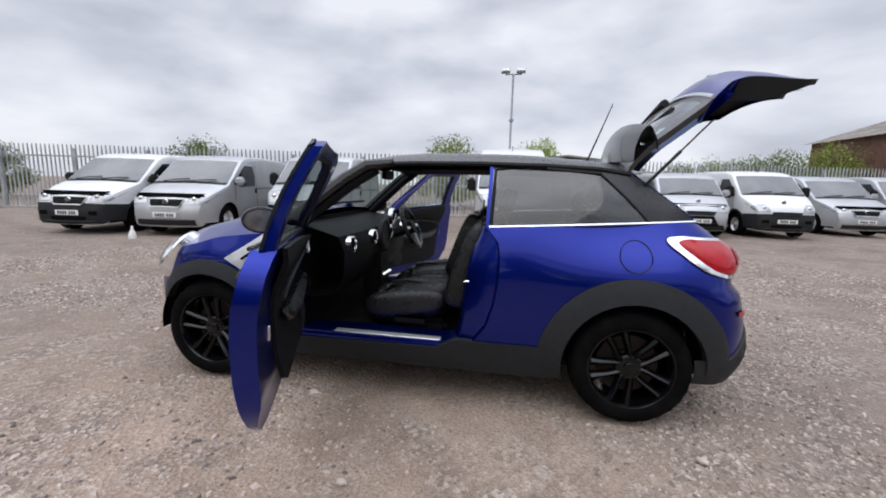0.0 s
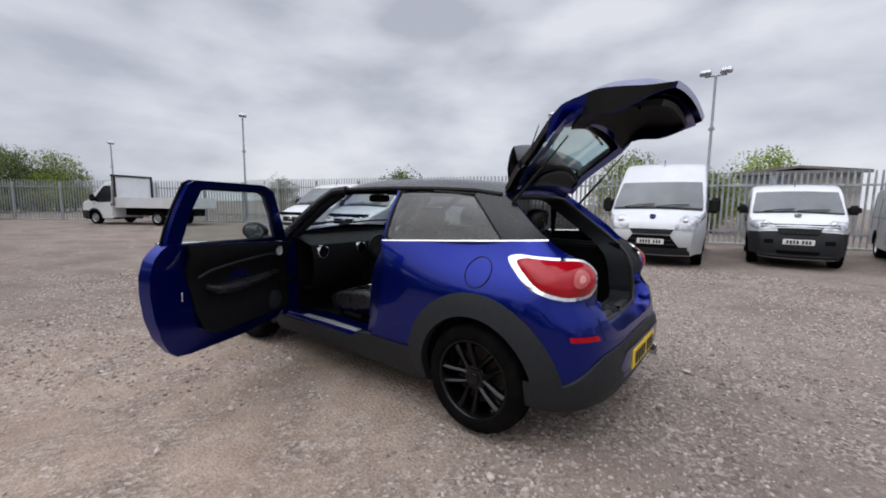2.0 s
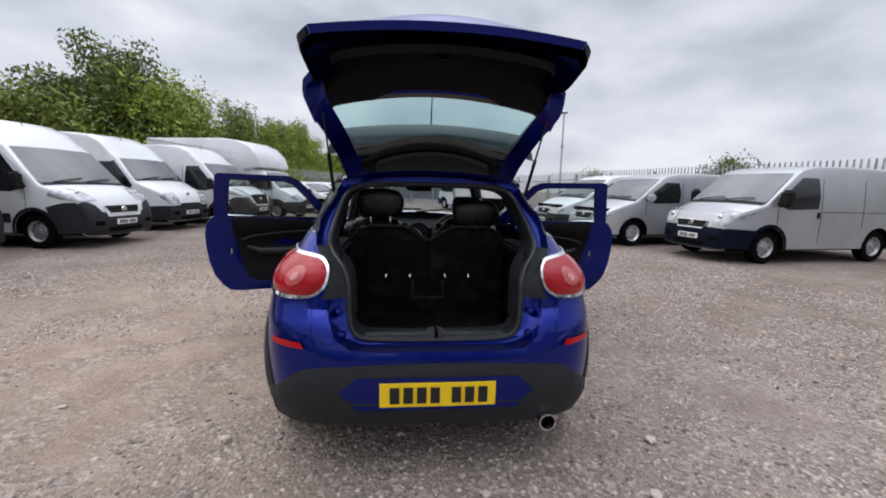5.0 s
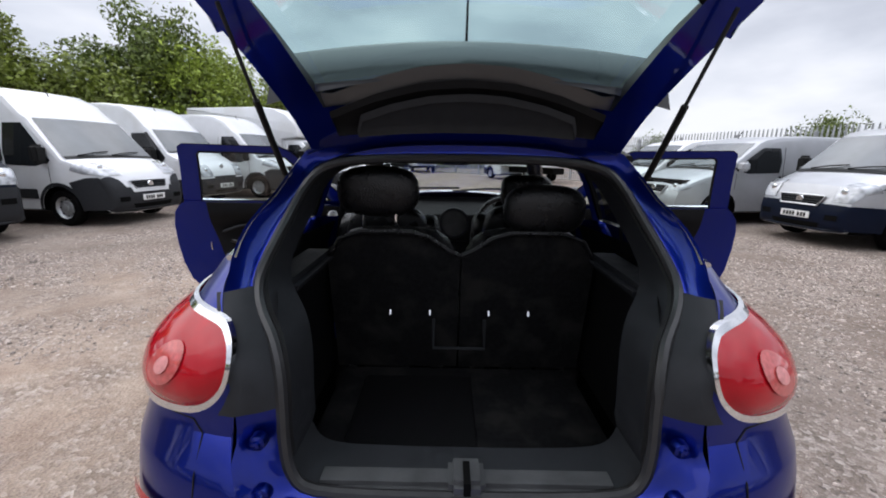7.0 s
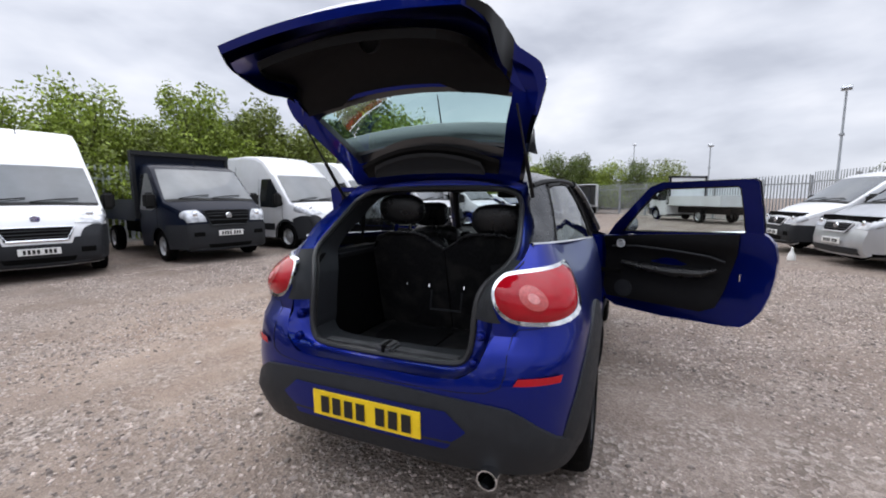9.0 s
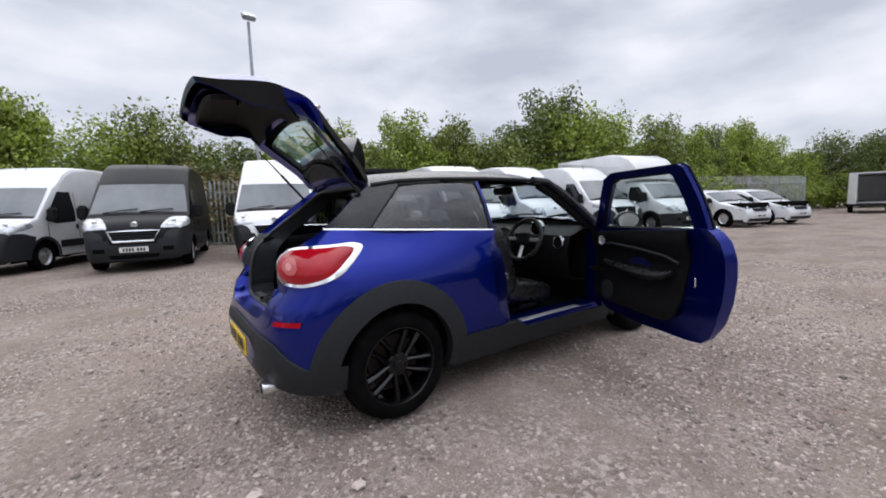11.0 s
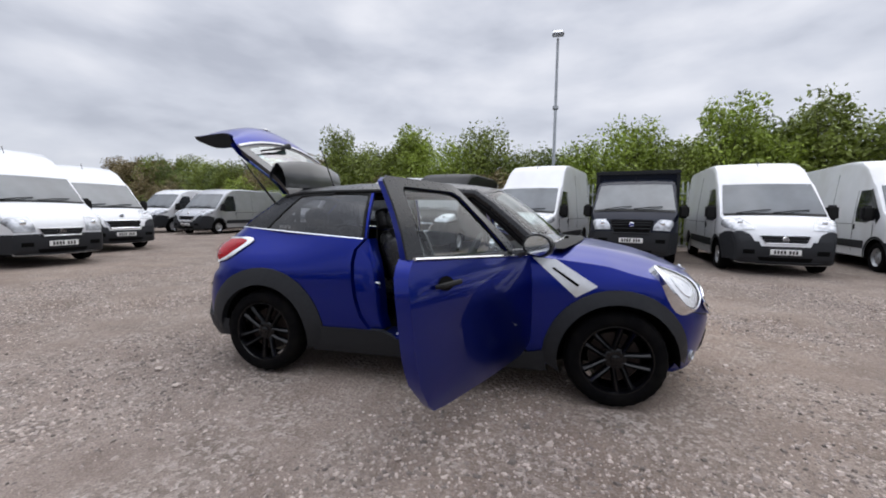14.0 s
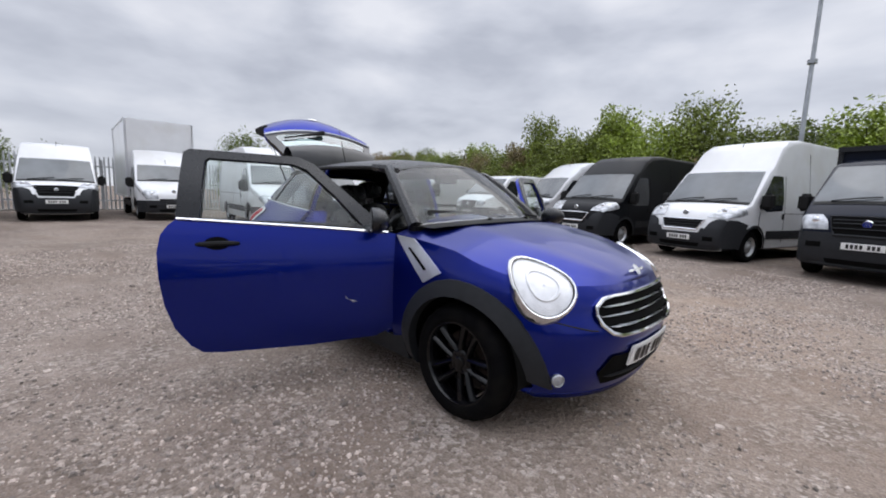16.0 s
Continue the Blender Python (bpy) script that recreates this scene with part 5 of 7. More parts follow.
R_ARCH = 0.375
for s in (1, -1):
    # front wing and the side of the front bumper
    top = [(u, shoulder(u)) for u in np.linspace(-0.73, -3.0, 26)]
    arch = circle(AXLE_F, WHEEL_R, R_ARCH + 0.02, 17, 200, -14)
    arch = [(u_of_x(x, max(0.25, z)), max(0.25, z)) for x, z in arch]
    lower_nose = [(-3.0, 0.25), (-2.6, 0.25), (u_of_x(-1.72, 0.25), 0.25)]
    wing = part("front_wing", sheet(top + lower_nose + arch + [(-0.80, 0.25), (-0.73, 0.25)], lambda u, z, s=s: skin(u, z, s), 0.05), M_BLUE, CAR)
    # wing-to-bumper shut line and clamshell line
    part("panel_gap", tube([skin(u, z, s, 0.001) for u, z in [(u, lerp_table(u, [-2.35, -1.95], [0.60, 0.655])) for u in np.linspace(-1.95, -2.38, 8)]], 0.004, 4), M_RUBBER, wing)
    part("side_marker_vent", sheet(flank([(-0.748, 0.985), (-0.90, 0.975), (-1.165, 0.81), (-1.03, 0.735)]), lambda u, z, s=s: skin(u, z, s, 0.009), 0.05, thick=0.01, inward=(0, -s, 0)), M_SILVER, wing, "silver side trim with a dark vent slot")
    part("vent_slot", sheet(flank([(-0.872, 0.918), (-0.888, 0.924), (-1.05, 0.817), (-1.036, 0.805)]), lambda u, z, s=s: skin(u, z, s, 0.012), 0.04), M_DARK, wing)
    # rear quarter
    front_edge = [(0.475, belt(0.47)), (0.545, 0.99), (0.56, 0.90), (0.555, 0.77), (0.535, 0.63), (0.495, 0.50), (0.42, 0.40)]
    jamb_x = [0.455, 0.43, 0.395, 0.37, 0.355, 0.345, 0.32]
    arch_r = circle(AXLE_R, WHEEL_R, R_ARCH + 0.03, 17, 169, 12)
    arch_r = [(u_of_x(x, z), z) for x, z in arch_r]
    tail_low = [(u, bumper_top(u)) for u in np.linspace(u_of_x(1.70, 0.42), 3.15, 14)]
    tail_edge = [(3.15, 0.635)] + [(u_of_y(y, z), z) for y, z in ((0.30, 0.635), (0.40, 0.645), (0.465, 0.69), (0.492, 0.76), (0.498, 0.90), (0.505, 0.97), (0.545, 1.03), (0.585, 1.09))] + [(u_of_x(1.625, 1.135), 1.135)]
    belt_line = [(u_of_x(x, belt(x)), belt(x)) for x in np.linspace(1.58, 0.5, 12)]
    quarter = part("rear_quarter_panel", sheet(front_edge + [(0.82, 0.40)] + arch_r + tail_low + tail_edge + belt_line, lambda u, z, s=s: skin(u, z, s), 0.05), M_BLUE, CAR)
    # door jamb behind the door
    jamb = [[skin(x, z, s), (x - 0.012, s * (half_w(x, z) - 0.035), z), (x + (j - x) * 0.85, s * (half_w(x, z) - 0.055), z), (j, s * (half_w(x, z) - 0.075), z), (j - 0.02, s * (half_w(x, z) - 0.16), z)] for (x, z), j in zip(front_edge, jamb_x)]
    part("door_jamb", grid_mesh(jamb), M_BLUE, quarter)
    part("latch_striker", tube([(0.385, s * 0.775, 0.75), (0.355, s * 0.775, 0.745), (0.355, s * 0.775, 0.715)], 0.006, 6), M_CHROME, quarter)
    part("fuel_flap" if s < 0 else "flank_seam", tube([skin(u_of_x(x, z), z, s, 0.001) for x, z in circle(1.285, 0.945, 0.083, 30)] + [skin(u_of_x(1.368, 0.945), 0.945, s, 0.001)], 0.0035, 4, caps=False) if s < 0 else tube([skin(x, 0.40, s, 0.001) for x in (0.33, 0.5, 0.8)], 0.004, 4), M_RUBBER, quarter)
    # sill cladding
    sill = [(-0.86, 0.20), (0.90, 0.20), (0.84, 0.405), (0.32, 0.405), (0.20, 0.345), (-0.74, 0.335), (-0.84, 0.36)]
    sl = part("sill_cladding", sheet(sill, lambda u, z, s=s: skin(u, z, s, 0.012 + 0.012 * smooth01((0.33 - z) / 0.1)), 0.06, thick=0.05, inward=(0, -s, 0)), M_PLAST, CAR, "matt grey-black sill cladding")
    part("sill_step", box(-0.70, 0.34, s * 0.70 - 0.115, s * 0.70 + 0.115, 0.27, 0.375, 0.02), M_BLUE, CAR)
    part("sill_plate", box(-0.46, 0.22, s * 0.765 - 0.028, s * 0.765 + 0.028, 0.372, 0.380, 0.003, 1), M_SILVER, sl, "brushed silver door sill plate")
    # wheel-arch trims
    for ax, ro, name in ((AXLE_F, 0.475, "front_arch_trim"), (AXLE_R, 0.515, "rear_arch_trim")):
        outer = circle(ax, WHEEL_R - 0.01, ro, 23, 194, -14)
        inner = circle(ax, WHEEL_R, R_ARCH, 23, -19, 199)
        if ax < 0:
            outer = [(x, z) if x > ax else (ax + (x - ax) * 0.97, z) for x, z in outer]
        pts = [(u_of_x(x, z), z) for x, z in outer + inner if z > (0.27 if (x < ax) == (ax < 0) else 0.205)]

        def lay(u, z, s=s, ax=ax, ro=ro):
            x = skin(u, z)[0]
            d = math.hypot(x - ax, z - WHEEL_R)
            t = min(1.0, max(0.0, (d - R_ARCH) / (ro - R_ARCH)))
            return skin(u, z, s, 0.004 + 0.030 * (1 - t) ** 0.6)
        tr = part(name, sheet(pts, lay, 0.045, thick=0.06, inward=(0, -s, 0)), M_PLAST, CAR, "matt grey-black wheel arch trim")
        L0, L1 = (-16, 184) if ax < 0 else (-3, 196)
        liner = [[(ax + (R_ARCH + 0.012) * math.cos(a), s * y, WHEEL_R + (R_ARCH + 0.012) * math.sin(a)) for y in (0.815, 0.70, 0.56)] for a in (radians(L0 + (L1 - L0) * k / 18) for k in range(19))]
        part("arch_liner", grid_mesh(liner), M_DARK, tr)
        wall = [[(ax + r * math.cos(a), s * 0.56, WHEEL_R + r * math.sin(a)) for r in (0.02, R_ARCH + 0.012)] for a in (radians(-20 + 220 * k / 18) for k in range(19))]
        part("arch_wall", grid_mesh(wall), M_DARK, tr)

# bonnet
BONNET = Curve([0.74, 1.1, 1.46, 1.70, 1.85, 1.945], [1.105, 1.078, 1.022, 0.948, 0.872, 0.802])
rows = []
for u in [float(q) for q in np.linspace(-0.74, -3.0, 34)]:
    x, y, z = skin(u, shoulder(u))
    zc = BONNET(-x)
    zc = max(zc, z)
    rows.append([(x + 0.0, y * t, z + (zc - z) * (1 - abs(t) ** 2.3) + 0.012 * math.exp(-((abs(t) - 0.62) / 0.10) ** 2) * smooth01((y - 0.3) / 0.3)) for t in np.linspace(-1, 1, 25)])
bonnet = part("bonnet", grid_mesh(rows), M_BLUE, CAR, sharp=180)
for s in (1, -1):
    part("washer_jet", box(-1.02, -0.99, s * 0.22 - 0.015, s * 0.22 + 0.015, 1.082, 1.098, 0.005), M_RUBBER, bonnet)
bdg = bmesh.new()
for s in (1, -1):
    box(-0.004, 0.004, s * 0.06 - 0.045, s * 0.06 + 0.045, -0.008, 0.008, 0.003, 1, bm=bdg)
b2 = bmesh.new()
bmesh.ops.create_cone(b2, cap_ends=True, segments=20, radius1=0.032, radius2=0.030, depth=0.012)
b2.transform(Matrix.Rotation(math.pi / 2, 4, "Y"))
joined(bdg, b2)
bdg.transform(pose(-1.905, 0, 0.853, 0, 35, 0))
part("badge", bdg, M_CHROME, bonnet, "plain winged chrome badge")

# headlights
for s in (1, -1):
    c, nrm = Vector((-1.664, s * 0.634, 0.764)), Vector((-0.54, s * 0.48, 0.62)).normalized()
    ax_a = Vector((0.66, s * 0.06, 0.46))
    ax_a = (ax_a - nrm * ax_a.dot(nrm)).normalized()
    ax_b = nrm.cross(ax_a)
    along = Vector((0, 0, 1)).cross(nrm).normalized()

    def ring(r, h, k=40):
        # an egg, narrower and drawn out towards the wing
        h = h + 0.028 + 0.020 * (1 - min(1.0, r) ** 2)
        flat = [ax_a * ((0.212 if math.cos(t) > 0 else 0.168) * r * math.cos(t)) + ax_b * (0.148 * r * math.sin(t) * (1 - 0.12 * math.cos(t))) for t in (2 * math.pi * i / k for i in range(k))]
        return [c + p + nrm * (h + 0.040 * (p.dot(along) / 0.16) ** 2) for p in flat]
    hl = part("headlight", grid_mesh([ring(1.03, -0.12), ring(1.02, 0.010), ring(0.97, 0.022), ring(0.93, 0.020), ring(0.91, 0.005)], closed=True), M_CHROME, CAR, "chrome-ringed oval headlight")
    part("reflector", grid_mesh([ring(0.92, 0.008), ring(0.80, 0.014), ring(0.60, 0.022), ring(0.52, 0.024), ring(0.50, 0.034), ring(0.45, 0.035), ring(0.43, 0.027), ring(0.25, 0.032), ring(0.02, 0.034)], closed=True), M_HEAD, hl)
    part("lens", grid_mesh([ring(0.93, 0.018), ring(0.75, 0.036), ring(0.5, 0.052), ring(0.25, 0.060), ring(0.02, 0.062)], closed=True), M_LENS, hl).visible_shadow = False
    part("lamp_bezel", grid_mesh([ring(0.925, 0.018), ring(0.905, 0.020), ring(0.89, 0.010)], closed=True), M_RUBBER, hl)

# grille and front bumper details


def nose_pt(y, z, off=0.0):
    s = 1 if y >= 0 else -1
    return skin(u_of_y(abs(y), z, False), z, s, off)


def nose_sheet(poly, off, step=0.05, thick=0.0):
    return sheet(poly, lambda y, z: nose_pt(y, z, off), step, thick=thick, inward=(1, 0, 0))


def nose_tube(poly, off, r, closed=True, sides=6):
    pts = [nose_pt(y, z, off) for y, z in dense(poly, 0.06)]
    return tube(pts + (pts[:1] if closed else []), r, sides, caps=not closed)


gp = [(-0.36, 0.768), (0.36, 0.768), (0.43, 0.757), (0.475, 0.725), (0.482, 0.69), (0.465, 0.64), (0.43, 0.60), (0.37, 0.582), (-0.37, 0.582), (-0.43, 0.60), (-0.465, 0.64), (-0.482, 0.69), (-0.475, 0.725), (-0.43, 0.757)]
gp = [(y, z - 0.010) for y, z in gp]
grille = part("front_grille", nose_sheet(gp, 0.010), M_DARK, CAR, "black grille with chrome bars")
part("chrome_surround", nose_tube(gp, 0.016, 0.011), M_CHROME, grille)
for zz, wd in ((0.712, 0.45), (0.665, 0.465), (0.618, 0.44)):
    part("chrome_bar", nose_tube([(-wd, zz), (wd, zz)], 0.016, 0.0085, False), M_CHROME, grille)
low = [(-0.40, 0.46), (0.40, 0.46), (0.455, 0.37), (0.40, 0.295), (-0.40, 0.295), (-0.455, 0.37)]
part("lower_intake", nose_sheet(low, 0.008), M_DARK, grille)
part("intake_bar", nose_tube([(-0.42, 0.345), (0.42, 0.345)], 0.012, 0.010, False), M_PLAST, grille)
part("front_lip", nose_tube([(-0.72, 0.245), (0.72, 0.245)], -0.028, 0.032, False, 8), M_BLUE, CAR)
pf = part("number_plate", nose_sheet([(-0.26, 0.382), (0.26, 0.382), (0.26, 0.493), (-0.26, 0.493)], 0.022, 0.08, 0.012), M_WHITEPLATE, CAR, "white front number plate")


def plate_bars(parent, lay, z0, z1):
    for y0 in (-0.215, -0.155, -0.095, -0.035, 0.06, 0.12, 0.18):
        part("bar", sheet([(y0, z0), (y0 + 0.042, z0), (y0 + 0.042, z1), (y0, z1)], lay, 0.06), M_INK, parent)


plate_bars(pf, lambda y, z: nose_pt(y, z, 0.026), 0.400, 0.475)
for s in (1, -1):
    fc = Vector(nose_pt(s * 0.625, 0.342, 0.008))
    fog = lathe([(0.033, 0.0), (0.033, 0.014), (0.029, 0.018), (0.026, 0.010), (0.002, 0.014)], 20)
    fog.transform(Matrix.Translation(fc) @ Vector((-0.8, s * 0.6, 0)).to_track_quat("Y", "Z").to_matrix().to_4x4())
    part("fog_lamp", fog, M_VHEAD, CAR, "small round fog lamp")

# rear bumper, plate, lamps
ARC_U = [float(v) for v in np.linspace(1.2, 3.15, 80)]
ARC_S = [0.0]
for u0, u1 in zip(ARC_U, ARC_U[1:]):
    ARC_S.append(ARC_S[-1] + (Vector(skin(u1, 0.95)) - Vector(skin(u0, 0.95))).length)


def arc_of(u):
    return lerp_table(u, ARC_U, ARC_S)


def u_of_arc(a):
    return lerp_table(a, ARC_S, ARC_U)


for s in (1, -1):
    low_r = [(u, bumper_top(u) + 0.01) for u in np.linspace(u_of_x(1.66, 0.40), 3.15, 14)]
    rb = part("rear_bumper", sheet(low_r + [(3.15, 0.285), (2.6, 0.28), (u_of_x(1.74, 0.255), 0.255), (u_of_x(1.66, 0.265), 0.265)], lambda u, z, s=s: skin(u, z, s, 0.012 + 0.016 * smooth01((bumper_top(u) - z) / 0.05)), 0.05, thick=0.05, inward=(-1, 0, 0)), M_PLAST, CAR, "matt grey-black lower rear bumper")
    ol = [(arc_of(u_of_x(x, 0.95)), z) for x, z in ((1.475, 1.035), (1.55, 0.955), (1.645, 0.885))] + [(arc_of(u_of_y(y, 0.95)), z) for y, z in ((0.70, 0.85), (0.62, 0.845), (0.537, 0.858), (0.496, 0.905), (0.503, 0.972), (0.545, 1.022), (0.615, 1.046))] + [(arc_of(u_of_x(x, 0.95)), z) for x, z in ((1.62, 1.058), (1.535, 1.060))]
    smooth_lamp = []
    n = len(ol)
    for i in range(n):
        p0, p1, p2, p3 = (ol[(i + k) % n] for k in (-1, 0, 1, 2))
        for t in (0, 0.25, 0.5, 0.75):
            smooth_lamp.append(tuple(0.5 * (2 * q1 + (q2 - q0) * t + (2 * q0 - 5 * q1 + 4 * q2 - q3) * t * t + (3 * q1 - q0 - 3 * q2 + q3) * t**3) for q0, q1, q2, q3 in zip(p0, p1, p2, p3)))
    cs = sum(p[0] for p in smooth_lamp) / len(smooth_lamp)
    cz = sum(p[1] for p in smooth_lamp) / len(smooth_lamp)
    lamp_in = [(cs + (a - cs) * 0.90 + 0.012, cz + (z - cz) * 0.86) for a, z in smooth_lamp]
    rim_pts = dense(lamp_in, 0.006)

    def bulge(a, z, s=s, poly=rim_pts, more=0.0):
        d = min(math.hypot(a - q[0], z - q[1]) for q in poly)
        return skin(u_of_arc(a), z, s, 0.014 + more + 0.030 * (1 - math.exp(-d / 0.03)))
    tl = part("tail_lamp", sheet(smooth_lamp, lambda a, z, s=s: skin(u_of_arc(a), z, s, 0.016), 0.03, holes=[lamp_in], thick=0.016, inward=(-1, -s * 0.15, 0)), M_CHROME, CAR, "chrome-framed red tail lamp")
    part("lens", sheet(lamp_in, bulge, 0.02), M_RED, tl, "glossy red lens")
    cl = (arc_of(u_of_y(0.635, 0.95)), 0.955)
    part("inner_ring", sheet(circle(cl[0], cl[1], 0.046, 24), lambda a, z, s=s: bulge(a, z, s, more=0.004), 0.015), M_REDCLEAR, tl, "paler round indicator lens")
    part("lamp_bulb", sheet(circle(cl[0], cl[1], 0.019, 16), lambda a, z, s=s: bulge(a, z, s, more=0.007), 0.012), M_PINK, tl, "pale bulb behind the lens")
    rf = [(u_of_x(1.82, 0.672), 0.672), (u_of_y(0.615, 0.667), 0.667), (u_of_y(0.60, 0.640), 0.640), (u_of_x(1.83, 0.645), 0.645)]
    part("reflector", sheet(rf, lambda u, z, s=s: skin(u, z, s, 0.010), 0.03), M_RED, rb, "red rear reflector")


for s in (1, -1):
    part("bumper_seam", tube([skin(u_of_y(y, z), z, s, 0.001) for y, z in ((0.735, 0.842), (0.66, 0.832), (0.60, 0.828), (0.578, 0.80), (0.572, 0.74), (0.572, 0.68), (0.555, 0.63), (0.50, 0.605), (0.40, 0.597), (0.20, 0.594), (0.0, 0.594))], 0.0017, 5), M_RUBBER, CAR)


def tail_pt(y, z, off=0.0):
    return skin(u_of_y(abs(y), z), z, 1 if y >= 0 else -1, off)


inset = [(-0.36, 0.53), (0.36, 0.53), (0.44, 0.46), (0.36, 0.375), (-0.36, 0.375), (-0.44, 0.46)]
pi_ = part("plate_recess", sheet(inset, lambda y, z: tail_pt(y, z, 0.030), 0.06), M_BLUE, CAR, "blue painted plate recess")
pr_ = part("number_plate", sheet([(-0.26, 0.397), (0.26, 0.397), (0.26, 0.508), (-0.26, 0.508)], lambda y, z: tail_pt(y, z, 0.036), 0.08, thick=0.01, inward=(-1, 0, 0)), M_YELLOW, CAR, "yellow rear number plate")
plate_bars(pr_, lambda y, z: tail_pt(y, z, 0.040), 0.415, 0.49)
ex = lathe([(0.034, -0.20), (0.041, 0.0), (0.041, 0.012), (0.035, 0.012), (0.033, -0.12), (0.002, -0.13)], 24)
ex.transform(Matrix.Translation((1.985, 0.525, 0.285)) @ Matrix.Rotation(-math.pi / 2, 4, "Z"))
part("exhaust_pipe", ex, M_CHROME, CAR, "round chrome exhaust tip")

# greenhouse
YR_X, YR_Y = [-0.40, 0.0, 0.5, 1.0, 1.28, 1.45], [0.520, 0.570, 0.585, 0.565, 0.525, 0.49]
ZR_X, ZR_Z = [-0.40, -0.1, 0.4, 1.0, 1.28, 1.45], [1.400, 1.425, 1.43, 1.418, 1.385, 1.34]

YR, ZR = Curve(YR_X, YR_Y), Curve(ZR_X, ZR_Z)
YB = Curve([-0.8, -0.3, 0.47, 1.0, 1.35, 1.5, 1.66], [0.755, 0.765, 0.752, 0.712, 0.662, 0.630, 0.578])


def upper(x, z, s=1, off=0.0):
    zb, zr = belt(x), ZR(x)
    yb = YB(x)
    yr = YR(x)
    t = (z - zb) / (zr - zb)
    return (x, s * (yb + (yr - yb) * t + 0.018 * math.sin(math.pi * min(1, max(0, t))) + off), z)


ZC_X, ZC_Z = [-0.46, -0.2, 0.1, 0.6, 1.0, 1.30], [1.472, 1.508, 1.524, 1.520, 1.495, 1.462]
ZC = Curve(ZC_X, ZC_Z)
rows = []
for x in [float(q) for q in np.linspace(-0.46, 1.30, 26)]:
    row = []
    for t in [float(q) for q in np.linspace(-1, 1, 21)]:
        xx = x + (0.12 * t * t * smooth01((0.2 - x) / 0.7) if x < 0.2 else 0.0)
        zr, yr = ZR(xx), YR(xx)
        row.append((xx, t * yr, zr + (ZC(x) - zr) * (1 - abs(t) ** 3.2)))
    rows.append(row)
roof = part("roof", grid_mesh(rows), M_ROOF, CAR, "gloss black roof", sharp=180)
part("headliner", grid_mesh([[(x, y * 0.95, z - 0.035) for x, y, z in row] for row in rows]), M_TRIM, roof)
part("aerial", tube([(1.10, 0, 1.48), (1.12, 0, 1.515), (1.255, 0, 1.885)], [0.02, 0.007, 0.003], 6), M_RUBBER, roof, "thin black whip aerial")
for s in (1, -1):
    part("roof_rail", tube([(x, s * (YR(x) + 0.0), ZR(x) + 0.004) for x in (-0.38, -0.2, 0.0, 0.4, 0.8, 1.1, 1.28)], 0.016, 6), M_RUBBER, roof)
    bp = [(0.466, belt(0.475)), (0.487, belt(0.485)), (0.49, 1.415), (0.468, 1.42), (0.468, 1.25)]
    pil = part("door_pillar", sheet(bp, lambda x, z, s=s: upper(x, z, s), 0.05, thick=0.03, inward=(0, -s, 0)), M_BLUE, CAR)
    qg = [(0.485, belt(0.49) + 0.004), (1.37, belt(1.37) + 0.004), (1.11, 1.375), (0.95, 1.395), (0.49, 1.405)]
    q = part("quarter_window", sheet(qg, lambda x, z, s=s: upper(x, z, s, 0.002), 0.08), M_TINT, CAR, "dark tinted rear side window")
    q.visible_shadow = False
    cp = [(1.37, belt(1.37) + 0.002), (1.625, 1.137), (1.50, 1.235), (1.40, 1.315), (1.30, 1.385), (1.11, 1.40), (1.11, 1.375)]
    cpp = part("rear_pillar", sheet(cp, lambda x, z, s=s: upper(x, z, s, 0.004), 0.05, thick=0.008, inward=(0, -s, 0)), M_ROOF, CAR, "gloss black rear pillar panel")
    part("pillar_seam", tube([upper(x, z, s, 0.006) for x, z in ((1.37, belt(1.37)), (1.24, 1.26), (1.11, 1.385))], 0.006, 5), M_RUBBER, cpp)
    part("window_surround", tube([upper(x, z, s, 0.003) for x, z in ((0.495, 1.085), (0.50, 1.25), (0.505, 1.405), (0.8, 1.41), (1.11, 1.39))], 0.012, 6), M_RUBBER, CAR)
    part("waist_chrome", tube([(x, s * (YB(x) + 0.012), belt(x)) for x in [float(v) for v in np.linspace(0.485, 1.625, 18)]], 0.011, 6, flat=0.7), M_CHROME, CAR, "bright chrome waistline strip")
    ap = [(-0.80, 0.715, 1.035), (-0.62, 0.66, 1.19), (-0.45, 0.605, 1.33), (-0.32, 0.555, 1.415), (-0.15, 0.56, 1.43)]
    part("windscreen_pillar", tube([(x, s * y, z) for x, y, z in ap], [0.045, 0.04, 0.038, 0.036, 0.03], 8), M_ROOF, CAR)
    part("pillar_trim", tube([(x + 0.05, s * (y - 0.045), z - 0.02) for x, y, z in ap[:-1]], 0.035, 8), M_TRIM, CAR)

# windscreen
rows = []
for v in [float(q) for q in np.linspace(0, 1, 9)]:
    row = []
    for t in [float(q) for q in np.linspace(-1, 1, 15)]:
        x0, y0, z0 = -0.99 + 0.20 * t * t, 0.70 * t, 1.085 - 0.045 * t * t
        x1, y1, z1 = -0.46 + 0.13 * t * t, 0.535 * t, 1.474 - 0.06 * t * t
        b = 0.02 * math.sin(math.pi * v)
        row.append((x0 + (x1 - x0) * v - b * 0.5, y0 + (y1 - y0) * v, z0 + (z1 - z0) * v + b))
    rows.append(row)
ws = part("windscreen", grid_mesh(rows), M_GLASS, CAR, "clear curved windscreen")
ws.visible_shadow = False
part("header_band", grid_mesh([[(x, y, z + 0.003) for x, y, z in r] for r in (rows[-1], [tuple(Vector(a).lerp(Vector(b), 0.4)) for a, b in zip(rows[-1], rows[-2])])]), M_ROOF, ws)
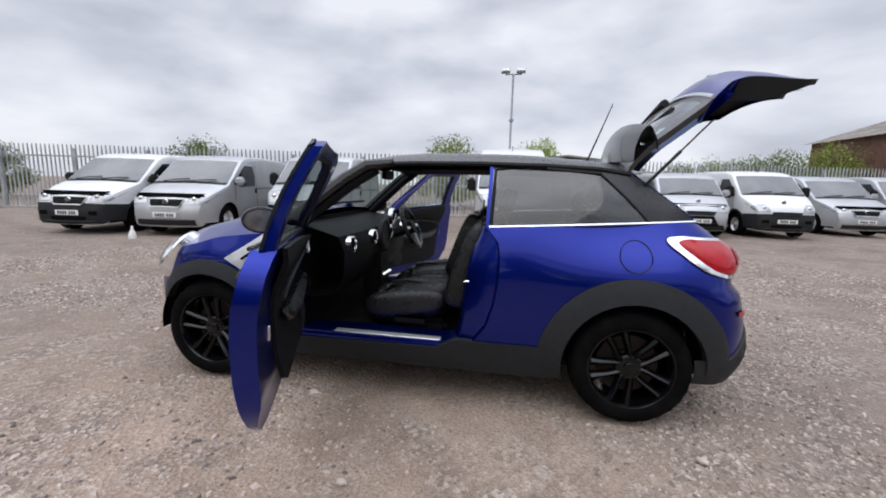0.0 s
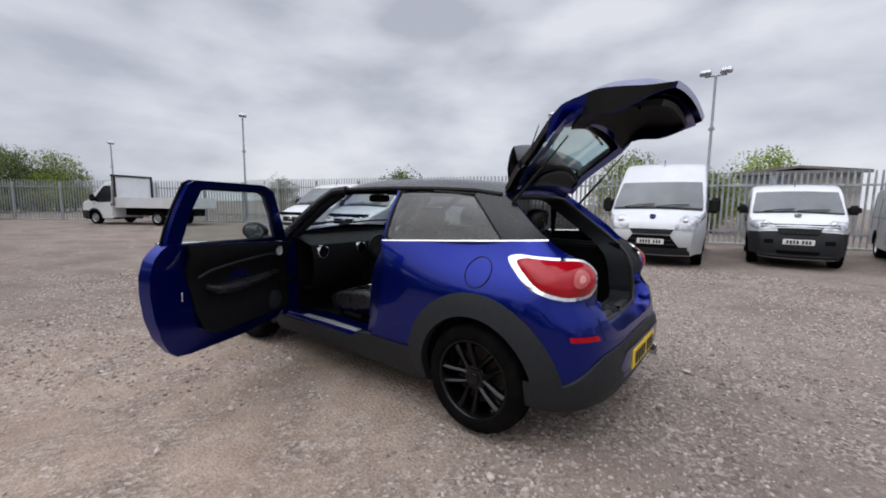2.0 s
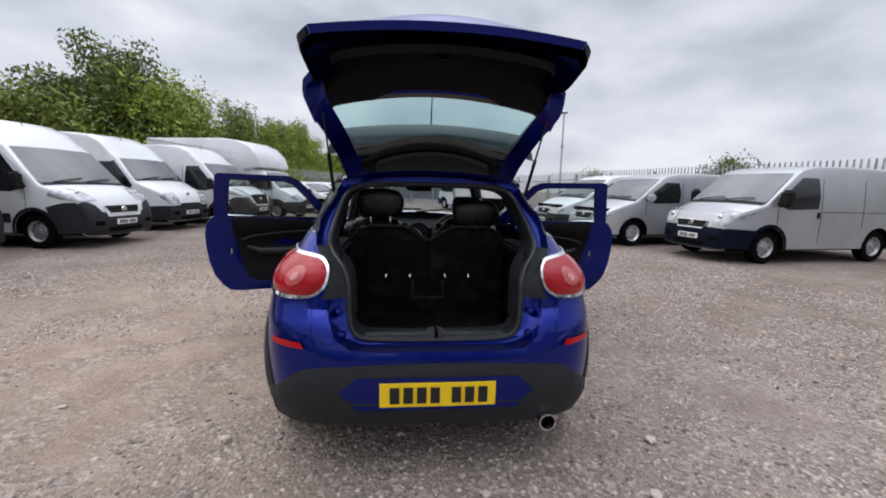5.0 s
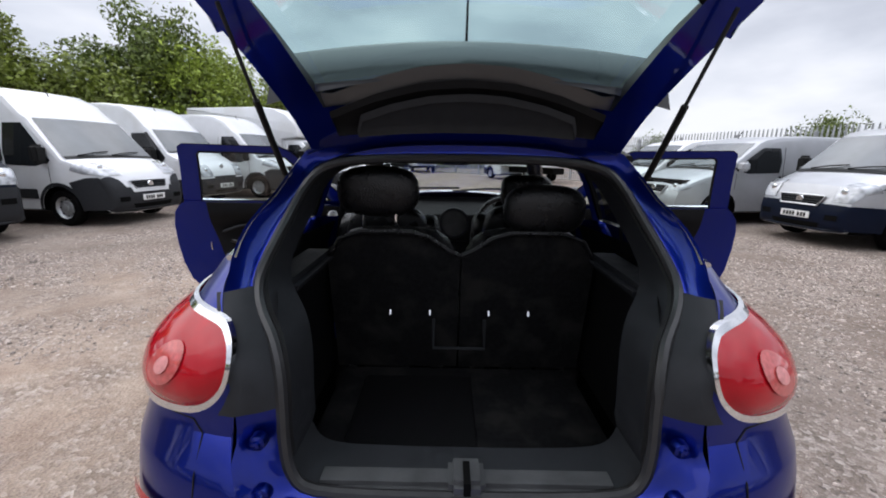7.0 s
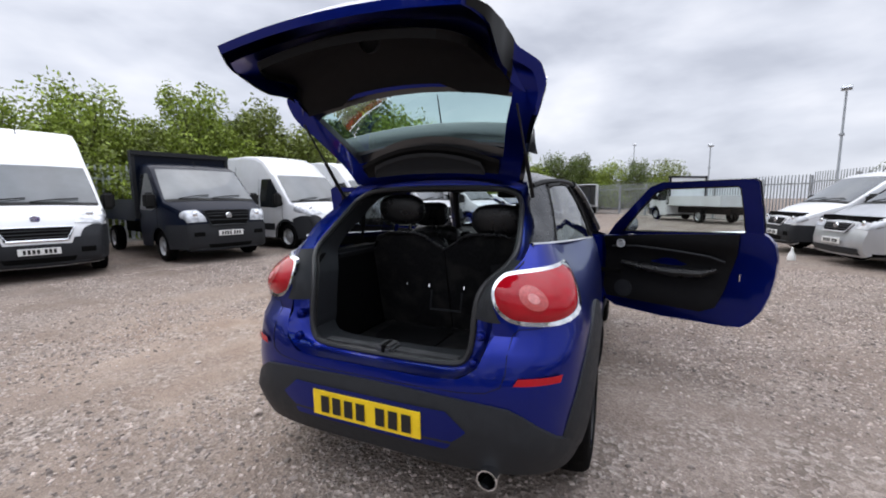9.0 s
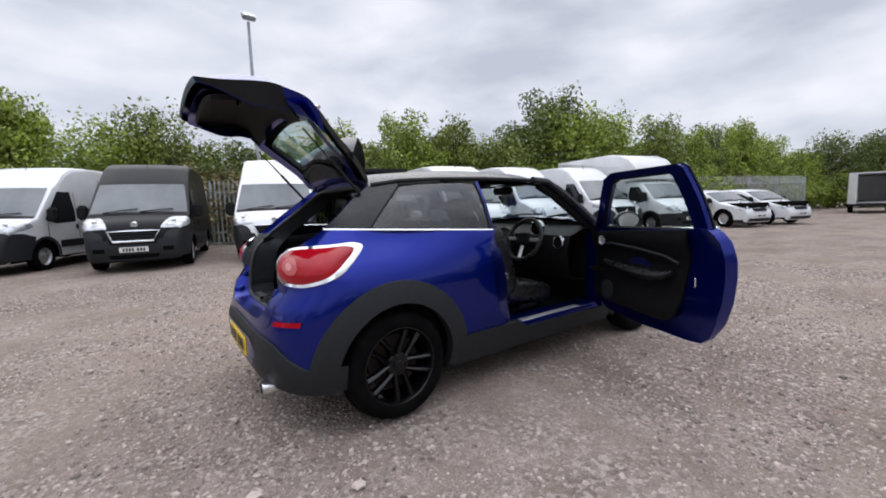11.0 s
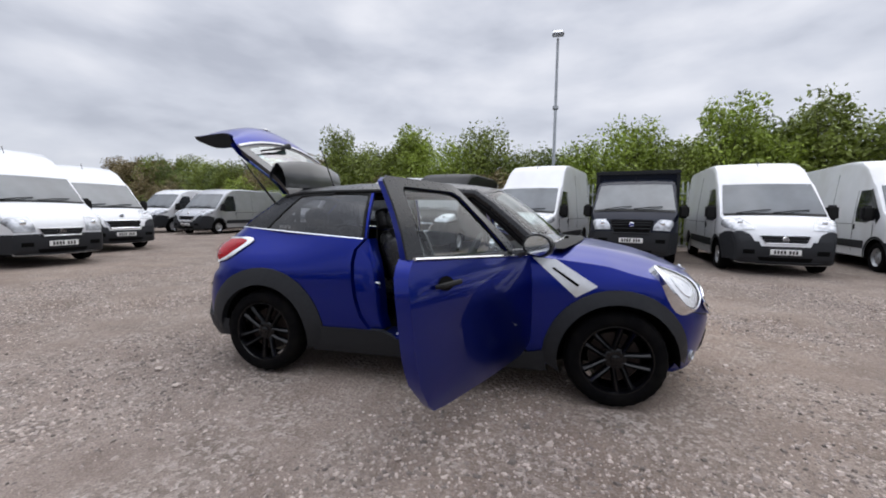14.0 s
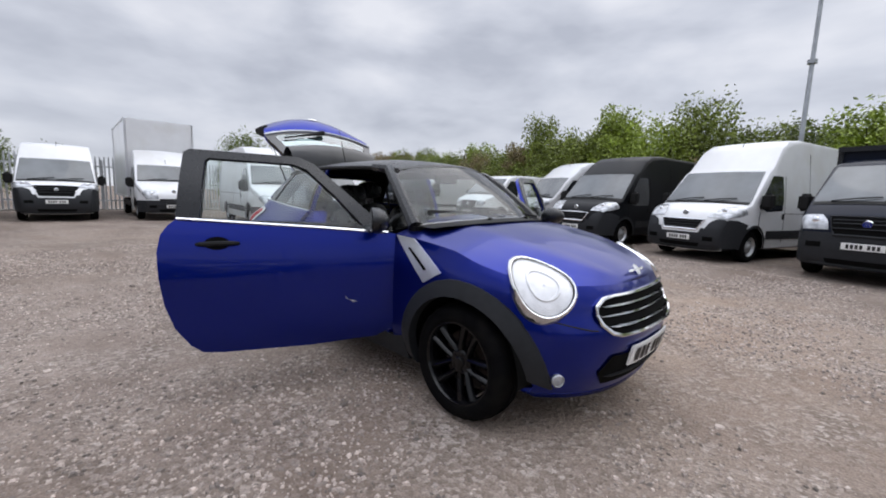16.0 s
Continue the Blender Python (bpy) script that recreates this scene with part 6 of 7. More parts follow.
part("scuttle_panel", grid_mesh([[(x - 0.16 + 0.0, y * 1.02, z - 0.012 + 0.01) for x, y, z in rows[0]], [(x + 0.02, y, z + 0.004) for x, y, z in rows[0]]]), M_RUBBER, CAR, "black plastic scuttle panel")
for y0, y1 in ((-0.55, 0.05), (0.0, 0.58)):
    part("wiper", tube([(-0.99 + 0.16 * y0 * y0 * 2, y0, 1.09), (-0.93 + 0.05, (y0 + y1) / 2, 1.125), (-0.86 + 0.12 * y1 * y1 * 2, y1, 1.13)], 0.010, 6), M_RUBBER, CAR)
part("waist_chrome", tube([(x - 0.02, y, z + 0.006) for x, y, z in rows[0]], 0.006, 5), M_CHROME, CAR)

# underbody and floor pan
part("underbody", box(-1.80, 1.80, -0.56, 0.56, 0.20, 0.32, 0.04), M_DARK, CAR)
part("floor_pan", box(-0.80, 1.12, -0.72, 0.72, 0.26, 0.33, 0.02), M_CARPET, CAR, "black carpeted floor")
part("bulkhead", box(-0.84, -0.74, -0.74, 0.74, 0.30, 1.06, 0.02), M_TRIM, CAR)
part("front_core", box(-1.80, -0.84, -0.54, 0.54, 0.28, 0.74, 0.04), M_DARK, CAR)
for s in (1, -1):
    part("front_jamb", box(-0.80, -0.715, s * 0.735 - 0.075, s * 0.735 + 0.075, 0.30, 0.985, 0.015), M_BLUE, CAR)
    part("rear_side_trim", sheet([(0.46, 0.36), (1.15, 0.40), (1.15, 1.08), (0.46, 1.05)], lambda x, z, s=s: (x, s * (0.70 - 0.06 * smooth01((z - 0.9) / 0.2)), z), 0.1), M_TRIM, CAR)


# ---- alloy wheels ----
def alloy():
    r, w = WHEEL_R, 0.215
    prof = [(0.222, 0.085), (0.232, 0.102), (0.255, 0.108), (0.300, 0.100), (0.318, 0.080), (0.326, 0.045), (r, 0.0), (0.326, -0.045), (0.318, -0.08), (0.29, -0.107), (0.22, -0.10)]
    bm = bmesh.new()
    sides = 56
    rings = []
    for rr, a in prof:
        rings.append([bm.verts.new(((rr - (0.006 if rr > 0.317 and j % 2 == 0 and abs(a) > 0.03 else 0)) * math.cos(2 * math.pi * j / sides), a, (rr - (0.006 if rr > 0.317 and j % 2 == 0 and abs(a) > 0.03 else 0)) * math.sin(2 * math.pi * j / sides))) for j in range(sides)])
    for r0, r1 in zip(rings, rings[1:]):
        for j in range(sides):
            bm.faces.new((r0[j], r0[(j + 1) % sides], r1[(j + 1) % sides], r1[j]))
    for groove in (0.02, -0.02):
        lathe([(r + 0.001, groove - 0.006), (r - 0.004, groove), (r + 0.001, groove + 0.006)], sides, bm=bm)
    tyre = mesh_of(bm, M_TYRE, sharp=50)
    rim = lathe([(0.226, 0.088), (0.231, 0.099), (0.223, 0.100), (0.214, 0.086), (0.206, 0.03), (0.205, -0.09)], 48)
    spokes = []
    for k in range(5):
        for d in (-1, 1):
            a0 = radians(72 * k + 90)
            rows = []
            for i in range(7):
                t = i / 6
                rad = 0.040 + 0.172 * t
                ang = a0 + d * (radians(8) + radians(15.5) * t + radians(4) * math.sin(math.pi * t))
                wd = 0.0205 - 0.003 * math.sin(math.pi * t) + 0.004 * t
                y = 0.058 + 0.020 * math.sin(math.pi * 0.5 * t) + 0.006 * t
                cx, cz = rad * math.cos(ang), rad * math.sin(ang)
                tx, tz = -math.sin(ang), math.cos(ang)
                rows.append([(cx - tx * wd, y - 0.030, cz - tz * wd), (cx - tx * wd * 0.75, y - 0.004, cz - tz * wd * 0.75), (cx, y + 0.006, cz), (cx + tx * wd * 0.75, y - 0.004, cz + tz * wd * 0.75), (cx + tx * wd, y - 0.030, cz + tz * wd)])
            spokes.append(mesh_of(grid_mesh(rows), M_RIM, sharp=50))
    hub = lathe([(0.075, 0.02), (0.072, 0.058), (0.060, 0.066), (0.034, 0.066), (0.032, 0.076), (0.025, 0.080), (0.002, 0.081)], 30)
    disc = lathe([(0.165, -0.02), (0.165, 0.0), (0.09, 0.0), (0.085, 0.02), (0.002, 0.02)], 40)
    bolts = []
    for k in range(5):
        a = radians(72 * k + 54)
        b = lathe([(0.011, 0.055), (0.011, 0.070), (0.001, 0.072)], 8)
        b.transform(Matrix.Translation((0.052 * math.cos(a), 0, 0.052 * math.sin(a))))
        bolts.append(mesh_of(b, M_RIM))
    return tyre, mesh_of(rim, M_RIM), spokes, mesh_of(hub, M_RIM), mesh_of(disc, M_DISC), bolts


TYRE, RIM, SPOKES, HUB, DISC, BOLTS = alloy()
for ax in (AXLE_F, AXLE_R):
    for s in (1, -1):
        t = part("wheel", TYRE, None, CAR, "black alloy wheel with low-profile tyre")
        spin = {(-1, 1): 17, (-1, -1): 40, (1, 1): 8, (1, -1): -12}[(1 if ax > 0 else -1, s)]
        t.matrix_local = Matrix.Translation((ax, s * (0.752 if ax > 0 else 0.742), WHEEL_R)) @ Matrix.Rotation(0 if s > 0 else math.pi, 4, "Z") @ Matrix.Rotation(radians(spin), 4, "Y")
        part("rim", RIM, None, t)
        for m in SPOKES:
            part("spoke", m, None, t)
        part("hub_cap", HUB, None, t)
        part("brake_disc", DISC, None, t)
        for m in BOLTS:
            part("wheel_bolt", m, None, t)


# ---- doors ----
HINGE_X, HINGE_Y, DOOR_OPEN = -0.72, 0.80, 67.0


def car_door(s):
    low = [(-0.712, 0.99), (-0.72, 0.50), (-0.69, 0.40), (-0.60, 0.345), (-0.2, 0.325), (0.26, 0.335), (0.36, 0.348), (0.415, 0.395), (0.483, 0.50), (0.523, 0.63), (0.543, 0.77), (0.548, 0.90), (0.533, 0.99), (0.50, 1.04), (0.465, belt(0.465))]
    belt_pts = [(x, lerp_table(x, [-0.712, -0.3, 0.465], [0.99, 1.022, belt(0.465)])) for x in (0.25, 0.0, -0.25, -0.5)]
    depth = lambda z: 0.022 + 0.060 * smooth01((z - 0.34) / 0.22)
    d = part("door", sheet(low + belt_pts, lambda u, z: skin(u, z, s, 0.003), 0.05, thick=lambda v: depth(v.z) + 0.003, inward=(0, -s, 0)), M_BLUE, CAR, "blue door standing open")
    sw = -s * DOOR_OPEN
    hinge = Matrix.Translation((HINGE_X, s * HINGE_Y, 0))
    d.matrix_local = hinge @ Matrix.Rotation(radians(s * DOOR_OPEN), 4, "Z") @ hinge.inverted()

    def shrink(poly, k):
        cx, cz = sum(p[0] for p in poly) / len(poly), sum(p[1] for p in poly) / len(poly)
        return [(cx + (x - cx) * k, cz + (z - cz) * k) for x, z in poly]
    part("inner_shell", sheet(low + belt_pts, lambda u, z: skin(u, z, s, -depth(z)), 0.08), M_BLUE, d)
    card = [(-0.67, 0.985), (-0.685, 0.52), (-0.65, 0.44), (0.10, 0.43), (0.20, 0.48), (0.25, 0.62), (0.28, 0.75), (0.32, 0.90), (0.335, 1.055), (-0.2, 1.03)]
    cd = part("door_card", sheet(card, lambda u, z: skin(u, z, s, -0.098 - 0.035 * math.exp(-((z - 0.97) / 0.06) ** 2) - 0.014 * math.exp(-((z - 0.5) / 0.08) ** 2) + 0.02 * math.exp(-(((z - 0.80) / 0.06) ** 2 + ((u + 0.15) / 0.3) ** 2))), 0.04, thick=0.02, inward=(0, s, 0)), M_TRIM, d, "black moulded door card")
    arm = tube([skin(x, z, s, -0.125) for x, z in ((-0.52, 0.765), (-0.35, 0.74), (-0.10, 0.725), (0.10, 0.735), (0.20, 0.775))], [0.018, 0.032, 0.040, 0.034, 0.014], 8)
    part("armrest", arm, M_LEATHER, d)
    part("pull_trim", tube([skin(x, z, s, -0.122) for x, z in ((-0.60, 0.90), (-0.40, 0.915), (-0.1, 0.90), (0.15, 0.875), (0.25, 0.84))], 0.010, 6), M_PLAST, d)
    rr = lathe([(0.036, 0.0), (0.038, 0.010), (0.030, 0.013), (0.027, 0.005), (0.002, 0.005)], 20)
    rr.transform(Matrix.Translation(skin(-0.52, 0.93, s, -0.128)) @ Matrix.Rotation(0 if s < 0 else math.pi, 4, "Z"))
    part("door_release_ring", rr, M_SILVER, d, "round silver-ringed door release")
    sp = lathe([(0.075, 0.0), (0.078, 0.01), (0.06, 0.014), (0.002, 0.010)], 24)
    sp.transform(Matrix.Translation(skin(-0.50, 0.53, s, -0.108)) @ Matrix.Rotation(0 if s < 0 else math.pi, 4, "Z"))
    part("speaker_grille", sp, M_PLAST, d)
    frame_out = [(-0.66, 1.0), (-0.58, 1.10), (-0.40, 1.265), (-0.25, 1.405), (-0.16, 1.442), (0.42, 1.450), (0.45, 1.43), (0.475, belt(0.465))]
    frame_in = [(-0.52, 1.035), (-0.36, 1.215), (-0.20, 1.368), (-0.12, 1.396), (0.325, 1.404), (0.345, 1.385), (0.365, belt(0.36) - 0.005)]
    fr = part("window_frame", sheet(frame_out, lambda x, z: upper(x, z, s, 0.004), 0.05, holes=[frame_in], thick=0.012, inward=(0, -s, 0)), M_ROOF, d, "gloss black outer window frame")
    part("inner_frame", sheet([(x + (0.012 if x < 0 else -0.006), z - 0.006 if z > 1.2 else z) for x, z in frame_out], lambda x, z: upper(x, z, s, -0.046), 0.05, holes=[frame_in], thick=0.038, inward=(0, s, 0)), M_BLUE, d)
    part("window_seal", tube([upper(x, z, s, -0.03) for x, z in dense(frame_in, 0.06)] + [upper(*frame_in[0], s, -0.03)], 0.012, 6, caps=False), M_RUBBER, d)
    g = part("window_glass", sheet([(x * 1.0, z) for x, z in frame_in], lambda x, z: upper(x, z, s, -0.016), 0.12), M_GLASS, d, "clear door window")
    g.visible_shadow = False
    part("waist_chrome", tube([skin(x, z + 0.004, s, 0.008) for x, z in [(-0.66, 0.995)] + belt_pts[::-1] + [(0.462, belt(0.465))]], 0.012, 6, flat=0.7), M_CHROME, d, "bright chrome waistline strip")
    hb = tube([skin(0.17, 0.945, s, 0.012), skin(0.20, 0.948, s, 0.036), skin(0.27, 0.948, s, 0.040), skin(0.345, 0.945, s, 0.034), skin(0.37, 0.942, s, 0.012)], [0.009, 0.013, 0.014, 0.013, 0.009], 8)
    part("door_handle", hb, M_RUBBER, d, "black door handle")
    rec = sheet(circle(0.275, 0.945, 0.062, 20, ry=0.035), lambda u, z: skin(u, z, s, 0.006 - 0.0), 0.04)
    part("handle_recess", rec, M_DARK, d)
    mc = Vector(skin(-0.55, 1.035, s, 0.0))
    mm = bmesh.new()
    bmesh.ops.create_uvsphere(mm, u_segments=20, v_segments=12, radius=1)
    for v in mm.verts:
        if v.co.x > 0.25:
            v.co.x = 0.25
    mm.transform(Matrix.Translation(mc + Vector((0, s * 0.145, 0.045))) @ Matrix.Rotation(radians(s * -8), 4, "Z") @ Matrix.Diagonal((0.085, 0.108, 0.076, 1)))
    part("door_mirror", mm, M_ROOF, d, "rounded black door mirror")
    mg = lathe([(0.066, 0.003), (0.002, 0.003)], 24)
    mg.transform(Matrix.Translation(mc + Vector((0.022, s * 0.145, 0.045))) @ Matrix.Rotation(radians(s * -8), 4, "Z") @ Matrix.Diagonal((1, 1.32, 0.92, 1)) @ Matrix.Rotation(-math.pi / 2, 4, "Z"))
    part("mirror_glass", mg, M_CHROME, d, "silvered mirror glass")
    part("mirror_stalk", tube([mc + Vector((0.0, -s * 0.02, -0.02)), mc + Vector((-0.01, s * 0.06, 0.0))], [0.035, 0.022], 8), M_ROOF, d)
    part("door_badge", sheet([(-0.47, 0.582), (-0.44, 0.582), (-0.385, 0.622), (-0.405, 0.603), (-0.44, 0.592)], lambda u, z: skin(u, z, s, 0.007), 0.04), M_SILVER, d)
    part("door_latch", box(0.332, 0.342, s * 0.775 - 0.02, s * 0.775 + 0.02, 0.70, 0.76, 0.004, 1), M_CHROME, d)
    part("check_strap", box(-0.70, -0.52, s * 0.70 - 0.012, s * 0.70 + 0.012, 0.66, 0.70, 0.005), M_DARK, d)


car_door(1), car_door(-1)

# ---- tailgate ----
HA = list(range(10))
H_X, H_Z = [1.27, 1.42, 1.575, 1.73, 1.805, 1.885, 1.930, 1.935, 1.91, 1.87], [1.468, 1.385, 1.265, 1.150, 1.105, 1.03, 0.93, 0.81, 0.70, 0.61]
H_W, H_K = [0.49, 0.53, 0.58, 0.645, 0.635, 0.555, 0.545, 0.555, 0.555, 0.50], [0.03, 0.05, 0.075, 0.10, 0.11, 0.12, 0.13, 0.13, 0.10, 0.035]

HX, HZ, HWD, HK = (Curve(HA, v) for v in (H_X, H_Z, H_W, H_K))


def hatch_pt(a, t, off=0.0):
    def raw(a):
        return HX(a), HZ(a)
    x, z = raw(a)
    x0, z0 = raw(max(0, a - 0.4))
    x1, z1 = raw(min(9, a + 0.4))
    d = math.hypot(x1 - x0, z1 - z0)
    nx, nz = -(z1 - z0) / d, (x1 - x0) / d
    k = HK(a)
    return (x - k * t * t + nx * off, t * HWD(a) * (1 + off * 0.4), z + nz * off - 0.03 * t * t * max(0.0, 1 - a / 3))


def hatch_sheet(poly, off, step=0.15, holes=(), thick=0.0):
    return sheet(poly, lambda a, t: hatch_pt(a, t * 0.25, off), step, holes=holes, thick=thick, inward=lambda v: (v.x - 0.5, v.y * 0.72, v.z + 0.10 - 0.3 * max(0.0, v.z - 1.15)))


PIVOT = Matrix.Translation((1.26, 0, 1.462))
TOPEN = Matrix.Identity(4)
g_poly = [(0.92, -3.0), (1.12, -2.0), (1.25, -1.0), (1.29, 0.0), (1.25, 1.0), (1.12, 2.0), (0.92, 3.0), (0.98, 3.25), (2.75, 3.45), (2.85, 3.2), (2.85, -3.2), (2.75, -3.45), (0.98, -3.25)]
tg = part("tailgate", hatch_sheet([(3.0, -4), (3.0, 4), (9, 4), (9, -4)], 0.0, 0.18, thick=lambda v: 0.018 if v.z > 1.08 and abs(v.y) < 0.60 else 0.03 + 0.10 * smooth01((v.z - 0.62) / 0.25)), M_BLUE, CAR, "blue tailgate raised open")
TG_M = PIVOT @ Matrix.Rotation(radians(-82), 4, "Y") @ PIVOT.inverted()
tg.matrix_local = TG_M
part("glass_frame", hatch_sheet([(0, -4), (0, 4), (3.0, 4), (3.0, -4)], 0.0, 0.18, holes=[g_poly], thick=0.06), M_BLACKGLASS, tg, "gloss black tailgate glass surround")
gg = part("rear_window", hatch_sheet(g_poly, -0.004, 0.3), M_REARGLASS, tg, "heated rear window glass")
gg.visible_shadow = False
part("inner_frame", hatch_sheet([(0.05, -3.95), (0.05, 3.95), (3.2, 3.95), (8.9, 3.95), (8.9, -3.95), (3.2, -3.95)], -0.062, 0.2, holes=[[(0.9, t) for t in (-3.2, -1.5, 0, 1.5, 3.2)] + [(2.8, 3.3), (2.8, -3.3)]]), M_BLUE, tg)
part("lower_trim", hatch_sheet([(3.05, -3.3), (2.95, -2.0), (3.25, -1.4), (3.25, 1.4), (2.95, 2.0), (3.05, 3.3), (4.2, 3.5), (7.5, 3.4), (8.6, 3.0), (8.6, -3.0), (7.5, -3.4), (4.2, -3.5)], -0.085, 0.2, thick=0.03), M_TRIM, tg, "black moulded tailgate lining")
part("upper_trim", hatch_sheet([(0.46, -3.1), (0.43, 0.0), (0.46, 3.1), (0.85, 3.1), (1.10, 2.0), (1.24, 1.0), (1.28, 0), (1.24, -1.0), (1.10, -2.0), (0.85, -3.1)], -0.075, 0.12, thick=0.02), M_TRIM, tg, "black spoiler lining with brake light")
part("brake_light", hatch_sheet([(0.50, -2.6), (0.48, 0), (0.50, 2.6), (0.82, 2.4), (0.98, 1.7), (1.10, 0.8), (1.13, 0), (1.10, -0.8), (0.98, -1.7), (0.82, -2.4)], -0.100, 0.12, thick=0.02), M_PLAST, tg)
SPOIL = [(1.272, 1.470), (1.36, 1.482), (1.45, 1.474), (1.505, 1.456), (1.528, 1.440), (1.522, 1.424), (1.47, 1.385), (1.43, 1.375)]
sp_rows = [[(x - 0.06 * t * t * k / 5, t * (0.49 + 0.012 * k), z - 0.045 * t * t) for t in [float(v) for v in np.linspace(-1, 1, 19)]] for k, (x, z) in enumerate(SPOIL)]
for s in (1, -1):
    # added black strip: shade on the turned-under blue edge, put in as colour
    part("edge_shade", grid_mesh([[tuple(Vector(hatch_pt(q, s, 0.0)) + Vector((dx + 0.002, s * (0.004 - 0.28 * -dx * 0.55), 0.2 * -dx))) for dx in (-0.004, *(-k * (0.03 + 0.10 * smooth01((HZ(q) - 0.62) / 0.25)) for k in (0.5, 0.97)))] for q in [float(v) for v in np.linspace(5.3, 8.9, 14)]]), M_RUBBER, tg, "black strip standing for shade along the tailgate edge")
part("spoiler", grid_mesh(sp_rows), M_BLACKGLASS, tg, "black roof spoiler")
part("chrome_strip", tube([hatch_pt(3.1, t, 0.008) for t in [float(v) for v in np.linspace(-1, 1, 17)]], 0.011, 6), M_CHROME, tg)
part("number_badge", tube([hatch_pt(5.6, t, 0.004) for t in (-0.11, 0, 0.11)], [0.006, 0.014, 0.006], 8), M_CHROME, tg)
part("rear_wiper", tube([hatch_pt(2.8, 0.0, 0.035), hatch_pt(2.55, 0.3, 0.03), hatch_pt(2.45, 0.75, 0.02)], [0.03, 0.012, 0.008], 6), M_RUBBER, tg)
lk = lathe([(0.045, 0), (0.045, 0.02), (0.03, 0.025), (0.002, 0.025)], 16, "z")
lk.transform(Matrix.Translation(hatch_pt(6.3, 0.0, -0.10)))
part("boot_light", lk, M_PLAST, tg)
BS_X = Curve([0.6, 0.66, 0.72, 0.80, 0.9], [1.905, 1.903, 1.892, 1.858, 1.848])
for s in (1, -1):
    pt = Vector(hatch_pt(2.75, s * 0.89, -0.115))
    hp = TG_M @ pt
    lowp = Vector((1.365, s * 0.548, 1.335))
    st = part("gas_strut", tube([lowp, lowp.lerp(hp, 0.52)], 0.0095, 8), M_RUBBER, CAR, "black gas strut holding the tailgate")
    part("strut_rod", tube([lowp.lerp(hp, 0.52), hp], 0.005, 8), M_PLAST, st)
    for a in (0.05,):
        part("tailgate_hinge", box(1.20, 1.31, s * 0.26 - 0.03, s * 0.26 + 0.03, 1.435, 1.475, 0.008), M_ROOF, CAR)
    bs = lathe([(0.019, -0.012), (0.019, 0), (0.017, 0.009), (0.010, 0.012), (0.009, 0.018), (0.002, 0.020)], 14)
    for yy, zz in ((0.432, 0.788), (0.415, 0.690)):
        b3 = bs.copy()
        b3.transform(Matrix.Translation((BS_X(zz), s * (yy + 0.022), zz)) @ Matrix.Rotation(-math.pi / 2, 4, "Z"))
        part("bump_stop", b3, M_BLUE, CAR)
    bs.free()

# boot aperture
APER_RAW = [(0.0, 1.388, 1.275), (0.28, 1.383, 1.28), (0.42, 1.364, 1.295), (0.485, 1.315, 1.335), (0.515, 1.21, 1.465), (0.532, 1.10, 1.61), (0.505, 1.04, 1.69), (0.45, 0.985, 1.76), (0.424, 0.93, 1.80), (0.414, 0.85, 1.822), (0.410, 0.76, 1.835), (0.392, 0.69, 1.845), (0.34, 0.655, 1.85), (0.17, 0.646, 1.852), (0.0, 0.645, 1.852)]


def rounded(pts, n=3):
    """A smooth open line through the points."""
    out = []
    for i in range(len(pts) - 1):
        p0, p1, p2, p3 = pts[max(0, i - 1)], pts[i], pts[i + 1], pts[min(len(pts) - 1, i + 2)]
        for t in (k / n for k in range(n)):
            out.append(tuple(0.5 * (2 * b + (c - a) * t + (2 * a - 5 * b + 4 * c - d) * t * t + (3 * b - a - 3 * c + d) * t**3) for a, b, c, d in zip(p0, p1, p2, p3)))
    return out + [pts[-1]]


SMOOTH = rounded(APER_RAW)
APER, AP_X = [(y, z) for y, z, x in SMOOTH], [x for y, z, x in SMOOTH]
RING_Z, RING_Y, RING_X = (list(reversed([p[k] for p in APER_RAW[3:12]])) for k in (1, 0, 2))


def aper(k, inset=0.0, dx=0.0):
    y, z = APER[k]
    inset = inset * (1.0 if z > 0.72 else 0.15)
    cy, cz = 0.0, 1.02
    d = math.hypot(y, z - cz)
    return (AP_X[k] + dx, y - inset * y / d, z - inset * (z - cz) / d)


loop_r = [aper(k) for k in range(len(APER))]
full = [(x, y, z) for x, y, z in loop_r] + [(x, -y, z) for x, y, z in loop_r[-2:0:-1]]
inn = [aper(k, 0.016, -0.02) for k in range(len(APER))]
full_in = inn + [(x, -y, z) for x, y, z in inn[-2:0:-1]]
deep = [aper(k, 0.022, -0.16) for k in range(len(APER))]
full_deep = deep + [(x, -y, z) for x, y, z in deep[-2:0:-1]]


def outer_edge(k):
    y, z = APER[k]
    if z > 1.345:
        return (1.288, y * 1.12, 1.458 - 0.25 * y * y)
    if z > 1.11:
        px = lerp_table(z, [1.137, 1.235, 1.315, 1.385], [1.625, 1.50, 1.40, 1.30])
        return (px + 0.010, upper(px, z)[1] + 0.004, z)
    if z > 0.66:
        return tuple(tail_pt(lerp_table(z, [0.66, 0.70, 0.76, 0.90, 0.97, 1.03, 1.09], [0.42, 0.465, 0.492, 0.498, 0.505, 0.545, 0.585]) + 0.004, z, -0.004))
    return tuple(tail_pt(min(0.42, y * 1.05), 0.634, -0.004))


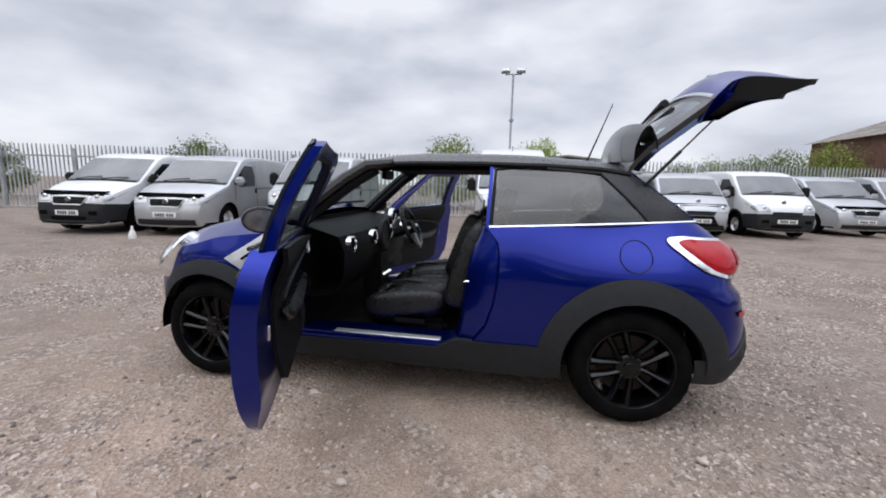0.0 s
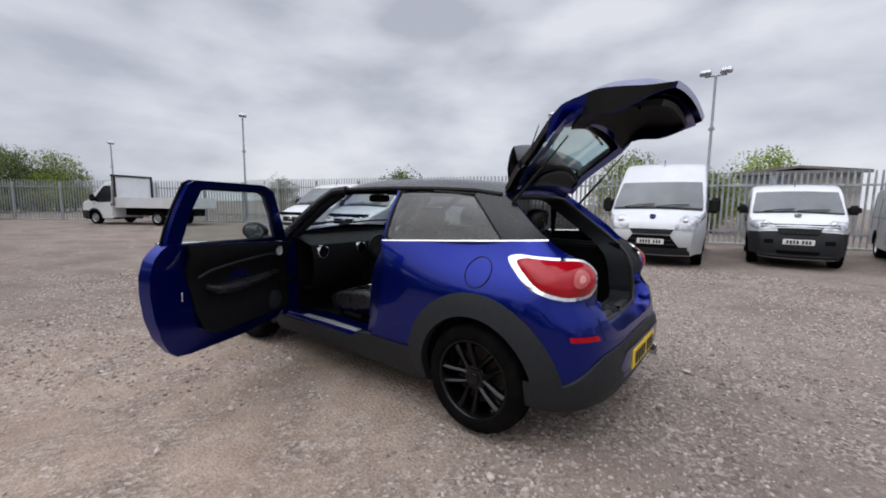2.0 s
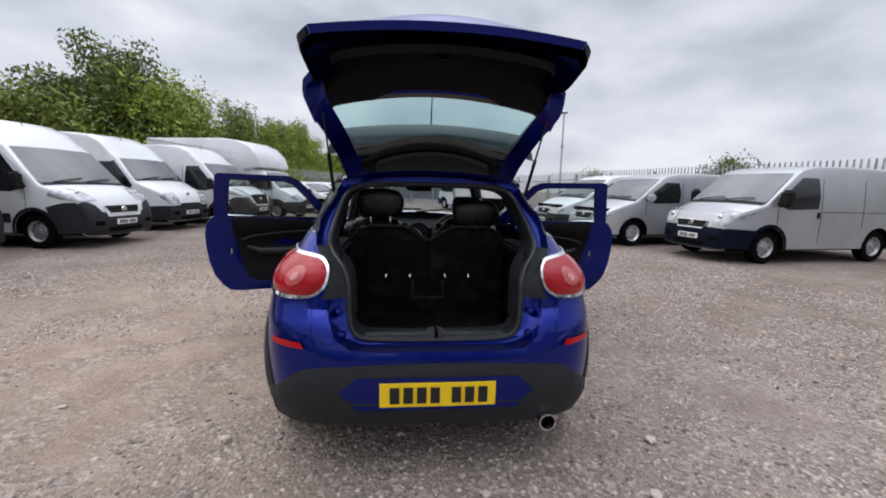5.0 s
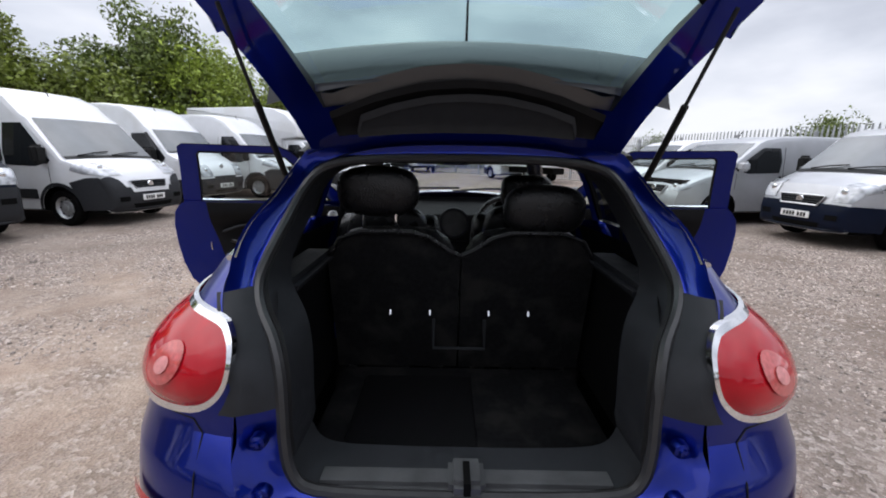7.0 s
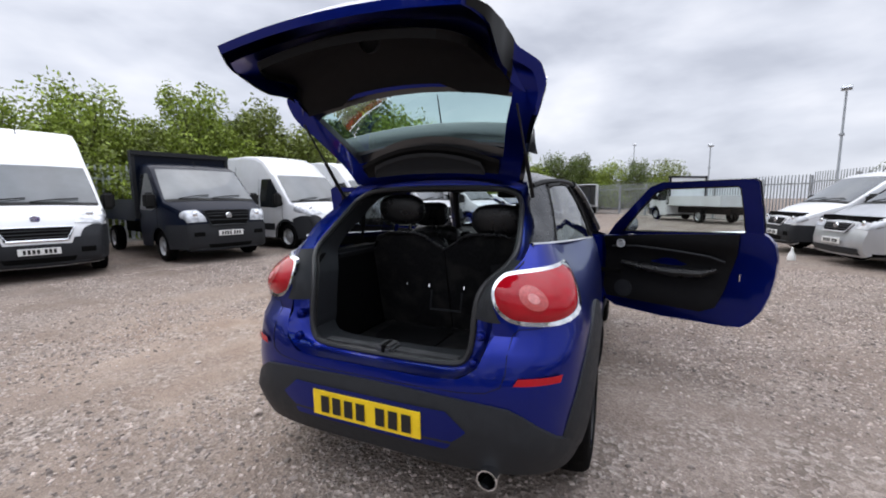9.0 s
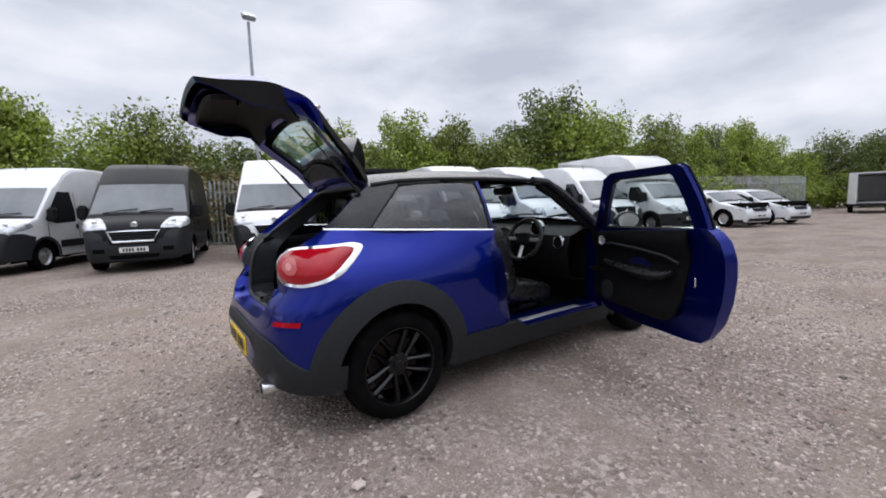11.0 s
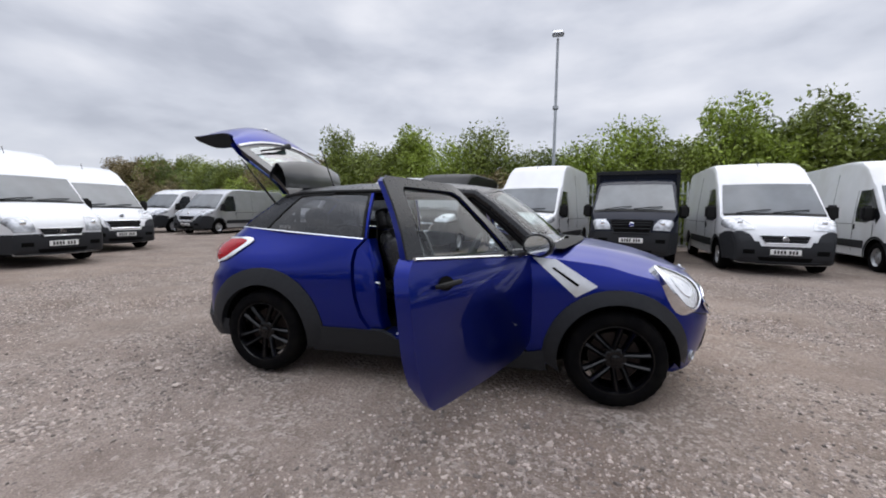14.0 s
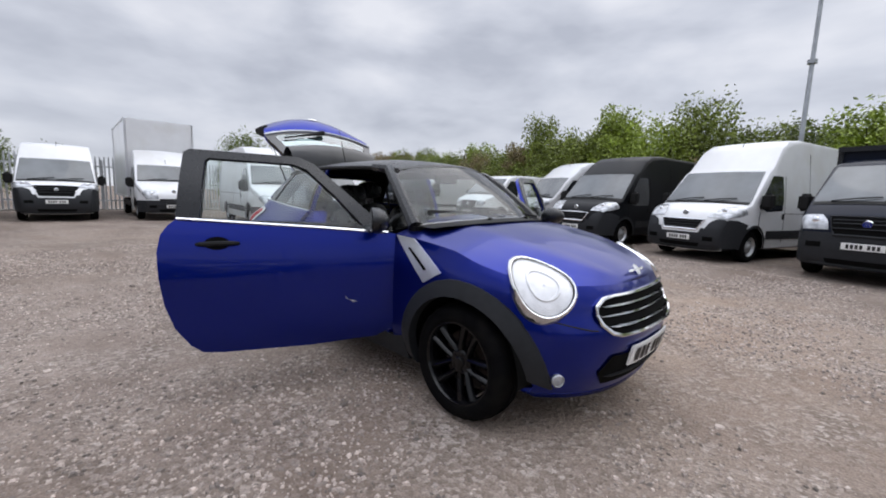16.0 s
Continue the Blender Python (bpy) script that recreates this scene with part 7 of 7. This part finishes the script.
oe = [outer_edge(k) for k in range(len(APER))]
full_oe = oe + [(x, -y, z) for x, y, z in oe[-2:0:-1]]
rings = [[tuple(Vector(a).lerp(Vector(b), t) + Vector((-0.016 * math.sin(math.pi * t), 0, -0.010 * math.sin(math.pi * t)))) for a, b in zip(full_oe, full)] for t in (0.0, 0.12, 0.3, 0.5, 0.7, 0.88, 1.0)]
apt = part("boot_aperture", grid_mesh(rings, closed=True), M_BLUE, CAR, "blue painted boot opening", sharp=75)
for s in (1, -1):
    pn = []
    for z in (1.075, 1.05, 1.01, 0.96, 0.91, 0.87, 0.85):
        yi, xi = lerp_table(z, RING_Z, RING_Y), lerp_table(z, RING_Z, RING_X)
        yo = lerp_table(z, [0.85, 0.90, 0.98, 1.03, 1.075], [0.535, 0.502, 0.508, 0.555, 0.59])
        po = Vector(tail_pt(yo, z, 0.006))
        pi2 = Vector((xi, yi, z))
        pn.append([(q.x, s * q.y, q.z) for q in (po, po.lerp(pi2, 0.30) + Vector((0.018, 0, 0)), po.lerp(pi2, 0.7) + Vector((0.016, 0, 0)), pi2 + Vector((0.006, 0, 0)))])
    part("lamp_side_panel", grid_mesh(pn), M_PLAST, apt, "dark plastic panel beside the tail lamp")
part("boot_seal", tube(full + full[:1], 0.014, 8, caps=False), M_SEAL, apt, "black rubber boot seal")
part("boot_lining", grid_mesh([full_in, full_deep], closed=True), M_PLAST, apt)
part("boot_jamb", grid_mesh([full, full_in], closed=True), M_RUBBER, apt)
part("sill_trim", box(1.775, 1.842, -0.35, 0.35, 0.60, 0.664, 0.012), M_SILL, apt, "scuffed grey plastic boot sill")
lt = box(1.765, 1.858, -0.042, 0.042, 0.635, 0.685, 0.012)
part("boot_latch", lt, M_SILL, apt)
part("latch_slot", box(1.79, 1.861, -0.008, 0.008, 0.645, 0.689), M_DARK, apt)
part("boot_floor", box(1.06, 1.70, -0.47, 0.47, 0.50, 0.53, 0.01), M_CARPET, CAR, "worn black carpet boot floor")
part("boot_mat", box(1.15, 1.62, -0.36, 0.05, 0.531, 0.540, 0.004, 1), M_TRIM, CAR)
for s in (1, -1):
    rows = [[(x, s * (0.50 + 0.03 * math.sin(3 * z) - (0.05 if x > 1.6 else 0)), z) for z in (0.5, 0.65, 0.8, 0.95, 1.05)] for x in (1.0, 1.15, 1.3, 1.45, 1.6, 1.72)]
    part("boot_side_trim", grid_mesh(rows), M_TRIM, CAR)
    part("parcel_shelf_support", box(1.12, 1.55, s * 0.53 - 0.06, s * 0.53 + 0.06, 1.0, 1.05, 0.02), M_PLAST, CAR)
    part("side_pocket_trim", sheet([(1.12, 1.05), (1.60, 1.06), (1.50, 1.16), (1.32, 1.30), (1.12, 1.34)], lambda x, z, s=s: (x, s * (0.60 - 0.15 * (z - 1.05)), z), 0.1, holes=[[(1.15, 1.10), (1.38, 1.11), (1.18, 1.30)]]), M_TRIM, CAR)


# ---- seats and cabin ----
def pad(sx, sy, sz, m, bulge=0.12, seg=6, q=4.2):
    """A stuffed cushion: a block with a soft, domed surface."""
    bm = bmesh.new()
    bmesh.ops.create_cube(bm, size=2)
    bmesh.ops.subdivide_edges(bm, edges=bm.edges[:], cuts=seg, use_grid_fill=True)
    for v in bm.verts:
        p = v.co
        n = (abs(p.x) ** q + abs(p.y) ** q + abs(p.z) ** q) ** (1 / q)
        p = p / n
        v.co = Vector((p.x * sx, p.y * sy, p.z * sz))
    bm.transform(m)
    return bm


def front_seat(y, passenger):
    e, back = CAR, 0.12 if passenger else 0.0
    c = part("front_seat", pad(0.29, 0.225, 0.095, pose(-0.06, y, 0.485, 0, -9, 0)), M_LEATHER, e, "black leather sports seat")
    part("seat_base", box(-0.20, 0.22, y - 0.18, y + 0.18, 0.32, 0.42, 0.03), M_TRIM, c)
    for k in (-1, 1):
        part("cushion_bolster", pad(0.28, 0.065, 0.088, pose(-0.06, y + k * 0.205, 0.525, 0, -9, 0), q=3.0), M_LEATHER, c)
        part("back_bolster", pad(0.090, 0.065, 0.29, pose(0.24 + back, y + k * 0.21, 0.80, 0, 20, 0)), M_LEATHER, c)
    part("seat_back", pad(0.075, 0.225, 0.34, pose(0.30 + back, y, 0.81, 0, 20, 0)), M_LEATHER, c)
    part("headrest", pad(0.055, 0.13, 0.085, pose(0.46 + back, y, 1.215, 0, 16, 0)), M_LEATHER, c)
    for k in (-0.05, 0.05):
        part("headrest_rod", tube([(0.42 + back, y + k, 1.08), (0.45 + back, y + k, 1.17)], 0.007, 6), M_CHROME, c)
    for k in (-1, 1):
        part("seat_piping", tube([(-0.32, y + k * 0.140, 0.548), (-0.15, y + k * 0.143, 0.590), (0.05, y + k * 0.143, 0.577), (0.18, y + k * 0.140, 0.548)], 0.006, 5), M_TRIM, c)
    for k in range(4):
        part("seat_rib", pad(0.032, 0.125, 0.012, pose(-0.26 + 0.115 * k, y, 0.566 - 0.004 * k, 0, -9, 0), seg=3, q=3.0), M_LEATHER, c)
        part("seat_rib", pad(0.012, 0.125, 0.038, pose(0.175 + back + 0.047 * k, y, 0.66 + 0.125 * k, 0, 20, 0), seg=3, q=3.0), M_LEATHER, c)
    part("seat_lever", box(-0.12, 0.10, y + (0.25 if y > 0 else -0.27), y + (0.27 if y > 0 else -0.25), 0.40, 0.45, 0.01), M_TRIM, c)


front_seat(0.36, False), front_seat(-0.36, True)
for s in (1, -1):
    rb = part("rear_seat", pad(0.075, 0.245, 0.30, pose(1.02, s * 0.255, 0.83, 0, 14, 0)), M_LEATHER, CAR, "black leather rear seat")
    part("cushion", pad(0.25, 0.235, 0.08, pose(0.78, s * 0.27, 0.50, 0, -8, 0)), M_LEATHER, rb)
    ol = [(0.004, -0.32), (0.004, 0.20), (0.05, 0.225), (0.12, 0.275), (0.18, 0.295), (0.36, 0.295), (0.44, 0.265), (0.49, 0.18), (0.50, -0.32)]
    lean = pose(1.105, 0, 0.84, 0, 14, 0)
    part("seat_back_panel", sheet(ol, lambda y, z, s=s: lean @ Vector((0.02 - 0.03 * smooth01((z - 0.2) / 0.1), s * y, z)), 0.06, thick=0.09, inward=(-1, 0, 0)), M_CARPET, rb, "black carpeted seat back")
    part("seat_piping", tube([lean @ Vector((0.012, s * y, z + 0.004)) for y, z in ol[1:-1]], 0.010, 6), M_LEATHER, rb)
    lift = 0.06 if s < 0 else 0.0
    part("headrest", pad(0.06, 0.15, 0.092, pose(1.12, s * 0.305, 1.205 + lift, 0, 12, 0), q=2.8), M_LEATHER, rb)
    for k in (-0.06, 0.06):
        part("headrest_rod", tube([(1.125, s * 0.30 + k, 1.08), (1.14, s * 0.30 + k, 1.16 + lift)], 0.007, 6), M_CHROME, rb)
    for yy in (0.113, 0.265):
        part("tether_anchor", tube([(1.11, s * yy, 0.81), (1.14, s * yy, 0.81), (1.145, s * yy, 0.795)], 0.006, 6), M_CHROME, rb)

part("tether_bracket", tube([(1.135, -0.098, 0.775), (1.165, -0.098, 0.668), (1.165, 0.098, 0.668), (1.135, 0.098, 0.775)], 0.007, 6), M_PLAST, CAR, "grey steel seat tether bracket")
dash_rows = []
for y in [float(v) for v in np.linspace(-0.70, 0.70, 21)]:
    bulge = 0.05 * math.exp(-((abs(y) - 0.36) / 0.16) ** 2) + 0.06 * math.exp(-(y / 0.16) ** 2)
    dash_rows.append([(-0.74, y, 0.55), (-0.50, y, 0.58), (-0.43 + bulge * 0.4, y, 0.70), (-0.42 + bulge * 0.5, y, 0.86), (-0.46 + bulge * 0.3, y, 0.96), (-0.60, y, 1.00), (-0.80, y, 1.045)])
dash = part("dashboard", grid_mesh(dash_rows), M_TRIM, CAR, "black dashboard with round dials")


def dial(y, z, r, x, mat, face, name):
    b = lathe([(r, -0.02), (r, 0.012), (r * 0.86, 0.016), (r * 0.82, 0.006)], 28)
    b.transform(Matrix.Translation((x, y, z)) @ Matrix.Rotation(-math.pi / 2, 4, "Z"))
    o = part(name, b, mat, dash)
    f = lathe([(r * 0.84, 0.004), (r * 0.4, 0.005), (0.002, 0.005)], 28)
    f.transform(Matrix.Translation((x, y, z)) @ Matrix.Rotation(-math.pi / 2, 4, "Z"))
    part("dial_face" if face is not M_DARK else "vent_core", f, face, dash)


dial(0.0, 0.905, 0.115, -0.385, M_PLAST, M_SILL, "central_speedometer")
for y in (-0.62, -0.20, 0.20, 0.62):
    dial(y, 0.905, 0.055, -0.405, M_CHROME, M_DARK, "air_vent")
dial(0.36, 1.02, 0.07, -0.43, M_CHROME, M_DARK, "rev_counter")
part("centre_fascia", box(-0.52, -0.38, -0.13, 0.13, 0.42, 0.80, 0.03), M_TRIM, dash)
for k in range(5):
    part("toggle_switch", tube([(-0.375, -0.08 + 0.04 * k, 0.60), (-0.355, -0.08 + 0.04 * k, 0.59)], 0.007, 6), M_CHROME, dash)
part("centre_console", box(-0.40, 0.45, -0.10, 0.10, 0.32, 0.50, 0.04), M_TRIM, CAR)
part("gear_lever", tube([(-0.18, 0.0, 0.48), (-0.17, 0.0, 0.60), (-0.165, 0, 0.64)], [0.03, 0.012, 0.025], 10), M_TRIM, CAR)
part("handbrake", tube([(0.02, 0.03, 0.50), (0.20, 0.03, 0.56)], 0.016, 8), M_TRIM, CAR)
sw_m = Matrix.Translation((-0.26, 0.36, 0.93)) @ Matrix.Rotation(radians(-24), 4, "Y")
rimw = tube([sw_m @ Vector((0, 0.185 * math.cos(a), 0.185 * math.sin(a))) for a in (2 * math.pi * i / 32 for i in range(33))], 0.018, 8, caps=False)
swo = part("steering_wheel", rimw, M_LEATHER, CAR, "black three-spoke steering wheel")
hubw = pad(0.03, 0.075, 0.06, sw_m)
part("wheel_hub", hubw, M_TRIM, swo)
for a in (0, math.pi, -math.pi / 2):
    part("wheel_spoke", tube([sw_m @ Vector((0, 0.06 * math.cos(a), 0.06 * math.sin(a))), sw_m @ Vector((0, 0.175 * math.cos(a), 0.175 * math.sin(a)))], 0.017, 6), M_SILVER, swo)
part("steering_column", tube([sw_m @ Vector((0, 0, 0)), sw_m @ Vector((-0.22, 0, 0))], 0.04, 10), M_TRIM, swo)
rm = pad(0.018, 0.125, 0.036, pose(-0.36, 0.0, 1.365, 0, 0, 0))
part("rear_view_mirror", rm, M_TRIM, CAR)
part("mirror_mount", tube([(-0.42, 0, 1.43), (-0.37, 0, 1.37)], 0.012, 6), M_TRIM, CAR)
for s in (1, -1):
    part("sun_visor", box(-0.36, -0.20, s * 0.27 - 0.19, s * 0.27 + 0.19, 1.40, 1.415, 0.006), M_TRIM, CAR)
    part("seat_belt", tube([(0.44, s * 0.60, 1.22), (0.43, s * 0.655, 0.85), (0.40, s * 0.68, 0.42)], 0.016, 6, flat=0.3), M_TRIM, CAR)
